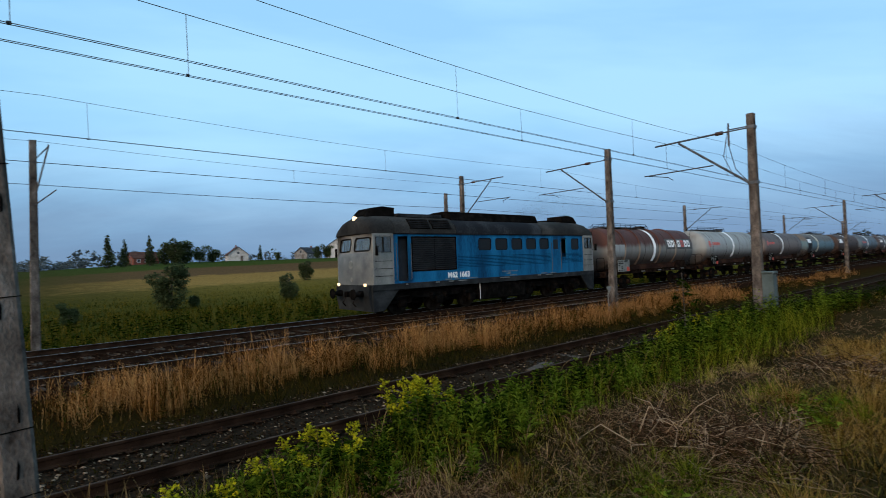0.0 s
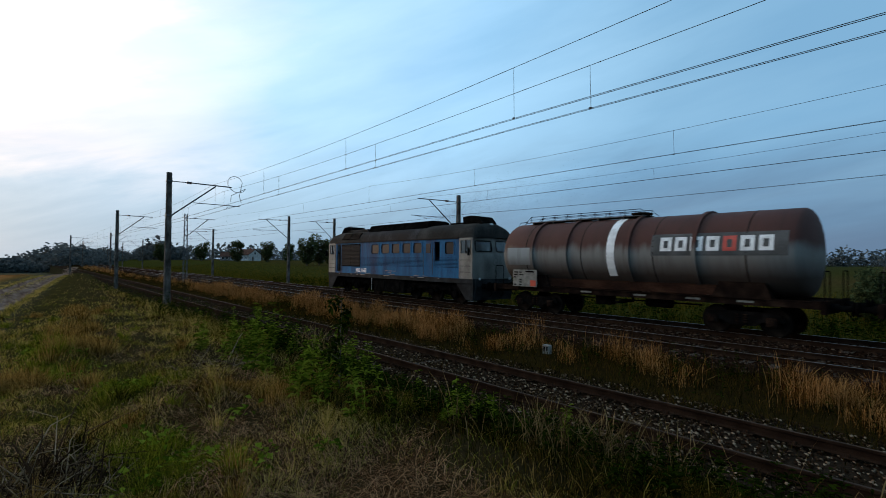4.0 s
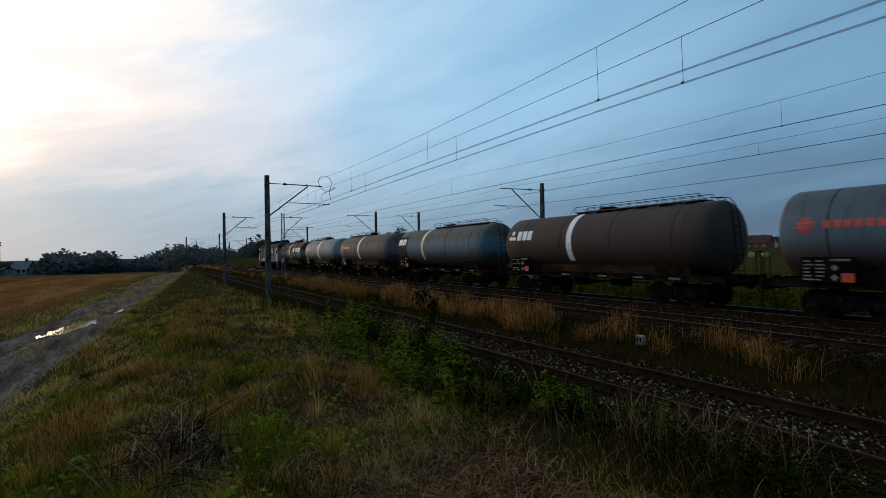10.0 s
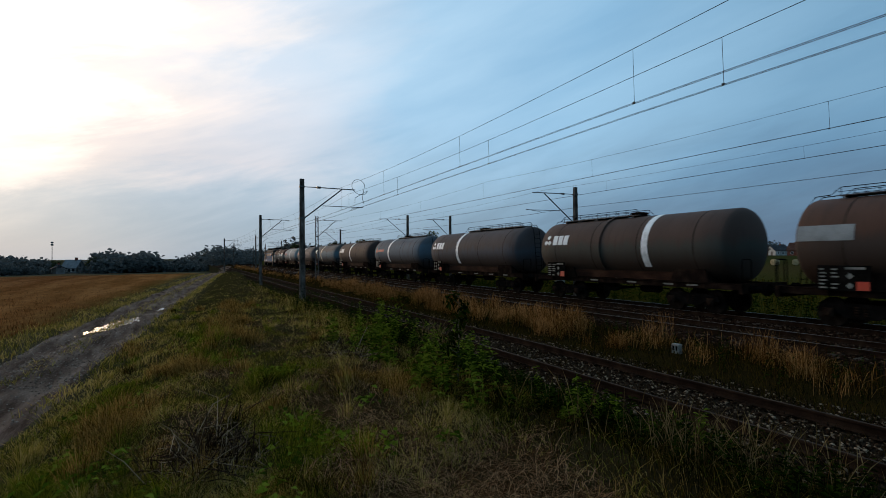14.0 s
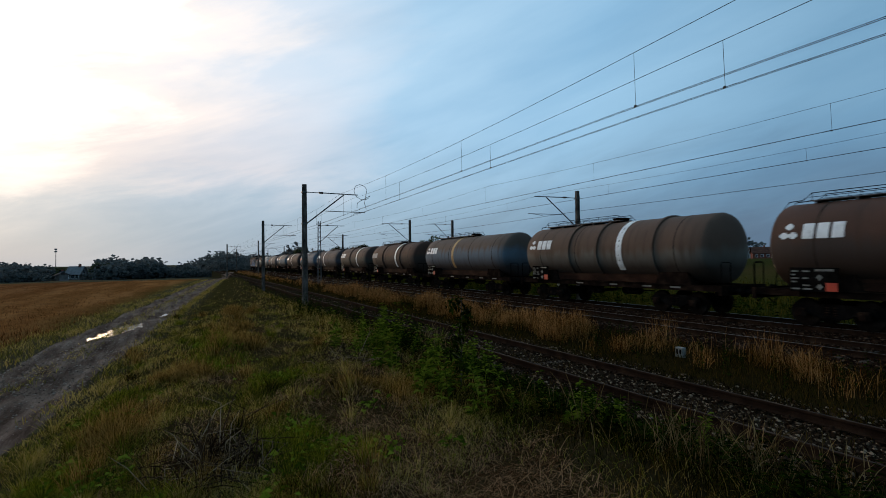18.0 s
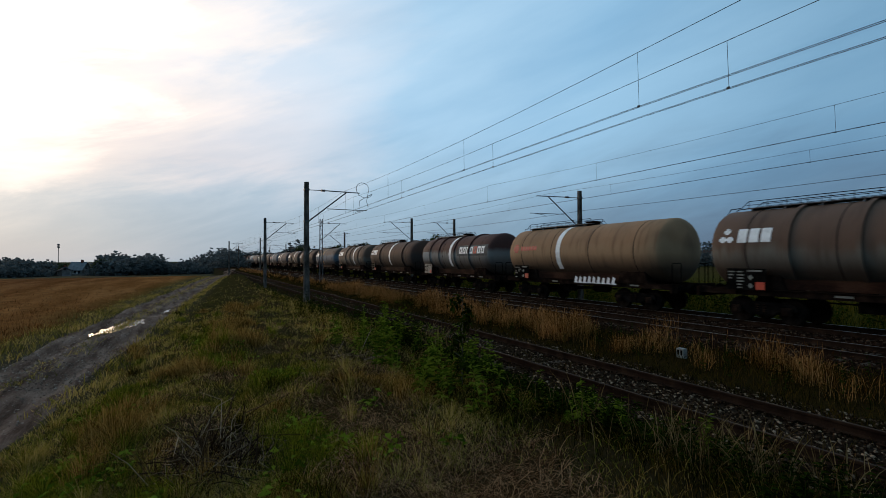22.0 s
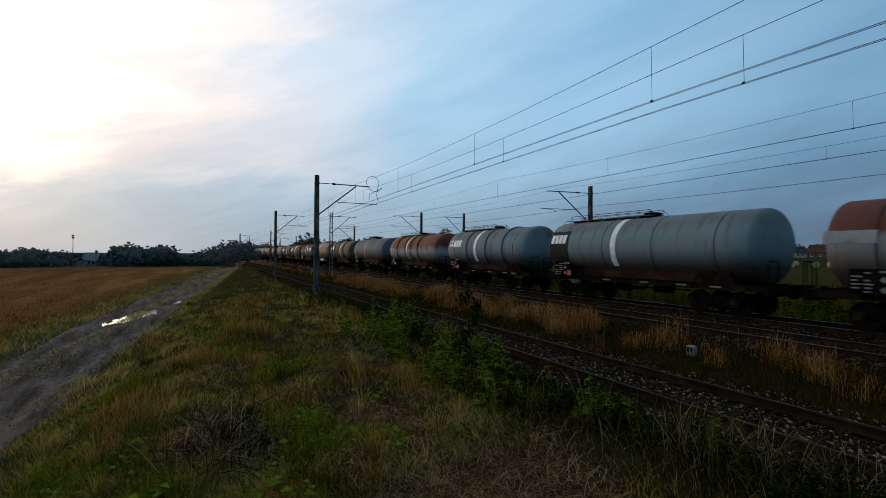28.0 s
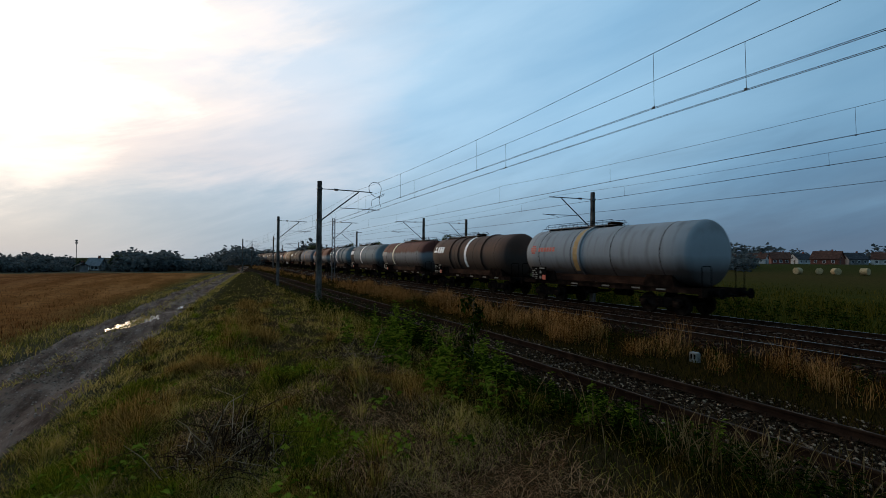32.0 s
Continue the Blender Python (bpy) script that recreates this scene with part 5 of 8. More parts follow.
        grid = [[bm.verts.new((front(y, z), y, z)) for y in ys] for z in zs]
        for r in range(3):
            for c in range(len(ys) - 1):
                mid = abs(ys[c] + ys[c + 1]) / 2
                if r == 1 and 0.15 < mid < 1.27:
                    continue
                bm.faces.new((grid[r][c], grid[r][c + 1], grid[r + 1][c + 1], grid[r + 1][c]))
        bmesh.ops.solidify(bm, geom=list(bm.faces), thickness=0.03)
        part("windscreen_surround", bm, M["cream"], nose, "cream painted windscreen surround")
        for s in (-1, 1):
            bm = bmnew()
            q = [(0.15, 2.70), (0.5, 2.70), (0.85, 2.70), (1.27, 2.70), (1.27, 3.17), (0.85, 3.17), (0.5, 3.17), (0.15, 3.17)]
            vs = [bm.verts.new((front(y, z) - e * 0.02, s * y, z)) for y, z in q]
            ws = [bm.verts.new((front(y, z) - e * 0.034, s * y, z)) for y, z in q]
            for a, b in ((0, 1), (1, 2), (2, 3)):
                bm.faces.new((vs[a], vs[b], vs[7 - b], vs[7 - a]))
                bm.faces.new((ws[a], ws[7 - a], ws[7 - b], ws[b]))
            for i in range(8):
                bm.faces.new((vs[i], ws[i], ws[(i + 1) % 8], vs[(i + 1) % 8]))
            pane = part("windscreen", bm, M["cabglass"], nose, "clear windscreen pane")
            bm = bmnew()
            ring = [(0.17, 2.76), (0.24, 2.69), (0.7, 2.69), (1.18, 2.69), (1.26, 2.76), (1.26, 3.1), (1.18, 3.18), (0.7, 3.18), (0.24, 3.18), (0.17, 3.1), (0.17, 2.76)]
            tube(bm, [(front(y, z) + e * 0.004, s * y, z) for y, z in ring], 0.028, 6)
            part("rubber_seal", bm, M["black"], nose, "black rubber windscreen seal")
            bm = bmnew()
            tube(bm, [(front(0.62, 2.72) + e * 0.04, s * 0.62, 2.72), (front(0.78, 3.1) + e * 0.04, s * 0.78, 3.1)], 0.009, 5)
            part("wiper", bm, M["black"], nose)
        # domed cab roof with lamp housing
        bm = bmnew()
        secs = []
        for x, k in ((6.9, 1.0), (7.4, 0.99), (7.8, 0.93), (8.02, 0.8), (8.14, 0.55), (8.17, 0.05)):
            w = 1.0 if x < 8.0 else (0.985 if x < 8.1 else 0.97)
            secs.append([bm.verts.new((e * x, -1.47 * w * math.cos(math.pi * i / 12), 3.3 + 0.8 * k * math.sin(math.pi * i / 12) ** 0.8)) for i in range(13)])
        for u, v in zip(secs, secs[1:]):
            for i in range(12):
                bm.faces.new((u[i], u[i + 1], v[i + 1], v[i]))
        bm.faces.new([q for q in secs[0]])
        part("cab_roof", bm, M["roofdust"], L, smooth=True)
        bm = bmnew()
        prism(bm, [(e * 6.25, 3.95), (e * 6.25, 4.40), (e * 6.9, 4.44), (e * 7.45, 4.36), (e * 7.75, 4.1), (e * 7.8, 3.9)], "y", -0.55, 0.55)
        part("roof_dome", bm, M["black"], L, "black horn and lamp housing")
        bm = bmnew()
        lathe(bm, [(0, 0.12), (0.12, 0.13), (0.14, 0.09)], "x", 16, (e * 7.85, 0, 3.92)) if e > 0 else lathe(bm, [(0.14, 0.12), (0.02, 0.13), (0.0, 0.09)], "x", 16, (e * 8.05, 0, 3.92))
        part("headlight", bm, M["lamp"] if e < 0 else M["lampoff"], L, "round roof headlight")
        # front skirt and buffer beam
        bm = bmnew()
        for s in (-1, 1):
            prism(bm, [(e * 8.1, 1.42), (e * 6.6, 1.42), (e * 6.75, 1.15), (e * 7.5, 0.32), (e * 8.05, 0.28)], "y", s * 1.45, s * 1.38)
        prism(bm, [(e * 8.05, 1.42), (e * 8.2, 1.42), (e * 8.25, 1.0), (e * 8.1, 0.30), (e * 7.95, 0.30)], "y", -1.38, 1.38)
        part("skirt", bm, M["skirt"], L, "grey end skirt and plough")
        for s in (-1, 1):
            bm = bmnew()
            d = -e
            prof = [(0.0, 0.14), (0.22, 0.13), (0.23, 0.09), (0.46, 0.09), (0.47, 0.23), (0.52, 0.22), (0.53, 0.1)]
            lathe(bm, [(e * p, r) for p, r in prof][::e], "x", 16, (e * 8.2, s * 0.875, 1.05))
            part("buffer", bm, M["black"], L, smooth=True)
            bm = bmnew()
            lathe(bm, [(e * p, r) for p, r in ((0, 0.06), (0.07, 0.065), (0.09, 0.045))][::e], "x", 14, (e * 8.2, s * 1.12, 1.42))
            part("marker_light", bm, M["lamp"] if e < 0 else M["lampoff"], L, "round marker light")
        bm = bmnew()
        box(bm, min(e * 8.2, e * 8.55), max(e * 8.2, e * 8.55), -0.11, 0.11, 0.92, 1.15, 0.02)
        tube(bm, [(e * 8.25, 0.4, 0.95), (e * 8.45, 0.42, 0.65), (e * 8.3, 0.44, 0.5)], 0.03, 6)
        tube(bm, [(e * 8.25, -0.4, 0.95), (e * 8.45, -0.42, 0.65), (e * 8.3, -0.44, 0.5)], 0.03, 6)
        part("coupling", bm, M["black"], L)
        bm = bmnew()
        lathe(bm, [(e * 0.0, 0.17), (e * 0.02, 0.16)][::e], "x", 16, (e * 8.235, 0, 2.18))
        lathe(bm, [(e * 0.0, 0.09), (e * 0.02, 0.085)][::e], "x", 12, (e * 8.225, -0.0, 1.62))
        part("badge", bm, M["plate"], nose, "pale emblem plate")
    # bogies
    mb = [None]
    for c in (-4.3, 4.3):
        for s in (-1, 1):
            bm = bmnew()
            prism(bm, [(c - 2.7, 0.62), (c - 2.7, 0.92), (c - 2.2, 1.02), (c + 2.2, 1.02), (c + 2.7, 0.92), (c + 2.7, 0.62), (c + 2.35, 0.55), (c + 1.9, 0.75), (c + 0.4, 0.7), (c, 0.55), (c - 0.4, 0.7), (c - 1.9, 0.75), (c - 2.35, 0.55)], "y", s * 1.02, s * 1.14)
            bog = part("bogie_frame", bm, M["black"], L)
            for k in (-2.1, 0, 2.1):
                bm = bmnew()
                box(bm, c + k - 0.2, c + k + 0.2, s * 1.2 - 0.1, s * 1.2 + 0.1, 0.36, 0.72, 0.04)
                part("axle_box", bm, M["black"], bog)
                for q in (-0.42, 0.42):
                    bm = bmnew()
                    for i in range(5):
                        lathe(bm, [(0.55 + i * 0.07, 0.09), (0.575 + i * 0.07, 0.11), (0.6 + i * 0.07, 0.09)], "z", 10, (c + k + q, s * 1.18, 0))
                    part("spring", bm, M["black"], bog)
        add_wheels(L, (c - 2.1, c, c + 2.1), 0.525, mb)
    # plain black blocks added to close the view through the dark bogies
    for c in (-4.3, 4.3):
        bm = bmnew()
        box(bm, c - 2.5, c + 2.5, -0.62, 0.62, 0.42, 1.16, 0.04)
        part("traction_motor", bm, M["black"], L, "plain black filler block between the wheels")
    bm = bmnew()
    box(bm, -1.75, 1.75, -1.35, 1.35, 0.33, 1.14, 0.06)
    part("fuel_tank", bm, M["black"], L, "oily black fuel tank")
    for s in (-1, 1):
        for x in (-0.85, 0.85):
            bm = bmnew()
            box(bm, x - 0.4, x + 0.4, s * 1.36 - 0.02, s * 1.36 + 0.02, 0.5, 1.02, 0.01)
            part("battery_door", bm, M["black"], L)
        bm = bmnew()
        tube(bm, [(-1.85, s * 1.46, 0.4), (-1.85, s * 1.46, 1.15)], 0.014, 5)
        part("gauge_pipe", bm, M["white"], L, "thin white sight pipe")
    for s in (-1, 1):
        for x in (-6.48, 4.3):
            for z in (0.55, 0.85, 1.12):
                bm = bmnew()
                box(bm, x - 0.25, x + 0.25, s * 1.46 - 0.06, s * 1.46 + 0.06, z, z + 0.03)
                part("step", bm, M["black"], L)
    # the cab and body stand a little taller than their width suggests
    for o in L.children_recursive:
        if o.type == "MESH" and o.name.split(".")[0] not in ("wheelset", "running_number"):
            for v in o.data.vertices:
                if v.co.z > 1.42:
                    v.co.z = 1.42 + (v.co.z - 1.42) * 1.14
    return L


# colours: plain paint, upper rust, line height, raggedness
PAINTS = {
    "greyrust": tank_paint("grey_tank_rusted_brown_on_top", (0.170, 0.163, 0.148), (0.063, 0.024, 0.018), 2.95, 0.7),
    "pale": tank_paint("pale_grey_tank", (0.252, 0.266, 0.259), (0.207, 0.207, 0.192), 3.6, 0.8),
    "brown": tank_paint("brown_grey_tank", (0.126, 0.107, 0.100), (0.081, 0.067, 0.063), 3.3, 0.9),
    "teal": tank_paint("teal_blue_tank", (0.085, 0.141, 0.167), (0.089, 0.081, 0.074), 3.2, 0.8),
    "darkbrown": tank_paint("dark_brown_tank", (0.038, 0.028, 0.026), (0.050, 0.032, 0.026), 3.0, 0.9),
    "bluegrey": tank_paint("blue_grey_tank", (0.078, 0.111, 0.137), (0.074, 0.085, 0.096), 3.4, 0.8),
    "slate": tank_paint("dark_slate_tank", (0.052, 0.058, 0.070), (0.056, 0.044, 0.043), 2.9, 0.9),
    "olive": tank_paint("brown_olive_tank", (0.046, 0.046, 0.038), (0.063, 0.037, 0.028), 2.9, 0.8),
    "bluebrown": tank_paint("blue_tank_with_brown_top", (0.089, 0.126, 0.155), (0.089, 0.063, 0.048), 3.1, 0.9),
    "tanrib": tank_paint("rusty_tan_ribbed_tank", (0.148, 0.137, 0.111), (0.096, 0.056, 0.037), 2.6, 1.1),
    "rustdark": tank_paint("dark_rusty_brown_tank", (0.043, 0.030, 0.024), (0.068, 0.032, 0.020), 2.9, 0.9),
    "tan": tank_paint("dusty_tan_tank", (0.30, 0.18, 0.095), (0.24, 0.13, 0.065), 3.0, 0.9),
    "whitered": tank_paint("white_tank_rusted_red_on_top", (0.340, 0.333, 0.311), (0.148, 0.041, 0.018), 2.85, 0.9),
    "palegreen": tank_paint("pale_green_grey_tank", (0.145, 0.195, 0.205), (0.126, 0.133, 0.130), 3.5, 0.8),
    "redwhite": tank_paint("grey_tank_with_red_rust", (0.178, 0.185, 0.185), (0.096, 0.026, 0.016), 3.05, 0.5),
    "lightgrey": tank_paint("light_grey_tank", (0.222, 0.240, 0.248), (0.200, 0.211, 0.215), 3.6, 0.8),
}
TANK_R, TANK_Z = 1.46, 2.72
WAGON_WHEEL = [None]


def tank_y(z, proud=0.0):
    d = z - TANK_Z
    return -math.sqrt(max(0.01, (TANK_R + proud) ** 2 - d * d))


def patch(bm, x0, x1, z0, z1, proud=0.006, n=8):
    """A thin plate of paint that follows the shell's curve."""
    rows = []
    for i in range(n + 1):
        z = z0 + (z1 - z0) * i / n
        rows.append([bm.verts.new((x, tank_y(z, p), z)) for p, x in ((proud, x0), (proud, x1), (-0.01, x1), (-0.01, x0))])
    for u, v in zip(rows, rows[1:]):
        for j in range(4):
            bm.faces.new((u[j], u[(j + 1) % 4], v[(j + 1) % 4], v[j]))
    bm.faces.new(rows[0][::-1])
    bm.faces.new(rows[-1])


def build_wagon(length, paint, band, band_at, logo, ribs, label, panel=None, skirt=True, walk_at=0.5, graffiti=False, plates=True):
    """Tank wagon, front towards -x. length: of the tank shell."""
    W = tagged(new("tank_wagon"), label, "tank wagon", "tank wagons of the freight train")
    h = length / 2
    R, Z = TANK_R, TANK_Z
    bm = bmnew()
    prof = [(-h, 0.02), (-h + 0.012, 0.4), (-h + 0.05, 0.8), (-h + 0.11, 1.12), (-h + 0.17, 1.30), (-h + 0.245, 1.41), (-h + 0.34, R)]
    prof = prof + [(-h + 0.34 + (length - 0.68) * i / 10, R) for i in range(1, 10)] + [(-a, r) for a, r in prof[::-1]]
    lathe(bm, prof, "x", 40, (0, 0, Z))
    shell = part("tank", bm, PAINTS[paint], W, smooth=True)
    # stiffening rings and weld seams
    for x in ribs:
        bm = bmnew()
        lathe(bm, [(-0.075, R - 0.01), (-0.07, R + 0.085), (0.07, R + 0.085), (0.075, R - 0.01)], "x", 40, (x * length - h, 0, Z))
        part("stiffening_ring", bm, PAINTS[paint], shell, smooth=True)
    for k in (0.13, 0.37, 0.62, 0.87):
        bm = bmnew()
        lathe(bm, [(-0.03, R - 0.01), (-0.02, R + 0.006), (0.02, R + 0.006), (0.03, R - 0.01)], "x", 40, (k * length - h, 0, Z))
        part("weld_seam", bm, M["seam"], shell, "dark grimy weld seam")
    if band:
        bm = bmnew()
        x = band_at * length - h
        prof = []
        n = 20
        rows = []
        for i in range(n + 1):
            a = math.radians(-38 + 256 * i / n)
            rows.append([bm.verts.new((x + dx, r * -math.cos(a), Z + r * math.sin(a))) for r, dx in ((R + 0.012, -0.17), (R + 0.012, 0.17), (R - 0.01, 0.17), (R - 0.01, -0.17))])
        for u, v in zip(rows, rows[1:]):
            for j in range(4):
                bm.faces.new((u[j], u[(j + 1) % 4], v[(j + 1) % 4], v[j]))
        bm.faces.new(rows[0][::-1])
        bm.faces.new(rows[-1])
        part("marking_band", bm, M[band], shell, {"white": "white painted band", "yellowband": "faded ochre band", "creamband": "faded cream band"}[band])
    if logo == "word":          # seven plain blocks, the fifth red
        bm = bmnew()
        patch(bm, h - 4.85, h - 0.45, 2.62, 3.40, 0.005, 8)
        part("repainted_strip", bm, M["wordgrey"], shell, "dull grey repainted strip")
        for i in range(7):
            bm = bmnew()
            x = h - 4.5 + i * 0.54
            z0 = 2.78
            for dx, dz, w, hh in ((0, 0, 0.13, 0.5), (0.29, 0, 0.13, 0.5), (0.13, 0, 0.16, 0.12), (0.13, 0.38, 0.16, 0.12)):
                patch(bm, x + dx, x + dx + w, z0 + dz, z0 + dz + hh, 0.008, 3)
            part("emblem_block", bm, M["redmark"] if i == 4 else M["white"], shell, "plain painted block")
    elif logo in ("white", "boxed"):
        bm = bmnew()
        x, z = -h + 0.55, 2.92
        if logo == "white":
            # three small lozenges round a centre, then three plain solid blocks
            for cx, cz, w in ((0.30, 0.36, 0.15), (0.16, 0.06, 0.17), (0.44, 0.06, 0.17)):
                for k in range(4):
                    q = w * (1 - abs(k - 1.5) / 2.6)
                    patch(bm, x + cx - q, x + cx + q, z + cz + k * 0.055 - 0.05, z + cz + k * 0.055 + 0.005, 0.008, 1)
            for cx, wa, wb in ((0.90, 0.17, 0.17), (1.33, 0.17, 0.17), (1.76, 0.17, 0.17)):
                for k in range(5):
                    q = wa + (wb - wa) * (k / 4) ** 1.5
                    patch(bm, x + cx - q, x + cx + q, z + k * 0.10, z + k * 0.10 + 0.101, 0.008, 1)
        else:
            for i in range(4):
                patch(bm, x - 0.06 + i * 0.33, x + 0.20 + i * 0.33, z + 0.05, z + 0.52, 0.014, 3)
            b2 = bmnew()
            patch(b2, x - 0.2, x + 1.42, z - 1.1, z + 0.72, 0.006, 10)
            part("emblem_panel", b2, M["panelblack"], shell, "dark painted panel")
        tagged(part("emblem", bm, M["white"], shell), "plain white painted emblem bars", kind="stuff")
    elif logo == "red":
        bm = bmnew()
        x, z = -h + 0.75, 2.75
        for i, (a, b) in enumerate(((0.1, 0.42), (0.0, 0.52), (0.0, 0.52), (0.1, 0.42))):
            patch(bm, x + a, x + b, z + i * 0.13, z + i * 0.13 + 0.1, 0.007, 2)
        for i in range(6):
            patch(bm, x + 0.75 + i * 0.27, x + 0.95 + i * 0.27, z + 0.12, z + 0.36, 0.007, 3)
        tagged(part("emblem", bm, M["redmark"], shell), "plain faded red emblem bars", kind="stuff")
    if panel:
        bm = bmnew()
        patch(bm, -h + panel[0], -h + panel[1], panel[2], panel[3], 0.009, 8)
        part("painted_panel", bm, M["panel"] if panel[4] == "white" else PAINTS["pale"], shell, "pale repainted panel")
    if graffiti:
        bm = bmnew()
        rng = random.Random(5)
        for i in range(9):
            x = h - 5.6 + i * 0.33
            prism(bm, [(x, 1.12), (x + 0.1, 1.42 + rng.uniform(0, 0.08)), (x + 0.26, 1.40), (x + 0.2, 1.2), (x + 0.34, 1.12)], "y", -1.425, -1.418)
        tagged(part("paint_scrawl", bm, M["white"], W), "white spray-painted shapes on the frame", kind="stuff")
    # saddle and underframe
    bm = bmnew()
    for s in (-1, 1):
        box(bm, -h - 0.35, h + 0.35, s * 1.12 - 0.06, s * 1.12 + 0.06, 1.0, 1.24)
        box(bm, -h - 0.35, h + 0.35, s * 1.12 - 0.14, s * 1.12 + 0.14, 1.215, 1.24)
    for e in (-1, 1):
        box(bm, e * (h + 0.4) - 0.07, e * (h + 0.4) + 0.07, -1.38, 1.38, 0.88, 1.26)
        box(bm, e * (h - 0.35) - 0.75, e * (h - 0.35) + 0.75, -1.3, 1.3, 1.02, 1.2)
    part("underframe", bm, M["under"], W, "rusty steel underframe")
    if skirt:
        bm = bmnew()
        for s in (-1, 1):
            prism(bm, [(-h + 2.2, 1.26), (h - 2.2, 1.26), (h - 2.4, 1.62), (-h + 2.4, 1.62)], "y", s * 1.05, s * 0.99)
        part("saddle_plate", bm, M["rustplate"], W, "rust-brown saddle plate")
    for e in (-1, 1):
        bm = bmnew()
        c = e * (h - 1.9)
        prism(bm, [(c - 0.9, 1.24), (c + 0.9, 1.24), (c + 0.7, 1.75), (c - 0.7, 1.75)], "y", -1.15, 1.15)
        part("saddle", bm, M["under"], W)
    # end platform, handrails, buffers, ladder
    for e in (-1, 1):
        bm = bmnew()
        x = e * (h + 0.42)
        for s in (-1, 1):
            bm = bmnew()
            tube(bm, [(x, s * 0.75, 1.25), (x, s * 0.75, 2.1), (x, s * 0.8, 2.15), (x, s * 1.25, 2.15), (x, s * 1.3, 2.1), (x, s * 1.3, 1.25)], 0.02, 6)
            part("end_handrail", bm, M["black"], W)
        for s in (-1, 1):
            bm = bmnew()
            prof = [(0.0, 0.14), (0.2, 0.13), (0.21, 0.09), (0.5, 0.09), (0.51, 0.22), (0.56, 0.21), (0.57, 0.1)]
            lathe(bm, [(e * p, r) for p, r in prof][::e], "x", 14, (e * (h + 0.46), s * 0.875, 1.06))
            part("buffer", bm, M["black"], W, smooth=True)
        bm = bmnew()
        tube(bm, [(e * (h + 0.45), 0, 1.03), (e * (h + 1.0), 0, 0.98)], 0.05, 6)
        tube(bm, [(e * (h + 0.5), 0.35, 0.98), (e * (h + 0.75), 0.38, 0.62), (e * (h + 0.95), 0.36, 0.8)], 0.025, 6)
        part("coupling", bm, M["black"], W)
    wx = walk_at * length - h
    # ladder up the end dish
    lx = 1 if walk_at <= 0.45 else -1
    bm = bmnew()
    for y in (-0.22, 0.2):
        tube(bm, [(lx * (h + 0.30), y, 1.25), (lx * (h + 0.12), y, 3.3), (lx * (h + 0.02), y, 3.95), (lx * (h - 0.25), y, 4.28), (lx * (h - 0.7), y, 4.3)], 0.018, 6)
    for i in range(9):
        z = 1.45 + i * 0.28
        xx = lx * (h + 0.30 - 0.085 * (z - 1.25))
        tube(bm, [(xx, -0.22, z), (xx, 0.2, z)], 0.013, 5)
    part("ladder", bm, M["black"], W)
    # walkway on top with low rail and filling dome
    a, b = (-h + 1.0, wx + 0.6) if walk_at > 0.45 else (wx - 0.6, h - 1.0)
    bm = bmnew()
    box(bm, a, b, -0.42, 0.42, Z + R + 0.05, Z + R + 0.085)
    for x in np.arange(a + 0.2, b, 1.2):
        box(bm, x - 0.03, x + 0.03, -0.4, 0.4, Z + R - 0.08, Z + R + 0.05)
    walkway = part("walkway", bm, M["steel"], W, "steel grating walkway")
    bm = bmnew()
    for s in (-1, 1):
        tube(bm, [(a - 0.25, s * 0.42, Z + R + 0.06), (a + 0.1, s * 0.42, Z + R + 0.33), (b - 0.1, s * 0.42, Z + R + 0.33), (b + 0.3, s * 0.42, Z + R - 0.02)], 0.014, 5)
        tube(bm, [(a, s * 0.42, Z + R + 0.19), (b, s * 0.42, Z + R + 0.19)], 0.009, 5)
        for x in np.arange(a + 0.1, b - 0.09, (b - a - 0.2) / 8):
            tube(bm, [(x, s * 0.42, Z + R + 0.06), (x, s * 0.42, Z + R + 0.33)], 0.011, 5)
    part("walkway_rail", bm, M["black"], walkway)
    bm = bmnew()
    lathe(bm, [(Z + R - 0.15, 0.36), (Z + R + 0.12, 0.36), (Z + R + 0.13, 0.42), (Z + R + 0.18, 0.42), (Z + R + 0.22, 0.25)], "z", 16, (0.3, 0, 0))
    part("filling_dome", bm, M["under"], W)
    # label boards near the front bogie
    if plates:
        x = -h + 0.9
        bm = bmnew()
        box(bm, x, x + 1.45, -1.50, -1.47, 1.20, 1.98, 0.006)
        board = part("label_board", bm, M["plate"] if logo == "word" else M["black"], W, "pale data board" if logo == "word" else "black data board")
        bm = bmnew()
        tube(bm, [(x + 0.2, -1.47, 1.3), (x + 0.2, -1.1, 1.3)], 0.02, 5)
        tube(bm, [(x + 1.25, -1.47, 1.3), (x + 1.25, -1.1, 1.3)], 0.02, 5)
        part("board_bracket", bm, M["under"], board)
        rng = random.Random(int(length * 100))
        bm = bmnew()
        for i in range(6):
            for j in range(2):
                if rng.random() < 0.8:
                    box(bm, x + 0.06 + j * 0.34, x + 0.06 + j * 0.34 + rng.uniform(0.12, 0.3), -1.508, -1.50, 1.26 + i * 0.115, 1.31 + i * 0.115)
        box(bm, x + 0.78, x + 1.3, -1.508, -1.50, 1.86, 1.93)
        tagged(part("data_lettering", bm, M["black"] if logo == "word" else M["plate"], board), "dark lines of unreadable data" if logo == "word" else "pale lines of unreadable data", kind="stuff")
        for dz in (1.36, 1.66):
            bm = bmnew()
            prism(bm, [(x + 0.9, dz - 0.1), (x + 1.0, dz), (x + 0.9, dz + 0.1), (x + 0.8, dz)], "y", -1.511, -1.50)
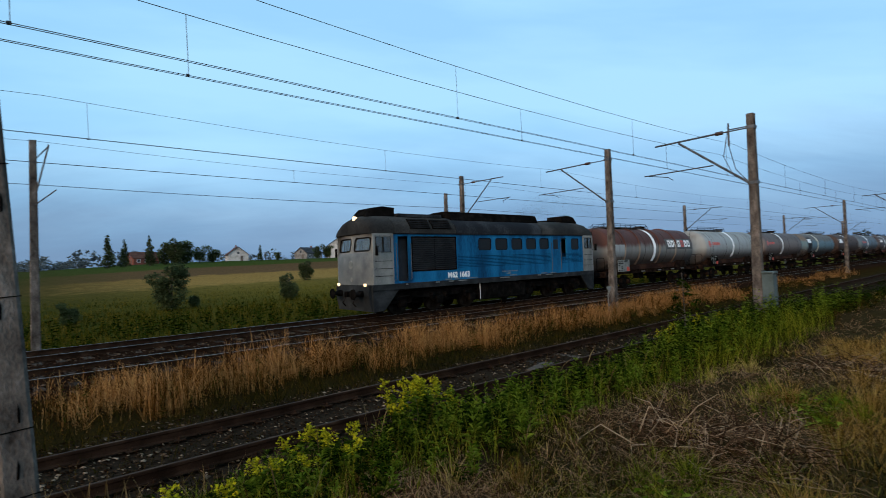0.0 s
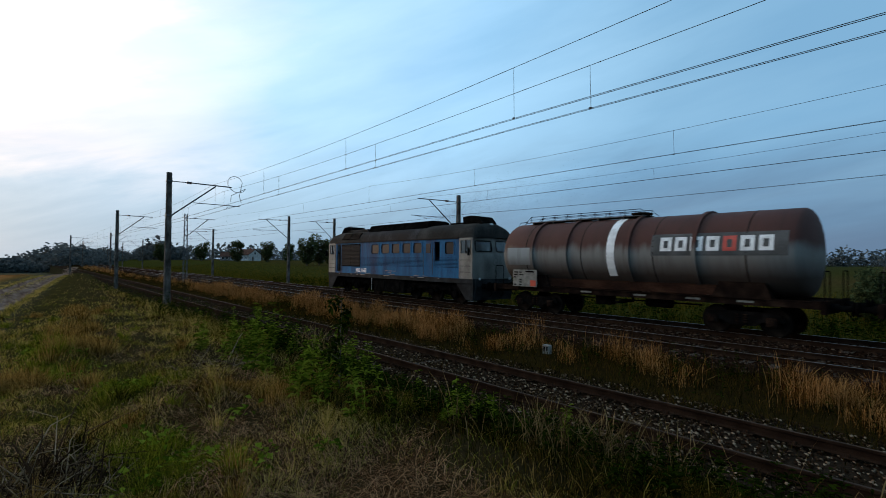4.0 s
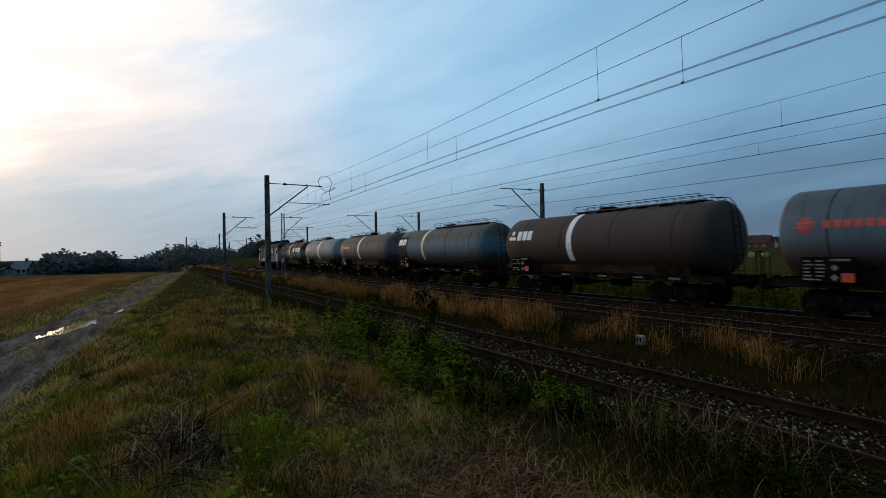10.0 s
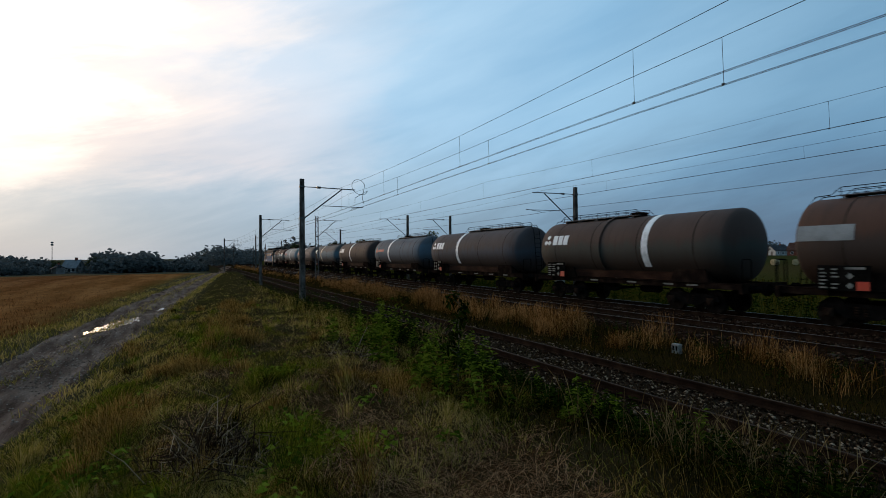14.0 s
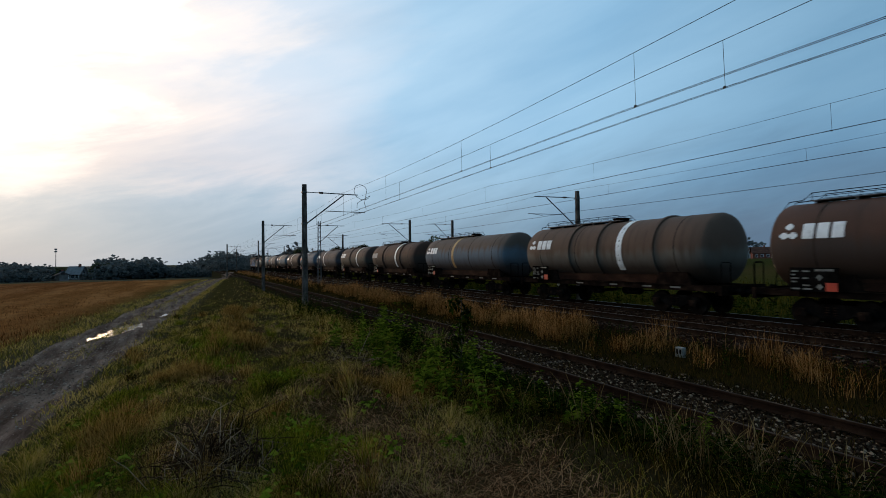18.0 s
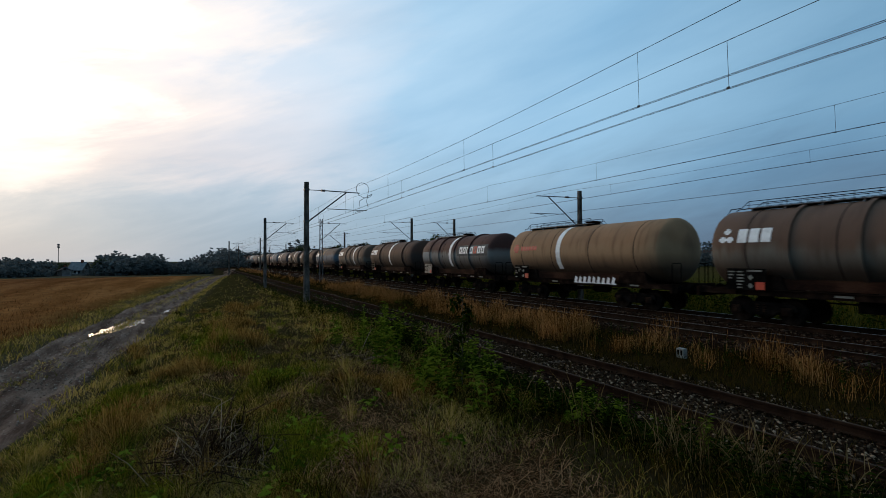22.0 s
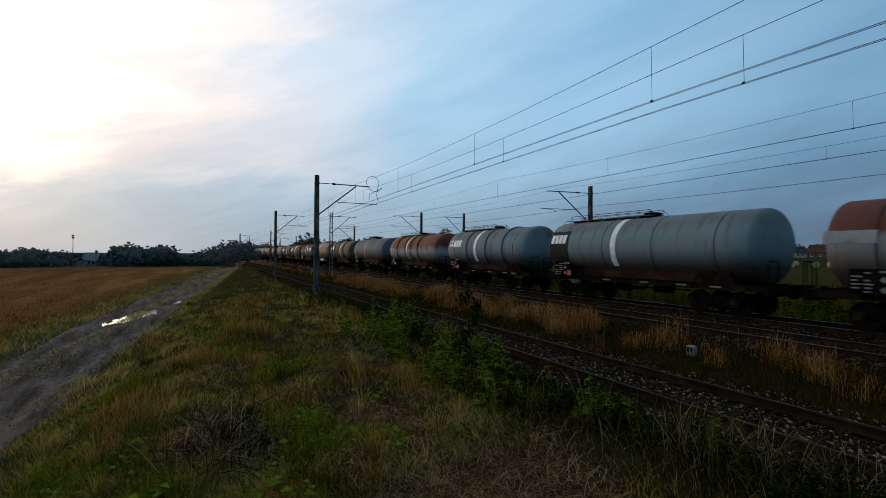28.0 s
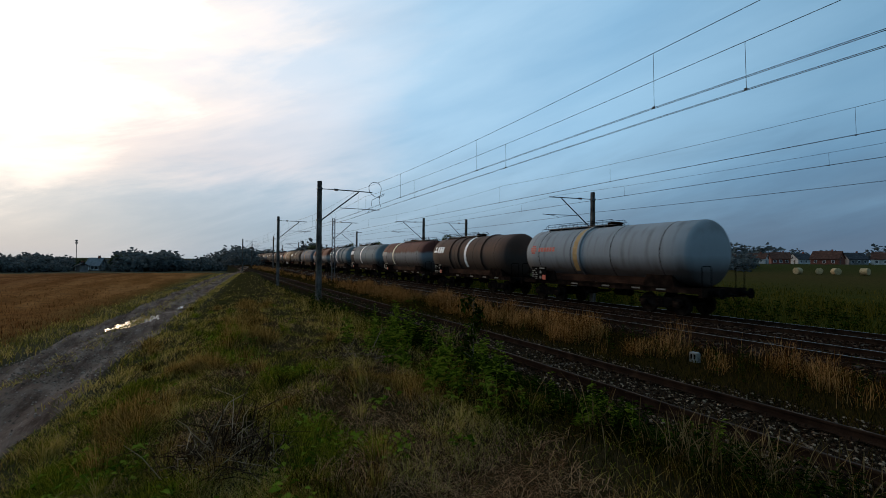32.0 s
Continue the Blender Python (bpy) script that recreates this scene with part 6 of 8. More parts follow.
            part("hazard_diamond", bm, M["plate"], board, "pale hazard diamond")
        bm = bmnew()
        box(bm, x + 1.08, x + 1.40, -1.512, -1.50, 1.23, 1.50)
        part("hazard_plate", bm, M["orange"], board, "orange hazard plate")
        bm = bmnew()
        for q in (-1.8, 0.6, 2.6, h - 2.0):
            box(bm, q, q + 0.5, -1.19, -1.182, 1.08, 1.15)
        tagged(part("frame_lettering", bm, M["plate"], W), "pale stencil bars on the frame", kind="stuff")
    # pipes, brake gear, valve under the tank
    bm = bmnew()
    tube(bm, [(-h + 3.4, -0.5, 0.85), (h - 3.4, -0.5, 0.85)], 0.03, 6)
    lathe(bm, [(-0.5, 0.18), (-0.45, 0.2), (0.45, 0.2), (0.5, 0.18)], "x", 14, (1.2, -0.3, 0.82))
    box(bm, -1.4, -0.7, -0.7, -0.3, 0.6, 1.0)
    tube(bm, [(-0.1, -1.25, 0.78), (-0.1, 0.0, 0.78), (-0.1, 0, 1.3)], 0.06, 8)
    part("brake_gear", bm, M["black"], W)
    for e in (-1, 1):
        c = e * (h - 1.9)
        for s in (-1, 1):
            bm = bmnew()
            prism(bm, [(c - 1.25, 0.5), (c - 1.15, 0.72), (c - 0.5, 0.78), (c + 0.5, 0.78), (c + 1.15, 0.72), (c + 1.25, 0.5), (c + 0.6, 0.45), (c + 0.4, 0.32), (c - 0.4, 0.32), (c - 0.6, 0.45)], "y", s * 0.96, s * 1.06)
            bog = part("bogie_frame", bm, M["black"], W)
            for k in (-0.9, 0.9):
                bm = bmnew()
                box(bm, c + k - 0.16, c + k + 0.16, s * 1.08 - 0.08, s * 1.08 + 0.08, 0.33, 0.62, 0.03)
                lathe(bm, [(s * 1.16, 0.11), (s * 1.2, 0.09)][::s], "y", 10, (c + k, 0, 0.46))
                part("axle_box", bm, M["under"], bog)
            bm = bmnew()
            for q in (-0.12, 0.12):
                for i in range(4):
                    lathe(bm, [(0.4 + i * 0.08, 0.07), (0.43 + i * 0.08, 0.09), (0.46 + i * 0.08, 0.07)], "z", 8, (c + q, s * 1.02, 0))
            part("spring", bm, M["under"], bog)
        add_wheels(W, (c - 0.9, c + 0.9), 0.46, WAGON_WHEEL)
    return W


# paint, band, band place, emblem, rings, label, panel, graffiti
RAKE = [
    ("greyrust", "white", 0.48, "word", (0.16, 0.31, 0.54, 0.74), "grey tank wagon rusted brown on top with white band", (0.5, 2.1, 2.2, 3.0, "pale"), False),
    ("pale", "white", 0.5, "red", (), "pale grey tank wagon with a faded red emblem", None, False),
    ("brown", "white", 0.45, "red", (), "brown-grey tank wagon with a white band", None, False),
    ("teal", "creamband", 0.36, "boxed", (), "dirty teal tank wagon with a cream band", None, False),
    ("darkbrown", "white", 0.42, "white", (), "dark brown tank wagon with white band and emblem", None, False),
    ("bluegrey", "white", 0.36, "red", (), "blue-grey tank wagon with a faded red emblem", None, False),
    ("slate", "white", 0.38, "white", (), "dark slate tank wagon with white band and emblem", None, False),
    ("olive", "white", 0.66, "white", (0.42,), "brown-olive tank wagon with white emblem and band", None, False),
    ("rustdark", "white", 0.6, "", (0.3, 0.7), "dark brown tank wagon with a pale panel", (0.3, 1.9, 2.75, 3.25, "white"), False),
    ("bluebrown", "yellowband", 0.42, "white", (), "blue tank wagon weathered brown with an ochre band", None, False),
    ("tanrib", "white", 0.62, "white", (0.33, 0.5, 0.78), "rusty ribbed tan tank wagon with a white band", None, False),
    ("rustdark", "white", 0.52, "white", (0.28, 0.8), "dark rusty tank wagon with a cream-white band", None, False),
    ("greyrust", "white", 0.48, "word", (0.16, 0.31, 0.54, 0.74), "grey tank wagon rusted brown on top with white band", (0.5, 2.1, 2.2, 3.0, "pale"), False),
    ("tan", "white", 0.42, "red", (), "dusty tan tank wagon with sprayed white scrawls", None, True),
    ("tanrib", "creamband", 0.53, "white", (0.25, 0.42, 0.68), "brown ribbed tank wagon with a cream band", None, False),
    ("bluegrey", "yellowband", 0.4, "", (), "blue-grey tank wagon with an ochre band", None, False),
    ("whitered", "creamband", 0.42, "", (0.2, 0.38, 0.5, 0.65), "white tank wagon rusted red with ribs", (0.3, 1.8, 2.45, 2.85, "white"), False),
    ("palegreen", "white", 0.42, "white", (0.3, 0.55, 0.75), "pale grey ribbed tank wagon with a white band", None, False),
    ("palegreen", "white", 0.43, "boxed", (), "pale green-grey tank wagon with a white band", None, False),
    ("redwhite", "creamband", 0.31, "", (), "grey tank wagon with red rust and pale panel", (0.15, 1.6, 2.75, 3.15, "white"), False),
    ("rustdark", "white", 0.52, "white", (0.3, 0.42, 0.72), "dark rusty ribbed tank wagon with a white band", None, False),
    ("lightgrey", "yellowband", 0.4, "red", (0.43,), "light grey tank wagon with an ochre band", None, False),
]
ENDS = [29.5 - 2.1 + 0.0, 42.1, 56.4, 71.3, 86.2, 101.0, 115.4, 130.2, 143.8, 158.2, 173.0, 187.3, 202.0, 215.8, 229.8, 244.1, 258.8, 273.3, 286.8, 301.3, 315.5, 330.1, 344.3]
def build_smoke():
    """Thin dark exhaust: clouds of tiny soot flakes that trail behind the stack."""
    rng = np.random.default_rng(9)
    s = tagged(new("exhaust_smoke"), "thin dark diesel smoke drifting over the train", "smoke")
    for dx, dz, rx, rz, n in ((3.6, 4.75, 0.35, 0.28, 500), (4.6, 5.15, 0.75, 0.38, 900), (6.2, 5.5, 1.1, 0.45, 1100), (8.4, 5.75, 1.5, 0.5, 900), (11.5, 5.9, 2.0, 0.55, 600)):
        n *= 7
        P = rng.normal(0, 1, (n, 3)) * [rx, 0.35, rz] + [dx, 0.2, dz]
        D = rng.normal(0, 1, (n, 3))
        L = rng.uniform(0.006, 0.015, n)
        V, Fc = leaves(P, D, L, L * 0.5, rng, 0)
        o = raw("puff", V, Fc, M["soot"])
        o.parent = s
        tagged(o, "", kind="stuff")
    return s


TRAIN = []           # (object, place of its middle at the start)


def build_train():
    loco = build_loco()
    TRAIN.append((loco, 19.5))
    TRAIN.append((build_smoke(), 19.5))
    for i, (paint, band, at, logo, ribs, label, panel, graf) in enumerate(RAKE):
        a, b = ENDS[i] + 2.1, ENDS[i + 1]
        w = build_wagon(b - a, paint, band, at, logo, ribs, label, panel, paint not in ("teal",), 0.42 if i in (3, 4, 5, 6, 19) else 0.5, graf)
        TRAIN.append((w, (a + b) / 2))
    for ob, x in TRAIN:
        ob.location = (x, FAR_Y, MAIN_Z)


# ---- grass, weeds, bushes ----
def patchy(x, y, k=1.0, seed=0.0):
    """Smooth patches between 0 and 1."""
    v = np.sin(x * 0.9 * k + seed) * np.sin(y * 1.3 * k + 1.7 * seed + np.sin(x * 0.5 * k)) + 0.6 * np.sin(x * 2.3 * k + y * 1.9 * k + seed * 3) + 0.4 * np.sin(x * 5.1 * k - y * 4.3 * k)
    return 0.5 + 0.25 * v


def blades(name, x, y, h, w, bend, mat, head=0.0, sink=0.03, seed=1, way=None):
    """Grass blades: thin leaves that bow over; head: a seed head towards the tip; way: where each one bows to."""
    rng = np.random.default_rng(seed)
    n = len(x)
    z = land(x, y) - sink
    a = rng.random(n) * 6.283 if way is None else way
    t = rng.random(n) * 6.283
    lx, ly = np.cos(a), np.sin(a)
    sx, sy = np.cos(t), np.sin(t)
    levels = [(0.0, 0.7, 0.0), (0.45, 0.75, 0.22), (0.78, 0.45 + head, 0.62), (1.0, 0.05, 1.0)]
    rows = []
    for s, k, q in levels:
        off = bend * h * q
        cx, cy, cz = x + lx * off, y + ly * off, z + h * s * (1 - 0.25 * np.minimum(bend, 1.6) * q)
        ww = w * k
        rows.append(np.stack([cx - sx * ww, cy - sy * ww, cz], -1))
        rows.append(np.stack([cx + sx * ww, cy + sy * ww, cz], -1))
    P = np.stack(rows, 1).reshape(-1, 3)
    fc = np.array([(0, 1, 3), (0, 3, 2), (2, 3, 5), (2, 5, 4), (4, 5, 7), (4, 7, 6)])
    F = (fc[None] + (np.arange(n) * 8)[:, None, None]).reshape(-1, 3)
    return raw(name, P, F, mat)


def fan(n, scale, lo, hi, rng):
    """Distances that thin out from lo to hi."""
    return np.minimum(lo + rng.exponential(scale, n), hi)


def spread(n, rng, near=2.4, scale=6.5, far=60, az=(-92, 128)):
    """Places round the viewer, dense near and thin far."""
    a = np.radians(rng.uniform(az[0], az[1], n))
    d = fan(n, scale, near, far, rng)
    return -np.sin(a) * d, np.cos(a) * d


def open_view(x):
    """Low growth where the siding lies open, taller to both sides."""
    return 0.58 + 0.62 * (smooth01((-x - 7.5) / 3) * (1 - 0.5 * smooth01((-x - 20) / 10)) + smooth01((x - 6) / 4))


HEAPS = [(-4.75, 0.15, 0.46), (4.7, 1.95, 0.8), (8.5, 1.5, 0.9)]


def heap_gap(x, y):
    """0 where a heap of cut stalks lies, 1 away from it."""
    g = np.ones_like(x)
    for hx, hy, r in HEAPS:
        g = np.minimum(g, smooth01((np.hypot(x - hx, y - hy) - r * 0.55) / (r * 0.5)))
    return g


# mown hay, fresh growth and tawny tufts on the bank: place and reach
HAY = [(-5.9, 1.55, 1.1, 0.5), (-3.8, 1.5, 1.0, 0.5), (-3.1, 2.3, 0.9, 0.45), (-7.4, 2.3, 0.8, 0.4), (-8.6, 0.55, 0.8, 0.35), (-11.3, 1.5, 1.1, 0.45), (-14.5, 1.9, 1.6, 0.5), (-5.4, 0.0, 0.8, 0.3),
       (5.0, 2.1, 1.5, 0.9), (7.0, 2.5, 1.4, 0.7), (9.5, 1.8, 2.2, 0.9), (14.0, 2.7, 2.8, 0.8), (19.0, 3.0, 4.0, 0.8), (1.5, 2.6, 1.2, 0.5)]
LUSH = [(-4.6, 1.0, 0.6, 0.35), (-4.0, -0.55, 0.9, 0.35), (-5.6, -1.1, 0.8, 0.35), (-7.9, 1.1, 0.7, 0.35), (-10.2, 0.5, 1.0, 0.35), (-8.5, -1.0, 1.0, 0.3), (-13.0, 0.4, 1.6, 0.4), (6.3, 1.6, 0.6, 0.4), (3.6, 1.6, 0.7, 0.4)]
TAWNY = [(-9.6, 0.0, 0.7, 0.35), (-6.7, -0.75, 0.7, 0.3), (-12.0, 0.9, 0.9, 0.35), (-6.2, 2.2, 0.9, 0.4), (-16.5, 1.0, 2.0, 0.5), (-21.0, 1.5, 2.5, 0.5), (6.5, 1.0, 1.2, 0.5), (11.0, 2.0, 1.6, 0.5)]


def reach(x, y, spots):
    """1 in the middle of the nearest spot, falling off round it."""
    g = np.zeros_like(x)
    for cx, cy, rx, ry in spots:
        g = np.maximum(g, np.exp(-((x - cx) / rx) ** 2 - ((y - cy) / ry) ** 2))
    return g


def straws(name, x, y, length, width, rise, lift, mat, seed):
    """Cut stalks that lie on the ground, each a thin folded strip."""
    rng = np.random.default_rng(seed)
    n = len(x)
    a = rng.random(n) * 6.283
    D = np.stack([np.cos(a), np.sin(a)], -1) * length[:, None]
    S = np.stack([-np.sin(a), np.cos(a)], -1) * width[:, None]
    z0 = land(x, y) + lift * rng.random(n)
    ex, ey = x + D[:, 0], y + D[:, 1]
    z1 = land(ex, ey) + lift * rng.random(n) + rise * length
    b, e = np.stack([x, y, z0], -1), np.stack([ex, ey, z1], -1)
    m = (b + e) / 2
    m[:, 2] += 0.08 * length + 0.01
    off = np.concatenate([S, np.zeros((n, 1))], 1)
    V = np.stack([b - off, b + off, m + off, m - off, e], 1).reshape(-1, 3)
    i = np.arange(n)[:, None] * 5
    F = np.concatenate([i + np.array([[0, 1, 2]]), i + np.array([[0, 2, 3]]), i + np.array([[3, 2, 4]])])
    return raw(name, V, F, mat)


def tussocks(name, cx, cy, size, tall, per, mat, seed, label, bow=(0.15, 1.1), wide=1.0):
    """Tufts whose blades bow outwards from the middle."""
    rng = np.random.default_rng(seed)
    k = np.repeat(np.arange(len(cx)), per)
    r, a = np.abs(rng.normal(0, 0.55, len(k))), rng.random(len(k)) * 6.283
    x, y = cx[k] + np.cos(a) * r * size[k], cy[k] + np.sin(a) * r * size[k]
    d = np.hypot(x, y)
    h = tall[k] * rng.uniform(0.45, 1.1, len(k)) * (1.1 - 0.35 * np.minimum(r, 1.5))
    w = (0.0011 + 0.00022 * d) * rng.uniform(0.6, 1.5, len(k)) * wide
    o = blades(name, x, y, h, w, rng.uniform(bow[0], bow[1], len(k)) * (0.5 + r), mat, 0, 0.02, seed, a + rng.normal(0, 0.5, len(k)))
    return tagged(o, label, "grass", kind="stuff")


def build_bank(rng):
    """Rough grass on the bank beside the road: short turf, hay left by the mower, lush and tawny tufts."""
    x, y = spread(330000, rng, 2.2, 8.0, 75, (54, 124))
    x2, y2 = spread(200000, rng, 2.4, 8.0, 70, (-92, 54))
    x, y = np.concatenate([x, x2]), np.concatenate([y, y2])
    thin = patchy(x, y, 2.6, 3.3) + 0.32
    ok = (y > road_y(x) + 1.05 + 0.35 * patchy(x, y, 1.7, 1.0)) & (y < 5.6) & (heap_gap(x, y) > rng.random(len(x)) * 0.9) & (thin > rng.random(len(x)))
    x, y = x[ok], y[ok]
    d = np.hypot(x, y)
    n = len(x)
    hay = reach(x, y, HAY) + 0.55 * patchy(x, y, 1.3, 4.2) - 0.12 + rng.normal(0, 0.13, n)
    lush = reach(x, y, LUSH) + 0.5 * patchy(x, y, 1.9, 7.7) - 0.08 + rng.normal(0, 0.13, n)
    tawny = reach(x, y, TAWNY) + 0.5 * patchy(x, y, 1.1, 2.9) - 0.08 + rng.normal(0, 0.13, n)
    kind = np.argmax(np.stack([np.full(n, 0.44) + rng.normal(0, 0.1, n), hay, lush, tawny]), 0)
    keep = (kind != 1) | (rng.random(n) < 0.16)
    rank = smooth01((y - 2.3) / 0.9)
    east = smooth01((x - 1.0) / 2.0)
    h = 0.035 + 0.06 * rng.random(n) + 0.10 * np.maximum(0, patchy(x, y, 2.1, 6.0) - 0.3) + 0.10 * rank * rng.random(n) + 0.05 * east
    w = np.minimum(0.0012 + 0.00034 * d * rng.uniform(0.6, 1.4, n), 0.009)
    # dim: near-black blades towards siding and east, corner shade put into the colour
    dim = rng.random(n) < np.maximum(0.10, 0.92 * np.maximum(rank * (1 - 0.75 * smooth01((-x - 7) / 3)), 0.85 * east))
    for nm, pick, k, bow, mat, lab in (("verge_grass", (kind == 0) & ~dim, 1.0, (0.3, 1.4), "verge", "patchy olive and yellowed grass on the bank"), ("rank_grass", (kind == 0) & dim, 1.15, (0.2, 1.2), "tuft", "darkened grass on the bank, shade in its colour"),
                                       ("withered_grass", (kind == 1) & keep, 0.7, (0.8, 2.4), "withered", "withered brown grass patches on the bank"), ("fresh_grass", kind == 2, 1.2, (0.2, 1.2), "lush", "fresh green grass on the bank"),
                                       ("tawny_grass", kind == 3, 1.45, (0.2, 1.1), "tawny", "tawny seeding grass on the bank")):
        o = blades(nm, x[pick], y[pick], h[pick] * k, w[pick], rng.uniform(bow[0], bow[1], pick.sum()), M[mat], 0, 0.02, 2)
        tagged(o, lab, "grass", kind="stuff")
    # hay left lying by the mower
    x, y = spread(190000, rng, 2.4, 6.5, 45, (-90, 122))
    q = reach(x, y, HAY) + 0.45 * patchy(x, y, 1.3, 4.2) - 0.12
    ok = (y > road_y(x) + 1.5) & (y < 4.0) & (q > 0.17 + 0.30 * rng.random(len(x)))
    x, y = x[ok], y[ok]
    n = len(x)
    o = straws("mown_hay", x, y, rng.uniform(0.06, 0.30, n), rng.uniform(0.0010, 0.0026, n) * (0.7 + 0.10 * np.hypot(x, y)), rng.uniform(-0.05, 0.45, n) ** 2, 0.07, M["hayfloor"], 3)
    tagged(o, "withered mown grass lying on the bank", "dry grass", kind="stuff")
    # tufts standing out of the turf
    r2 = np.random.default_rng(31)

    def scatter(count, spots, az=(60, 116), lo=3.3, hi=24, ymax=3.6):
        a, dd = np.radians(r2.uniform(az[0], az[1], count)), lo + (hi - lo) * r2.random(count) ** 1.6
        tx, ty = -np.sin(a) * dd, np.cos(a) * dd
        if spots:
            pick = r2.integers(0, len(spots), count)
            S = np.array(spots)[pick]
            half = r2.random(count) < 0.6
            tx, ty = np.where(half, S[:, 0] + r2.normal(0, 0.6, count) * S[:, 2], tx), np.where(half, S[:, 1] + r2.normal(0, 0.6, count) * S[:, 3], ty)
        ok = (ty > road_y(tx) + 1.35) & (ty < ymax) & (np.hypot(tx, ty) > 2.8)
        return tx[ok], ty[ok]
    for nm, mat, count, spots, per, size, tall, bow, lab in (
            ("tawny_tussocks", "tawny", 90, TAWNY, 170, (0.14, 0.34), (0.22, 0.42), (0.1, 0.8), "tawny dry tussocks on the bank"),
            ("lush_tussocks", "lush", 110, LUSH, 130, (0.10, 0.28), (0.14, 0.30), (0.2, 1.2), "bright green grass tussocks on the bank"),
            ("olive_tussocks", "verge", 230, [], 100, (0.10, 0.30), (0.14, 0.30), (0.2, 1.2), "olive grass tussocks on the bank"),
            ("dark_tussocks", "tuft", 34, [], 150, (0.12, 0.34), (0.14, 0.30), (0.2, 1.2), "dark green tussocks on the bank")):
        tx, ty = scatter(count, spots)
        ex, ey = scatter(count // 2, spots, (-88, 20), 3.6, 20, 3.0)
        tx, ty = np.concatenate([tx, ex]), np.concatenate([ty, ey])
        tussocks(nm, tx, ty, r2.uniform(*size, len(tx)), r2.uniform(*tall, len(tx)), per, M[mat], 40 + len(nm), lab, bow)
    # low broad leaves pressed into the turf
    tx, ty = scatter(70, LUSH)
    k = np.repeat(np.arange(len(tx)), 26)
    P = np.stack([tx[k] + r2.normal(0, 0.11, len(k)), ty[k] + r2.normal(0, 0.11, len(k))], -1)
    P = np.concatenate([P, (land(P[:, 0], P[:, 1]) + r2.uniform(0.02, 0.12, len(k)))[:, None]], 1)
    a = r2.random(len(k)) * 6.283
    L = r2.uniform(0.05, 0.11, len(k))
    V, F = leaves(P, np.stack([np.cos(a), np.sin(a), r2.uniform(0.0, 0.9, len(k))], -1), L, L * 0.3, r2, 0.3)
    tagged(raw("broad_leaves", V, F, M["leafbright"]), "low broad green leaves among the grass", "weeds", kind="stuff")
    # pale seeding clumps on the siding's side of the bank
    cx = np.array([-9.6, -10.3, -8.8, -11.2, -9.2, -7.6, -12.5, -2.9, -2.6, -3.3, -2.2, -3.0, 1.5, 1.0, 2.2, 2.0, 3.4, 0.4, -0.6])
    cy = np.array([4.4, 4.8, 4.3, 4.9, 4.9, 3.9, 5.0, 3.6, 4.1, 4.2, 4.4, 4.7, 4.9, 5.2, 5.3, 4.6, 5.0, 4.6, 4.4])
    k = np.repeat(np.arange(len(cx)), 90)
    x, y = cx[k] + r2.normal(0, 0.17, len(k)), cy[k] + r2.normal(0, 0.15, len(k))
    o = blades("pale_seed_heads", x, y, np.where(cx[k] < -5, 0.75, 0.55) * r2.uniform(0.5, 1.15, len(k)), r2.uniform(0.0012, 0.0026, len(k)), r2.uniform(0.1, 0.7, len(k)), M["dry"], 1.5, 0.03, 51)
    tagged(o, "pale pinkish seeding grass beside the siding", "tall grass", kind="stuff")


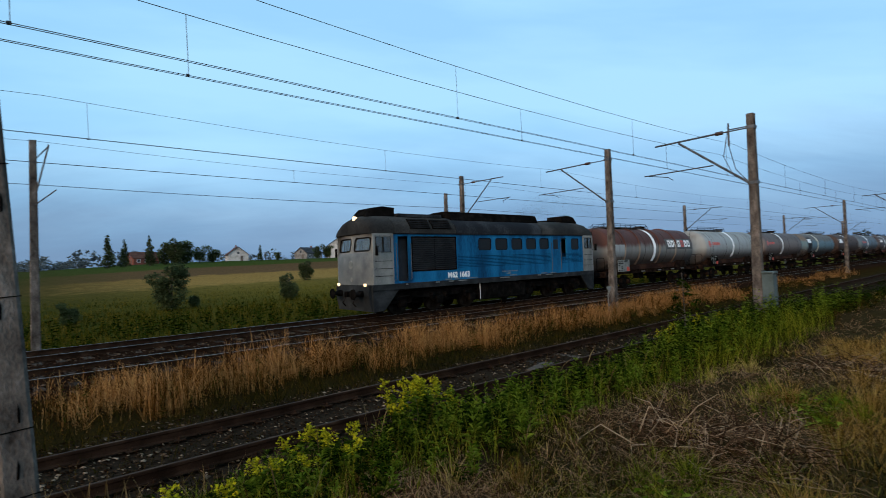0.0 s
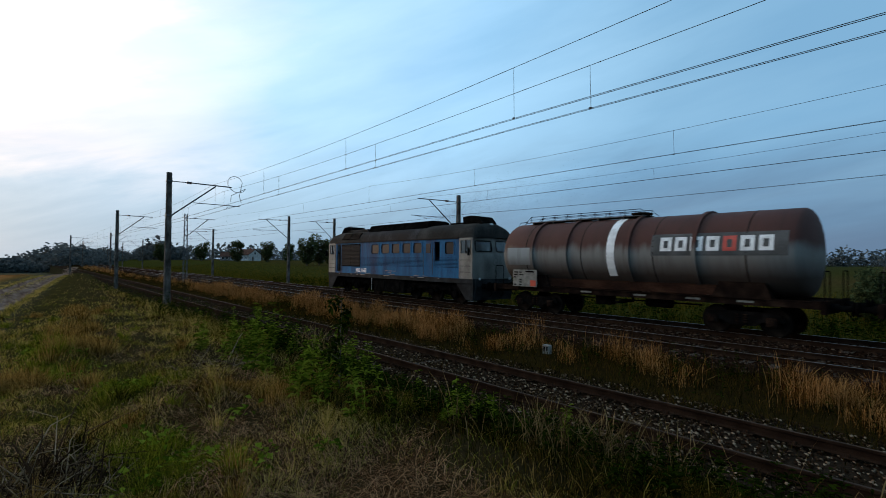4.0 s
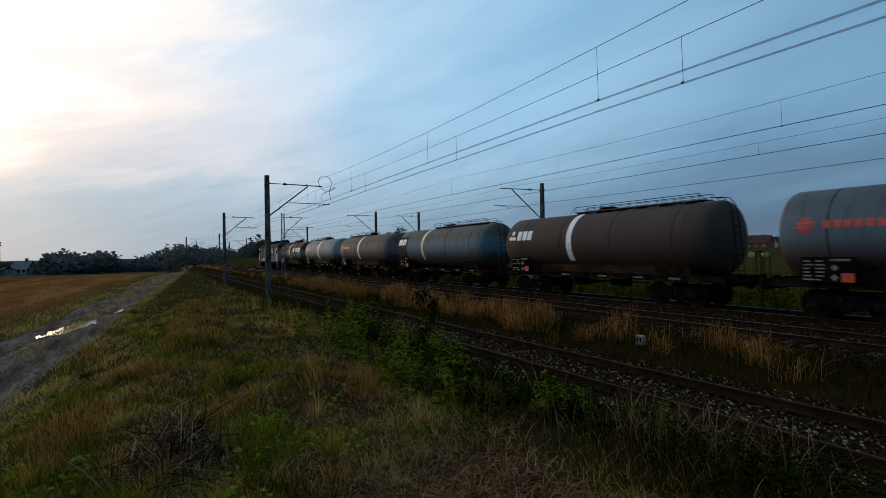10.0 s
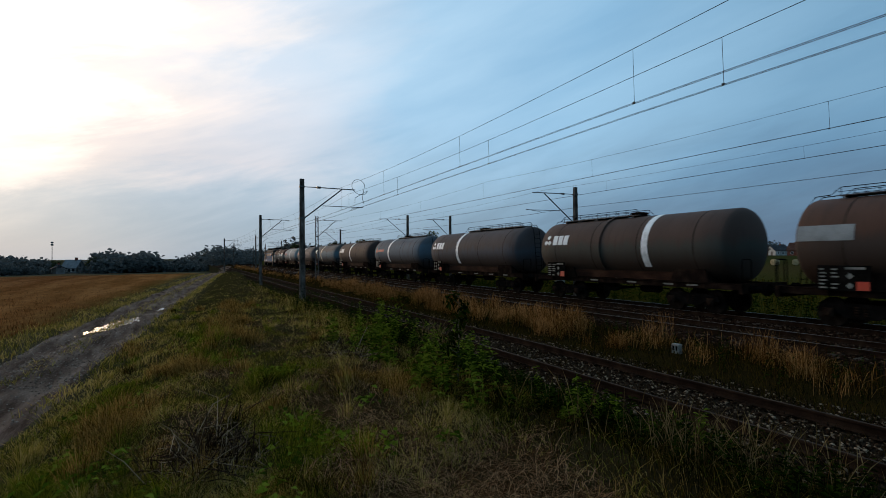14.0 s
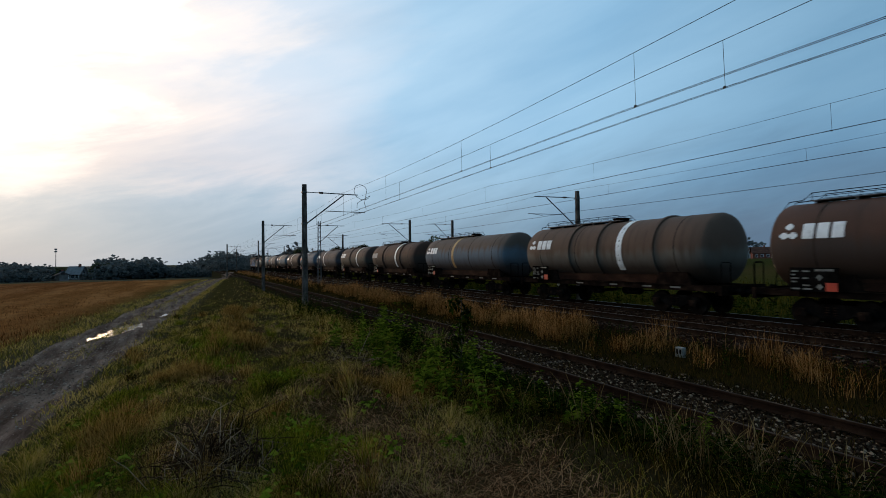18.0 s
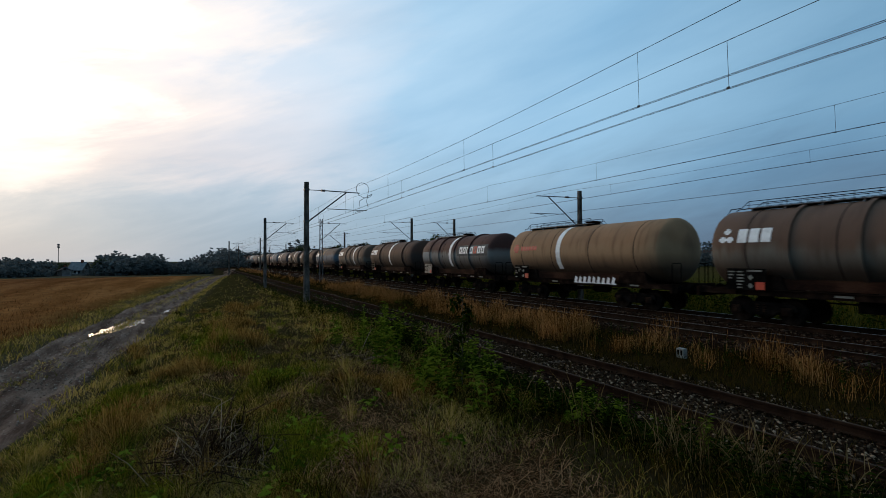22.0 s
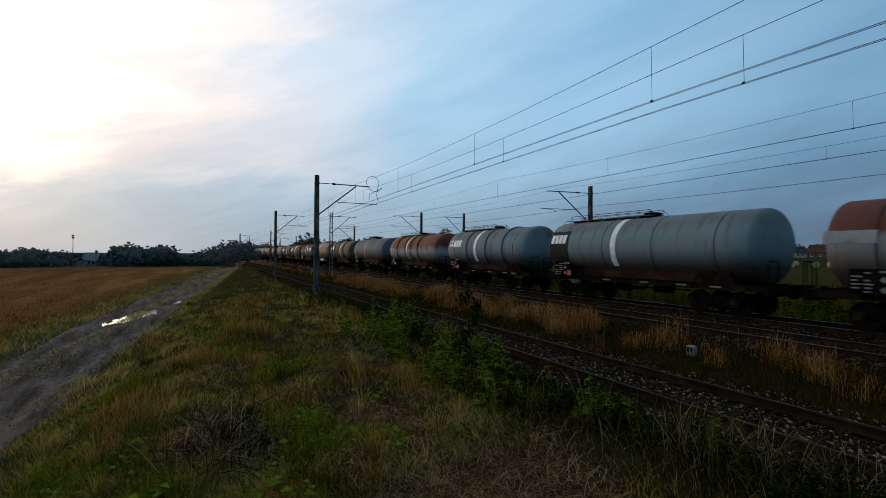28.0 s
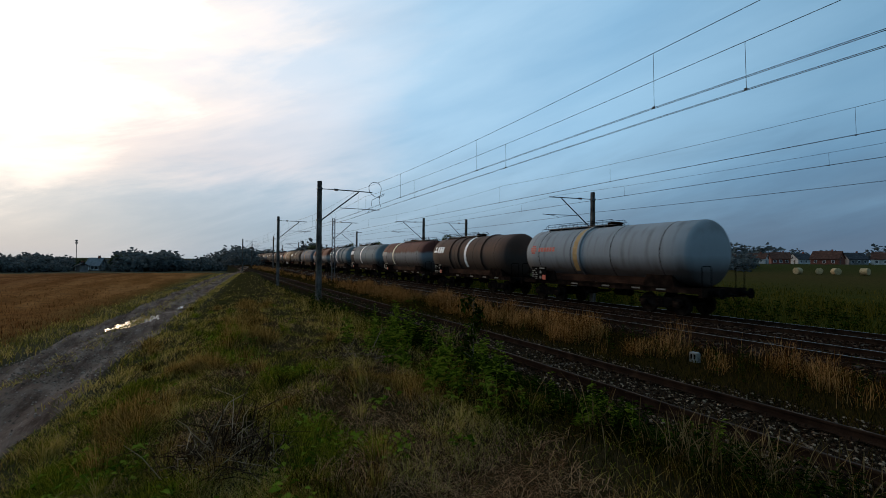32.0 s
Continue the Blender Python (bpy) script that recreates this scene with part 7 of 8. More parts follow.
def build_grass():
    rng = np.random.default_rng(11)
    build_bank(rng)
    # the same grass trodden short round the viewer and along the road behind
    n = 70000
    x, y = rng.uniform(-10, 14, n), rng.uniform(-2.9, 3.4, n)
    d, az = np.hypot(x, y), np.degrees(np.arctan2(-x, y))
    ok = ((d < 2.9) | (az < -90) | (az > 126)) & (y > road_y(x) + 1.3)
    x, y = x[ok], y[ok]
    q = patchy(x, y, 1.3, 4.2) + rng.normal(0, 0.1, len(x))
    for nm, s, mat, lab in (("trodden_grass", q <= 0.58, M["meadow"], "short trodden grass beside the dirt road"), ("trodden_hay", q > 0.58, M["withered"], "short withered grass beside the dirt road")):
        o = blades(nm, x[s], y[s], rng.uniform(0.04, 0.16, s.sum()), rng.uniform(0.002, 0.005, s.sum()), rng.uniform(0.3, 1.6, s.sum()), mat, 0, 0.02, 14)
        tagged(o, lab, "grass", kind="stuff")
    # dark green undergrowth beside the siding
    n = 85000
    x, y = spread(n, rng, 3.4, 11, 80)
    y = 3.3 + 3.2 * rng.random(n) ** 0.8 + 0 * y
    p = patchy(x, y, 0.7, 2.6)
    ok = rng.random(n) < 0.35 + p
    x, y, p = x[ok], y[ok], p[ok]
    h = (0.16 + 0.34 * p * rng.uniform(0.5, 1.2, len(x))) * np.clip((6.6 - y) / 1.6, 0.35, 1) * open_view(x)
    pale = rng.random(len(x)) < 0.03 + 0.62 * smooth01((-x - 6.5) / 4) * (0.35 + patchy(x, y, 1.1, 9.0))
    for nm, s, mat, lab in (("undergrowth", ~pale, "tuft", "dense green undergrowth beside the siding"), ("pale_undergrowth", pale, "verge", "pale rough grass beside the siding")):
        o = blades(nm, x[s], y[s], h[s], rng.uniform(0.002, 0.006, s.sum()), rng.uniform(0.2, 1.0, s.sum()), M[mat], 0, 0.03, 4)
        tagged(o, lab, "grass", kind="stuff")
    # tall stems with pale seed heads near the viewer
    n = 500
    x, y = spread(n, rng, 3.0, 8, 40)
    y = 2.8 + 2.6 * rng.random(n)
    o = blades("seeding_grass", x, y, rng.uniform(0.35, 0.72, n) * np.where(y > 4.2, 0.7, 1.0), rng.uniform(0.0011, 0.0024, n), rng.uniform(0.1, 0.6, n), M["dry"], 1.6, 0.03, 5)
    tagged(o, "tall pale seeding grass stems", "grass", kind="stuff")
    # weeds growing in the siding
    n = 22000
    x = rng.uniform(-60, 34, n)
    y = rng.normal(0, 1, n) * 0.35 + rng.choice([6.6, 7.9, 9.3], n, p=[0.4, 0.25, 0.35])
    ok = patchy(x, y, 1.2, 0.4) > 0.42
    x, y = x[ok], y[ok]
    o = blades("track_weeds", x, y, rng.uniform(0.06, 0.26, len(x)), rng.uniform(0.003, 0.006, len(x)), rng.uniform(0.3, 1.0, len(x)), M["tuft"], 0, 0.02, 6)
    tagged(o, "low weeds growing through the siding gravel", "weeds", kind="stuff")
    # golden grass between siding and main line, in clumps
    n, c = 150000, 1700
    cx = np.concatenate([rng.uniform(-45, 30, int(c * 0.72)), rng.uniform(-150, 60, c - int(c * 0.72))])
    cy = 10.0 + 2.6 * rng.beta(1.6, 1.4, c)
    ch = rng.uniform(0.4, 1.05, c) * (0.5 + 0.7 * patchy(cx, cy, 0.9, 3.0))
    k = rng.integers(0, c, n)
    keep = (np.maximum(patchy(cx, cy, 0.7, 5.0), 0.38 + 0.06 * smooth01(cx / 3))[k] > rng.uniform(0.38, 0.62, n)) & ~((np.abs(cx[k] + 9.0) < 0.8) & (cy[k] < 11.4))
    k = k[keep]
    n = len(k)
    x, y = cx[k] + rng.normal(0, 0.16, n), cy[k] + rng.normal(0, 0.12, n)
    h = ch[k] * rng.uniform(0.6, 1.1, n)
    o = blades("golden_grass", x, y, h, rng.uniform(0.0014, 0.0036, n), 0.05 + 0.95 * rng.random(n) ** 2, M["straw"], 0.75, 0.03, 7)
    tagged(o, "ripe golden grass between the tracks", "tall grass", kind="stuff")
    n = 62000
    x, y = rng.uniform(-110, 45, n), 9.3 + 3.7 * rng.random(n)
    x[: n // 2] = rng.uniform(-35, 25, n // 2)
    p = patchy(x, y, 0.6, 1.4)
    o = blades("green_understorey", x, y, 0.14 + 0.38 * p * rng.random(n), rng.uniform(0.003, 0.007, n), rng.uniform(0.2, 0.9, n), M["tuft"], 0, 0.03, 8)
    tagged(o, "green grass under the golden stems", "grass", kind="stuff")
    # rough meadow behind the main line
    n = 90000
    x = np.concatenate([rng.uniform(-70, 60, n // 2), rng.uniform(-170, 90, n - n // 2)])
    y = 22.0 + 46 * rng.beta(1, 2.4, n)
    p = patchy(x, y, 0.3, 2.2)
    h = (0.25 + 0.7 * p * rng.uniform(0.5, 1.1, n)) * (1 - 0.45 * smooth01((y - 30) / 15))
    pick = p + rng.normal(0, 0.12, n) > 0.55
    for nm, s, mat, lab in (("meadow_grass", ~pick, M["meadow"], "tall green meadow grass behind the line"), ("meadow_stems", pick, M["meadow"], "yellowing meadow stems behind the line")):
        o = blades(nm, x[s], y[s], h[s], rng.uniform(0.006, 0.016, s.sum()) * (0.8 + y[s] / 60), rng.uniform(0.1, 0.6, s.sum()), mat, 0, 0.03, 9)
        tagged(o, lab, "tall grass", kind="stuff")
    # stubble of the mown field
    n = 60000
    a = np.radians(rng.uniform(82, 128, n))
    d = fan(n, 14, 8, 70, rng)
    x, y = -np.sin(a) * d, np.cos(a) * d
    rc = road_y(x)
    row = np.round((y - rc) / 0.22) * 0.22 + rng.normal(0, 0.035, n)
    y = rc + row
    ok = y < rc - 2.0
    o = blades("stubble", x[ok], y[ok], rng.uniform(0.06, 0.17, ok.sum()), rng.uniform(0.004, 0.01, ok.sum()), rng.uniform(0.0, 0.5, ok.sum()), M["stubble"], 0, 0.01, 10)
    tagged(o, "short golden stubble of the mown field", "stubble", kind="stuff")
    n = 16000
    x = -9 - 75 * rng.random(n) ** 1.5
    lane = rng.choice([-1.25, 0.0, 1.25], n, p=[0.25, 0.4, 0.35])
    y = road_y(x) + lane + rng.normal(0, 0.16, n)
    ok = patchy(x, y * 3, 1.4, 8.0) + 0.4 * smooth01((-x - 14) / 12) > 0.45 + 0.15 * rng.random(n)
    o = blades("road_grass", x[ok], y[ok], rng.uniform(0.04, 0.14, ok.sum()) + 0.06, rng.uniform(0.004, 0.011, ok.sum()), rng.uniform(0.3, 1.2, ok.sum()), M["verge"], 0, 0.0, 13)
    tagged(o, "sparse grass on the crown and edges of the dirt road", "grass", kind="stuff")
    n = 6000
    a = np.radians(rng.uniform(80, 126, n))
    d = fan(n, 12, 7, 60, rng)
    x = -np.sin(a) * d
    y = road_y(x) - 1.75 + rng.normal(0, 0.33, n)
    o = blades("roadside_grass", x, y, rng.uniform(0.06, 0.2, n), rng.uniform(0.004, 0.008, n), rng.uniform(0.2, 0.9, n), M["verge"], 0, 0.02, 12)
    tagged(o, "grass strip between road and stubble", "grass", kind="stuff")


def leaves(P, D, length, width, rng, droop=0.35):
    """Pointed leaves: base points P, directions D. Returns verts, faces."""
    n = len(P)
    D = D / np.linalg.norm(D, axis=1, keepdims=True)
    S = np.cross(D, np.array([0, 0, 1.0]) + 0.2 * rng.normal(0, 1, (n, 3)))
    S /= np.linalg.norm(S, axis=1, keepdims=True) + 1e-9
    L, Wd = length[:, None], width[:, None]
    mid = P + D * L * 0.5
    tip = P + D * L - np.array([0, 0, 1.0]) * L * droop
    V = np.stack([P, mid + S * Wd, tip, mid - S * Wd], 1).reshape(-1, 3)
    i = np.arange(n)[:, None] * 4
    F = np.concatenate([i + np.array([[0, 1, 2]]), i + np.array([[0, 2, 3]])])
    return V, F


def weed_field(name, x, y, h, mat, seed, label, per=26, leaf=(0.05, 0.12), up=(0.1, 0.9), slim=(0.10, 0.2)):
    """Leafy upright weeds: a stem with narrow leaves all the way up."""
    rng = np.random.default_rng(seed)
    n = len(x)
    z = land(x, y) - 0.02
    k = np.repeat(np.arange(n), per)
    m = len(k)
    s = rng.uniform(0.12, 1.0, m)
    a = rng.random(m) * 6.283
    lean = rng.normal(0, 0.10, (n, 2))
    P = np.stack([x[k] + lean[k, 0] * h[k] * s, y[k] + lean[k, 1] * h[k] * s, z[k] + h[k] * s], -1)
    D = np.stack([np.cos(a), np.sin(a), rng.uniform(*up, m)], -1)
    L = rng.uniform(*leaf, m) * (1.25 - 0.7 * s) * (0.6 + 0.6 * h[k])
    V, F = leaves(P, D, L, L * rng.uniform(*slim, m), rng)
    # stems
    q = 0.006
    b = np.stack([x, y, z], -1)
    t = np.stack([x + lean[:, 0] * h, y + lean[:, 1] * h, z + h], -1)
    sv = np.stack([b + [q, 0, 0], b + [-q * 0.5, q, 0], b + [-q * 0.5, -q, 0], t], 1).reshape(-1, 3)
    i = np.arange(n)[:, None] * 4 + len(V)
    sf = np.concatenate([i + np.array([[0, 1, 3]]), i + np.array([[1, 2, 3]]), i + np.array([[2, 0, 3]])])
    o = raw(name, np.concatenate([V, sv]), np.concatenate([F, sf]), mat)
    return tagged(o, label, "weeds", kind="stuff")


def goldenrod(x, y, h, seed):
    """A clump of goldenrod: leafy stems with feathery yellow plumes."""
    rng = np.random.default_rng(seed)
    g = tagged(new("goldenrod"), "goldenrod clump with feathery yellow plumes", "wild flower", "goldenrod beside the siding")
    g.location = (x, y, float(land(x, y)))
    n = int(rng.integers(3, 6))
    SV, SF, LV, LF, FV, FF = [], [], [], [], [], []
    ns = nl = nf = 0
    for i in range(n):
        bx, by = rng.normal(0, 0.10, 2)
        hh = h * rng.uniform(0.7, 1.05)
        tx, ty = bx + rng.normal(0, 0.12), by + rng.normal(0, 0.12)
        q = 0.006
        SV += [(bx + q, by, -0.05), (bx - q, by + q, -0.05), (bx - q, by - q, -0.05), (tx, ty, hh)]
        SF += [(ns, ns + 1, ns + 3), (ns + 1, ns + 2, ns + 3), (ns + 2, ns, ns + 3)]
        ns += 4
        m = 44
        s = rng.uniform(0.1, 0.85, m)
        a = rng.random(m) * 6.283
        P = np.stack([bx + (tx - bx) * s, by + (ty - by) * s, hh * s], -1)
        D = np.stack([np.cos(a), np.sin(a), rng.uniform(0.2, 0.8, m)], -1)
        L = rng.uniform(0.07, 0.13, m)
        V, F = leaves(P, D, L, L * 0.12, rng, 0.45)
        LV.append(V)
        LF.append(F + nl)
        nl += len(V)
        # plume: side sprays set with tiny florets
        for j in range(9):
            sj = 0.78 + 0.24 * j / 9
            aj = rng.random() * 6.283
            r = 0.10 * (1.06 - sj) / 0.28 + 0.02
            base = np.array([bx + (tx - bx) * sj, by + (ty - by) * sj, hh * sj])
            m = 15
            u = rng.random(m)
            P = base + np.stack([np.cos(aj) * r * u, np.sin(aj) * r * u, 0.10 * u - 0.06 * u * u], -1) + rng.normal(0, 0.008, (m, 3))
            D = rng.normal(0, 1, (m, 3)) + [0, 0, 0.8]
            L = rng.uniform(0.014, 0.03, m)
            V, F = leaves(P, D, L, L * 0.45, rng, 0)
            FV.append(V)
            FF.append(F + nf)
            nf += len(V)
    for nm, V, F, mat, lab in (("stem", np.array(SV), np.array(SF), M["leafbright"], ""), ("foliage", np.concatenate(LV), np.concatenate(LF), M["leafbright"], ""),
                               ("plume", np.concatenate(FV), np.concatenate(FF), M["flower"], "yellow flower plumes")):
        o = raw(nm, V, F, mat)
        o.parent = g
        tagged(o, lab, kind="stuff" if nm != "stem" else "")
    return g


def sapling(x, y, h, seed, label):
    rng = np.random.default_rng(seed)
    g = tagged(new("sapling"), label, "sapling")
    g.location = (x, y, float(land(x, y)))
    bm = bmnew()
    tips = []
    tube(bm, [(0, 0, -0.1), (0.02, 0.01, h * 0.5), (0.0, 0.03, h)], 0.014, 5, 0.004)
    for i in range(12):
        s = 0.2 + 0.75 * i / 12
        a = rng.random() * 6.283
        r = 0.32 * h * (1.1 - s) * rng.uniform(0.6, 1.1)
        p, q = Vector((0.01, 0.01, h * s)), Vector((math.cos(a) * r, math.sin(a) * r, h * s + 0.45 * r))
        tube(bm, [p, p.lerp(q, 0.5) + Vector((0, 0, 0.02)), q], 0.006, 4, 0.002)
        tips.append((p, q))
    part("stem", bm, M["bark"], g)
    P, D = [], []
    for p, q in tips:
        for j in range(26):
            P.append(p.lerp(q, rng.uniform(0.25, 1.05)) + Vector(rng.normal(0, 0.03, 3)))
            D.append(rng.normal(0, 1, 3) + [0, 0, -0.1])
    L = rng.uniform(0.05, 0.10, len(P))
    V, F = leaves(np.array([tuple(p) for p in P]), np.array(D), L, L * 0.28, rng)
    o = raw("foliage", V, F, M["leaf"])
    o.parent = g


def brush_heap(x, y, size, n, seed, label, up=1.0):
    """Cut stalks thrown on a heap: a low tangle with stalks that stick out of it."""
    rng = random.Random(seed)
    bm = bmnew()
    for i in range(n):
        a, r = rng.uniform(0, 6.283), size * rng.random() ** 0.7
        px, py = x + r * math.cos(a), y + r * math.sin(a)
        z = float(land(px, py)) + rng.uniform(0.0, 0.18) * (1 - r / size)
        b, L = rng.choice((0.4, 2.3, 4.4)) + rng.gauss(0, 0.6), rng.uniform(0.15, 0.5)
        rise = (rng.uniform(0.4, 1.3) if rng.random() < 0.4 else rng.uniform(-0.05, 0.28)) * up
        run = L / math.sqrt(1 + rise * rise)
        m = Vector((px + math.cos(b) * run * 0.5, py + math.sin(b) * run * 0.5, z + rise * run * 0.6))
        e = Vector((px + math.cos(b + 0.3) * run, py + math.sin(b + 0.3) * run, z + rise * run * rng.uniform(0.8, 1)))
        if i % 14 == 0:          # a few long bowed stalks
            m, e = m + (m - Vector((px, py, z))) * 0.6 + Vector((0, 0, 0.1)), e + (e - Vector((px, py, z))) * 0.8
        m = m + Vector((rng.gauss(0, 0.03), rng.gauss(0, 0.03), 0.02))
        tube(bm, [(px, py, z), m, e], rng.uniform(0.0024, 0.0062) * (1.5 if i % 14 == 0 else 1), 4, 0.0015)
    o = part("brush_heap", bm, M["stalk"])
    tagged(o, label, "dry brush", kind="stuff")


def crown_mesh(name, lobes, n, leaf, mat, seed):
    """Many small leaf clumps in uneven lobes, thinner inside, ragged outside."""
    rng = np.random.default_rng(seed)
    P = []
    tot = sum(l[3] * l[4] for l in lobes)
    for cx, cy, cz, rh, rv in lobes:
        m = int(n * rh * rv / tot)
        u = rng.normal(0, 1, (m, 3))
        u /= np.linalg.norm(u, axis=1, keepdims=True)
        r = rng.uniform(0.35, 1.0, (m, 1)) ** 0.45 * rng.uniform(0.82, 1.14, (m, 1))
        P.append(np.array([cx, cy, cz]) + u * r * [rh, rh, rv])
    P = np.concatenate(P)
    D = rng.normal(0, 1, P.shape)
    L = leaf * rng.uniform(0.5, 1.4, len(P))
    V, F = leaves(P, D, L, L * rng.uniform(0.25, 0.5, len(P)), rng, 0.2)
    return raw(name, V, F, mat)


def tree(x, y, h, kind, seed, label, base=None):
    """Tree or bush with a tapered trunk, limbs and a ragged crown."""
    rng = random.Random(seed)
    t = tagged(new("bush" if kind == "bush" else "tree"), label, "bush" if kind == "bush" else "tree")
    t.location = (x, y, float(land(x, y)) - 0.05 if base is None else base)
    bm = bmnew()
    lobes = []
    if kind == "conifer":
        tube(bm, [(0, 0, -0.3), (0, 0, h * 0.95)], h * 0.022, 7, 0.02)
        for i in range(9):
            s = 0.12 + 0.86 * i / 8
            lobes.append((rng.uniform(-0.03, 0.03) * h, rng.uniform(-0.03, 0.03) * h, h * s, h * 0.21 * (1.06 - s) + 0.12, h * 0.085))
        n, leaf = 1500, h * 0.055
    else:
        th = 0.12 if kind == "bush" else 0.2
        tube(bm, [(0, 0, -0.3), (rng.uniform(-0.02, 0.02) * h, 0, h * th), (rng.uniform(-0.05, 0.05) * h, rng.uniform(-0.05, 0.05) * h, h * 0.8)], h * 0.028, 7, h * 0.006)
        k = 9 if kind == "bush" else 12
        for i in range(k):
            a, s = rng.uniform(0, 6.283), rng.uniform(0.10 if kind == "bush" else 0.14, 0.88)
            r = h * (0.30 if kind == "bush" else 0.27) * math.sin(math.pi * min(1, 0.25 + 0.75 * (1.05 - s))) * rng.uniform(0.5, 1.1)
            q = (r * math.cos(a), r * math.sin(a), h * s)
            tube(bm, [(0, 0, h * (s - 0.15) * 0.8), (q[0] * 0.5, q[1] * 0.5, h * (s - 0.05)), q], h * 0.009, 5, h * 0.003)
            lobes.append((*q, h * rng.uniform(0.12, 0.19), h * rng.uniform(0.10, 0.16)))
        lobes.append((0, 0, h * (0.36 if kind == "bush" else 0.42), h * (0.34 if kind == "bush" else 0.28), h * 0.36))
        n, leaf = (6000, h * 0.045) if kind == "bush" else (3000, h * 0.06)
    part("trunk", bm, M["bark"], t)
    o = crown_mesh("crown", lobes, n, leaf, M["crown"], seed)
    o.parent = t
    return t


def build_green():
    build_grass()
    rng = np.random.default_rng(21)
    n = 3600
    x, y = spread(n, rng, 3.6, 12, 70)
    y = 3.5 + 2.7 * rng.random(n)
    ok = patchy(x, y, 0.9, 0.9) > 0.36 + 0.22 * smooth01((-x - 8) / 4)
    x, y = x[ok], y[ok]
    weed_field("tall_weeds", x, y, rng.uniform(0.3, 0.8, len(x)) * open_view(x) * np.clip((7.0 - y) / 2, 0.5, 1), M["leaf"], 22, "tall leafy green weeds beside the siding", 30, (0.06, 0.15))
    n = 2300
    x = 1.4 + 20 * rng.random(n) ** 1.3
    y = 3.25 - 0.4 * np.exp(-((x - 3.0) / 2.0) ** 2) + 0.5 * smooth01((x - 9) / 6) + 2.0 * rng.random(n)
    tall = patchy(x, y, 1.6, 5.5)
    ok = tall + 0.05 > rng.random(n)
    x, y, tall = x[ok], y[ok], tall[ok]
    hh = (0.35 + 0.75 * tall) * rng.uniform(0.55, 1.15, len(x)) * open_view(x) * 0.85
    pick = rng.random(len(x)) < 0.68
    weed_field("bright_weeds", x[pick], y[pick], hh[pick], M["leafbright"], 23, "fresh green weeds beside the siding", 36, (0.07, 0.18), (0.4, 1.8), (0.05, 0.11))
    weed_field("dull_weeds", x[~pick], y[~pick], hh[~pick], M["leaf"], 28, "dull green weeds beside the siding", 32, (0.07, 0.16), (0.2, 1.3), (0.08, 0.16))
    n = 7000
    x = 1.0 + 13 * rng.random(n) ** 1.3
    y = 2.9 + 2.3 * rng.random(n)
    o = blades("upright_grass", x, y, rng.uniform(0.3, 0.8, n) * open_view(x), rng.uniform(0.002, 0.005, n), rng.uniform(0.05, 0.5, n), M["lush"], 0, 0.03, 29)
    tagged(o, "tall fresh upright grass among the weeds", "grass", kind="stuff")
    n = 420
    x, y = -3.0 - 7.5 * rng.random(n), 2.5 + 2.3 * rng.random(n)
    ok = patchy(x, y, 1.9, 2.0) > 0.58
    x, y = x[ok], y[ok]
    weed_field("fresh_weeds", x, y, rng.uniform(0.3, 0.85, len(x)) * (0.6 + 0.5 * smooth01((-x - 4) / 3)), M["leafbright"], 27, "fresh green leafy weeds on the bank", 36, (0.08, 0.17))
    n = 500
    x, y = rng.uniform(-40, 25, n), 10 + 3 * rng.random(n)
    weed_field("trackside_weeds", x, y, rng.uniform(0.3, 0.7, n), M["leaf"], 24, "leafy weeds among the golden grass")
    n = 1200
    x, y = rng.uniform(-60, 50, n), 22.3 + 9 * rng.random(n) ** 1.5
    weed_field("meadow_weeds", x, y, rng.uniform(0.5, 1.2, n), M["leaf"], 25, "tall leafy weeds behind the main line", 22, (0.12, 0.25))
    spots = [(1.9, 3.85, 0.55), (2.1, 4.0, 0.52), (1.7, 3.95, 0.48), (2.7, 3.8, 0.66), (2.95, 3.9, 0.62), (3.15, 3.75, 0.66), (3.35, 4.0, 0.55), (0.9, 3.6, 0.42),
             (9.3, 4.6, 0.9), (9.9, 4.9, 0.85), (10.6, 4.5, 0.85), (12.5, 4.8, 0.9)]
    for i, (gx, gy, gh) in enumerate(spots):
        goldenrod(gx, gy, gh, 40 + i)
    sapling(10.0, 4.5, 1.75, 3, "slim leafy sapling beside the siding")
    sapling(-5.9, 3.15, 1.35, 4, "slim leafy sapling on the bank")
    brush_heap(*HEAPS[0], 300, 1, "heap of dry cut stalks on the bank", 1.7)
    brush_heap(-8.6, 2.3, 0.7, 220, 4, "dry cut stalks among the grass")
    brush_heap(*HEAPS[1], 420, 2, "heap of dry brush and twigs on the bank")
    brush_heap(*HEAPS[2], 220, 3, "dry brush lying on the bank")


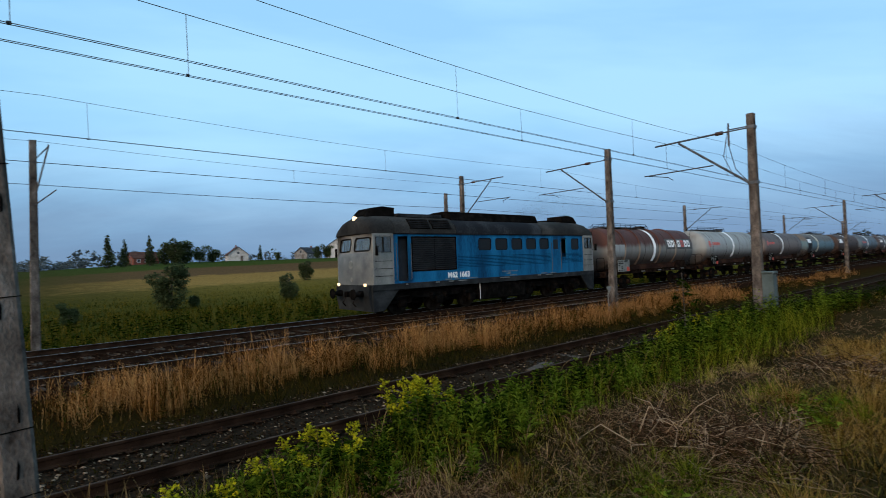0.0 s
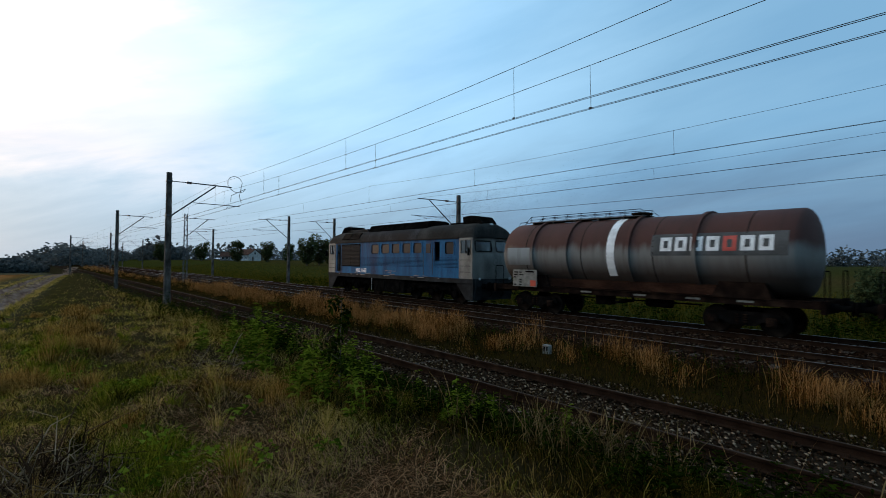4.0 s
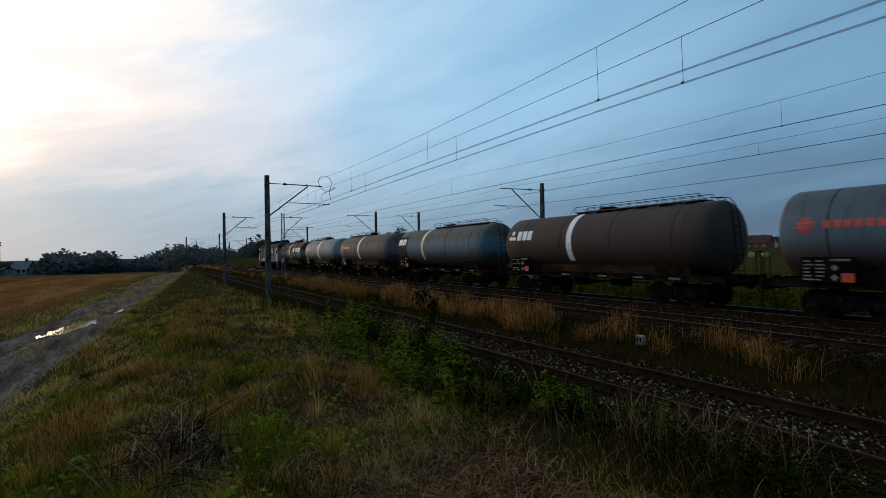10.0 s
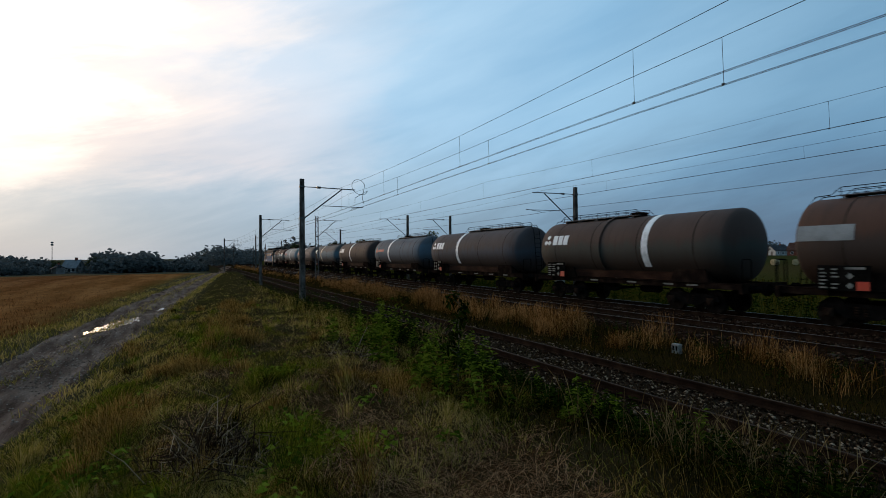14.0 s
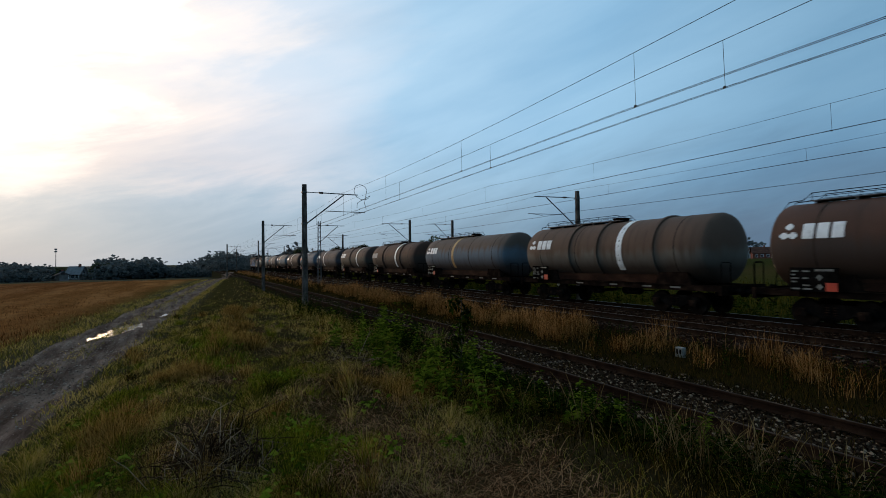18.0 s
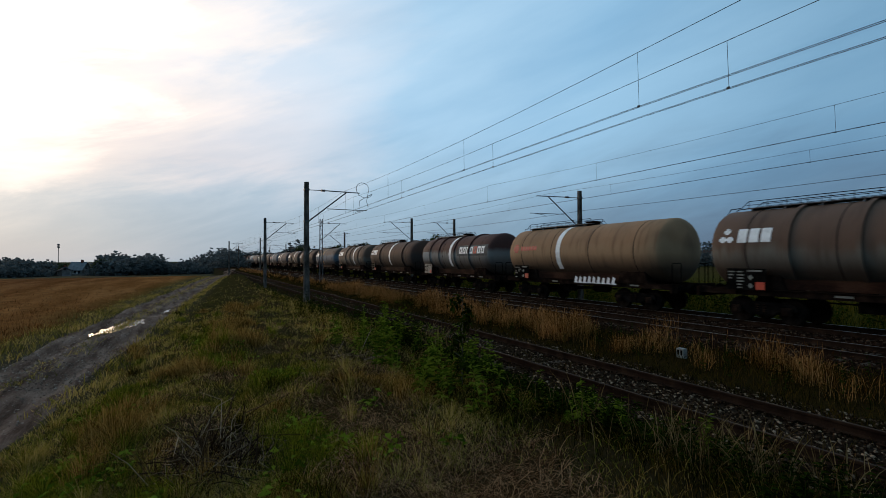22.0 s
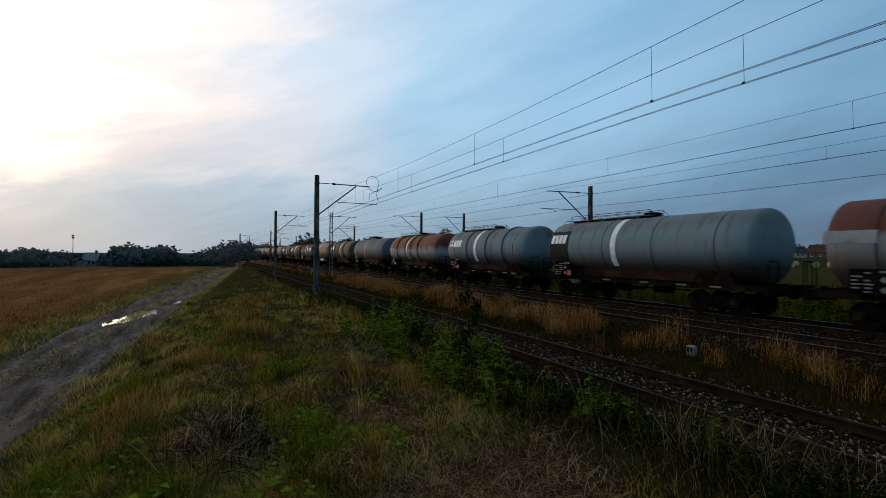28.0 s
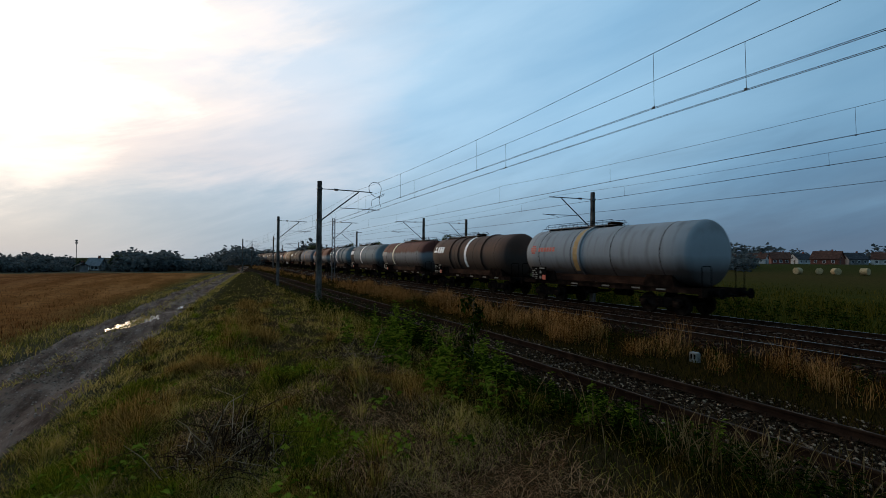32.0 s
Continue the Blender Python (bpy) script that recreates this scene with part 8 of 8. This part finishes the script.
# ---- village, trees and horizon ----
def house(az, d, w, depth, wall_h, roof_h, turn, wall, roof, label, floors=1):
    """Small gabled house: walls, roof, chimney, door and windows."""
    d *= 1.45 if 15 < az < 40 or az > 90 else 1.6 if 50 < az < 80 else 1.15
    x, y = -math.sin(radians(az)) * d, math.cos(radians(az)) * d
    h = tagged(new("house"), label, "house")
    h.location = (x, y, float(land(x, y)) - 0.3)
    h.rotation_euler = (0, 0, radians(turn))
    a, b = w / 2, depth / 2
    bm = bmnew()
    prism(bm, [(-b, 0), (b, 0), (b, wall_h), (0, wall_h + roof_h - 0.1), (-b, wall_h)], "x", -a, a)
    body = part("wall", bm, M[wall], h)
    bm = bmnew()
    t, o = 0.18, 0.45
    sl = roof_h / b
    prism(bm, [(-b - o, wall_h - o * sl), (0, wall_h + roof_h), (b + o, wall_h - o * sl), (b + o, wall_h - o * sl + t), (0, wall_h + roof_h + t), (-b - o, wall_h - o * sl + t)], "x", -a - 0.4, a + 0.4)
    rf = part("roof", bm, M[roof], h)
    bm = bmnew()
    box(bm, a * 0.3, a * 0.3 + 0.6, -0.3, 0.3, wall_h + roof_h * 0.6, wall_h + roof_h + 0.9)
    part("chimney", bm, M["brickwall"], rf)
    for f in range(floors):
        z = 1.0 + f * 2.7
        for s in (-1, 1):
            for k in range(3):
                wx = -a * 0.62 + a * 0.62 * k
                bm = bmnew()
                box(bm, wx - 0.5, wx + 0.5, s * b - 0.03, s * b + 0.03, z, z + 1.2)
                wd = part("window", bm, M["pane"], h)
                bm = bmnew()
                for q in ((-0.58, 0.58, -0.08, 0.0), (-0.58, 0.58, 1.2, 1.28), (-0.58, -0.5, 0, 1.2), (0.5, 0.58, 0, 1.2)):
                    box(bm, wx + q[0], wx + q[1], s * b - 0.05, s * b + 0.05, z + q[2], z + q[3])
                part("frame", bm, M["white"], wd)
    for s in (-1, 1):
        bm = bmnew()
        box(bm, s * a - 0.03, s * a + 0.03, -0.5, 0.5, wall_h + 0.1, wall_h + 1.2)
        part("gable_window", bm, M["pane"], h)
        bm = bmnew()
        box(bm, s * a - 0.03, s * a + 0.03, -1.9, -0.9, 0.3, 2.4)
        part("door", bm, M["bark"], h)
    return h


def at(az, d):
    return -math.sin(radians(az)) * d, math.cos(radians(az)) * d


def far_trees(name, rows, seed, label):
    """A distant belt of trees, one joined mass of leaf clumps with an uneven top."""
    rng = np.random.default_rng(seed)
    Vs, Fs, n = [], [], 0
    for az0, az1, d0, d1, h0, h1, count in rows:
        for i in range(count):
            az = az0 + (az1 - az0) * (i + rng.uniform(-0.4, 0.4)) / count
            d = rng.uniform(d0, d1)
            h = rng.uniform(h0, h1) * (0.35 + 1.3 * patchy(np.array([az * 0.8]), np.array([1.0]), 1.0, seed)[0])
            x, y = at(az, d)
            z = float(land(x, y)) - 0.5
            m = 130
            u = rng.normal(0, 1, (m, 3))
            u /= np.linalg.norm(u, axis=1, keepdims=True)
            r = rng.uniform(0.3, 1, (m, 1)) ** 0.5
            w = h * rng.uniform(0.5, 0.95)
            P = np.array([x, y, z + h * 0.52]) + u * r * [w, w, h * 0.5]
            D = rng.normal(0, 1, (m, 3))
            L = rng.uniform(0.12, 0.26, m) * h
            V, F = leaves(P, D, L, L * 0.5, rng, 0.1)
            Vs.append(V)
            Fs.append(F + n)
            n += len(V)
    o = raw(name, np.concatenate(Vs), np.concatenate(Fs), M["hazed_wood"])
    return tagged(o, label, "woods", kind="stuff")


def build_far():
    far_trees("far_woods", [(-88, -48, 480, 760, 7, 12, 90), (-48, 45, 330, 520, 6, 12, 60), (30, 84, 380, 560, 7, 12, 130), (34, 56, 125, 175, 2.2, 3.8, 130), (-5, 22, 220, 300, 2.5, 4.6, 90), (78, 90, 300, 420, 6, 9, 90), (84, 98.9, 195, 240, 3.0, 4.4, 140), (98.9, 101.4, 215, 245, 3.0, 4.0, 20), (101.4, 108, 195, 240, 3.2, 4.4, 60), (84.5, 87.4, 225, 265, 4.6, 6.0, 40), (92.6, 97.8, 200, 230, 4.6, 6.0, 80), (101.8, 128, 200, 240, 4.8, 6.2, 280), (126, 137, 300, 480, 7, 11, 60), (135, 272, 300, 500, 9, 15, 110)],
              5, "dark woods along the horizon")
    # houses along the ridge and in the village
    H = house
    H(-18.3, 205, 9, 8, 3.0, 3.2, 80, "wall", "tiles", "white gabled house with a brown tiled roof")
    H(-28.8, 200, 8, 9, 5.6, 3.2, 60, "wall", "slate", "tall white two-storey house on the ridge", 2)
    H(-25.6, 215, 10, 8, 3.0, 2.6, 20, "wallgrey", "slate", "low grey house with a dark roof")
    H(-9.8, 200, 9, 7, 2.8, 2.2, 10, "brickwall", "tiles", "low red brick house among trees")
    H(-31.2, 220, 12, 8, 3.2, 2.4, -20, "wallgrey", "slate", "long grey farm building")
    for i, (az, d, w, r, wl, rf, tn) in enumerate(((24, 215, 10, 3.0, "wall", "tiles", 20), (26.2, 225, 9, 3.0, "wallgrey", "slate", 60), (28, 205, 11, 3.4, "brickwall", "tiles", 10), (30.0, 230, 9, 2.8, "wall", "slate", 70),
                                                  (31.6, 210, 8, 3.0, "brickwall", "tiles", 40), (33.4, 220, 10, 2.6, "wall", "tiles", 15), (21.5, 235, 10, 3.0, "wallgrey", "tiles", 33), (36, 240, 10, 3, "wallgrey", "tiles", 50))):
        H(az, d, w, 8, 3.0, r, tn, wl, rf, {"wall": "white village house with gabled roof", "wallgrey": "grey village house with gabled roof", "brickwall": "red brick village house with gabled roof"}[wl])
    H(71.5, 170, 9, 8, 3.4, 2.6, 25, "wall", "tiles", "white house beside the railway")
    H(73.4, 180, 7, 6, 2.6, 2.0, 60, "wallgrey", "tiles", "small grey house beside the railway")
    H(63.2, 165, 12, 8, 3.2, 1.4, 15, "wallgrey", "slate", "long grey shed with a low roof")
    H(60.2, 160, 10, 7, 3.0, 1.6, 40, "wallgrey", "slate", "grey workshop with a flat gable roof")
    H(57.4, 175, 8, 7, 3.0, 1.2, 5, "wall", "slate", "pale low building beside the line")
    H(99.6, 146, 4.6, 4.2, 2.5, 2.3, 65, "wallgrey", "palesheet", "dark house with a steep grey roof behind the field")
    H(97.6, 142, 12, 6, 2.4, 1.5, 8, "wallgrey", "tiles", "long low barn behind the stubble field")
    H(100.7, 140, 3, 3, 2.2, 0.8, 20, "wallgrey", "slate", "small grey shed behind the field")
    # single trees and bushes
    def T(az, d, h, kind, seed, label):
        if az > 84:
            d, h = d * 1.35, h * 0.60
        x, y = at(az, d)
        tree(x, y, h, kind, seed, label)
    T(9.6, 32, 3.6, "bush", 1, "dense dark green bush beside the line")
    T(-12.1, 42, 3.5, "bush", 2, "round dark green bush in the meadow")
    T(-14.2, 43, 1.3, "bush", 7, "small low bush in the meadow")
    T(-25.3, 82, 3.4, "bush", 3, "lone green bush in the field")
    T(-23.5, 46, 2.4, "bush", 8, "low bush among meadow grass")
    T(-4, 34, 1.5, "bush", 9, "low bush among meadow grass")
    T(55, 60, 2.2, "bush", 10, "low bush behind the line")
    T(49, 70, 2.4, "bush", 11, "low bush behind the line")
    for i, (az, d, h, k) in enumerate(((-7.0, 180, 9.5, "conifer"), (-8.3, 182, 8, "conifer"), (-10.4, 185, 9, "conifer"),
                                       (-11.6, 184, 7.5, "broad"), (-12.6, 182, 8.5, "broad"), (-13.5, 184, 8.5, "broad"), (-14.8, 186, 6, "broad"), (-16, 188, 6, "broad"), (-20.6, 195, 5.5, "conifer"), (-22.4, 197, 3.5, "broad"), (-26.5, 200, 5, "broad"),
                                       (-27.6, 198, 6, "broad"), (-30.6, 205, 7, "broad"), (41, 135, 5.0, "broad"), (48, 145, 6, "conifer"), (52.5, 150, 6, "broad"), (65.5, 150, 8.5, "broad"), (64.2, 155, 9.5, "broad"), (63.0, 160, 8, "broad"), (67.5, 190, 7, "broad"), (69.6, 195, 7.5, "broad"), (72.6, 200, 8, "broad"), (76, 220, 8, "broad"),
                                       (90.7, 160, 7.6, "broad"), (93.8, 150, 9.6, "broad"), (94.3, 151, 9.0, "broad"), (95.8, 152, 8.6, "broad"), (96.9, 150, 9.2, "broad"), (98.2, 151, 9.8, "broad"), (100.9, 154, 7.5, "broad"), (61.8, 120, 4.5, "broad"), (79.5, 240, 9, "broad"))):
        T(az, d, h, k, 60 + i, "dark distant conifer on the skyline" if k == "conifer" else "dark distant broadleaf tree on the skyline")
    # slender radio mast beyond the field
    x, y = at(101.15, 230)
    m = tagged(new("radio_mast"), "slender steel radio mast on the horizon", "radio mast")
    m.location = (x, y, float(land(x, y)))
    bm = bmnew()
    tube(bm, [(0, 0, -1), (0, 0, 11.2)], 0.16, 6, 0.08)
    part("pole", bm, M["steel"], m)
    bm = bmnew()
    for z in (9.8, 10.6):
        box(bm, -0.35, 0.35, -0.35, 0.35, z, z + 0.5)
    part("antenna", bm, M["steel"], m)
    # round bales in the far meadow
    for i, (az, d) in enumerate(((30.2, 118), (28.6, 120), (27.4, 117), (25.4, 119))):
        x, y = at(az, d)
        bm = bmnew()
        lathe(bm, [(-0.6, 0.55), (-0.57, 0.62), (0.57, 0.62), (0.6, 0.55)], "y", 18)
        o = part("hay_bale", bm, M["hay"], smooth=True)
        o.location = (x, y, float(land(x, y)) + 0.58)
        o.rotation_euler = (0, 0, 0.5 * i)
        tagged(o, "round straw bale standing in the meadow", "hay bale", "straw bales")
    # white distance stone beside the track, its number unreadable
    s = tagged(new("distance_stone"), "short weathered grey-white distance stone with dark bars", "marker stone")
    s.location = (-9.0, 11.2, float(land(-9.0, 11.2)) + 0.05)
    bm = bmnew()
    box(bm, -0.12, 0.12, -0.07, 0.07, -0.25, 0.20, 0.03)
    part("stone", bm, M["plate"], s)
    bm = bmnew()
    for dx in (-0.075, 0.02):
        box(bm, dx, dx + 0.05, -0.075, -0.07, 0.03, 0.15)
    part("number_bar", bm, M["black"], s, "dark unreadable number bars")
    # grey signal box on a post, and a white board beyond the main line
    b = tagged(new("relay_box"), "small pale relay box beyond the track", "relay box")
    bx, by = at(50.5, 48)
    b.location = (bx, by, float(land(bx, by)))
    bm = bmnew()
    box(bm, -0.4, 0.4, -0.3, 0.3, -0.1, 0.9, 0.03)
    part("box", bm, M["plate"], b)
    bm = bmnew()
    box(bm, -0.45, 0.45, -0.35, 0.35, 0.9, 0.96, 0.01)
    part("lid", bm, M["plate"], b)
    # loose timber across the siding
    bm = bmnew()
    box(bm, -0.5, 0.5, -0.14, 0.14, 0, 0.10, 0.01)
    o = part("loose_sleeper", bm, M["sleeper"])
    o.location, o.rotation_euler = (9.3, 7.55, -0.17), (0, 0.02, 0.3)
    tagged(o, "dark loose timber lying between the rails", "timber")


build_masts()
build_wires()
build_train()
build_green()
build_far()
build_tracks()


def motions():
    times = [0, 1, 2, 3, 4, 6, 8, 10, 12, 14, 16, 18, 20, 22, 24, 26, 28, 30, 32]
    gone = [travelled(t) for t in times]
    for ob, x in TRAIN:
        walk(ob, [(t, pose(x - s, FAR_Y, MAIN_Z)) for t, s in zip(times, gone)])
    # the wheels roll without slipping
    steps = [i / FPS for i in range(int(32 * FPS) + 1)]
    rolled = [travelled(t) for t in steps]
    for r in {w[1] for w in WHEELS}:
        turns = [(t, Matrix.Rotation(-(s / r) % (2 * math.pi), 4, "Y")) for t, s in zip(steps, rolled)]
        for ob, radius, place in WHEELS:
            if radius == r:
                spot = Matrix.Translation(place)
                walk(ob, [(t, spot @ m) for t, m in turns])


motions()
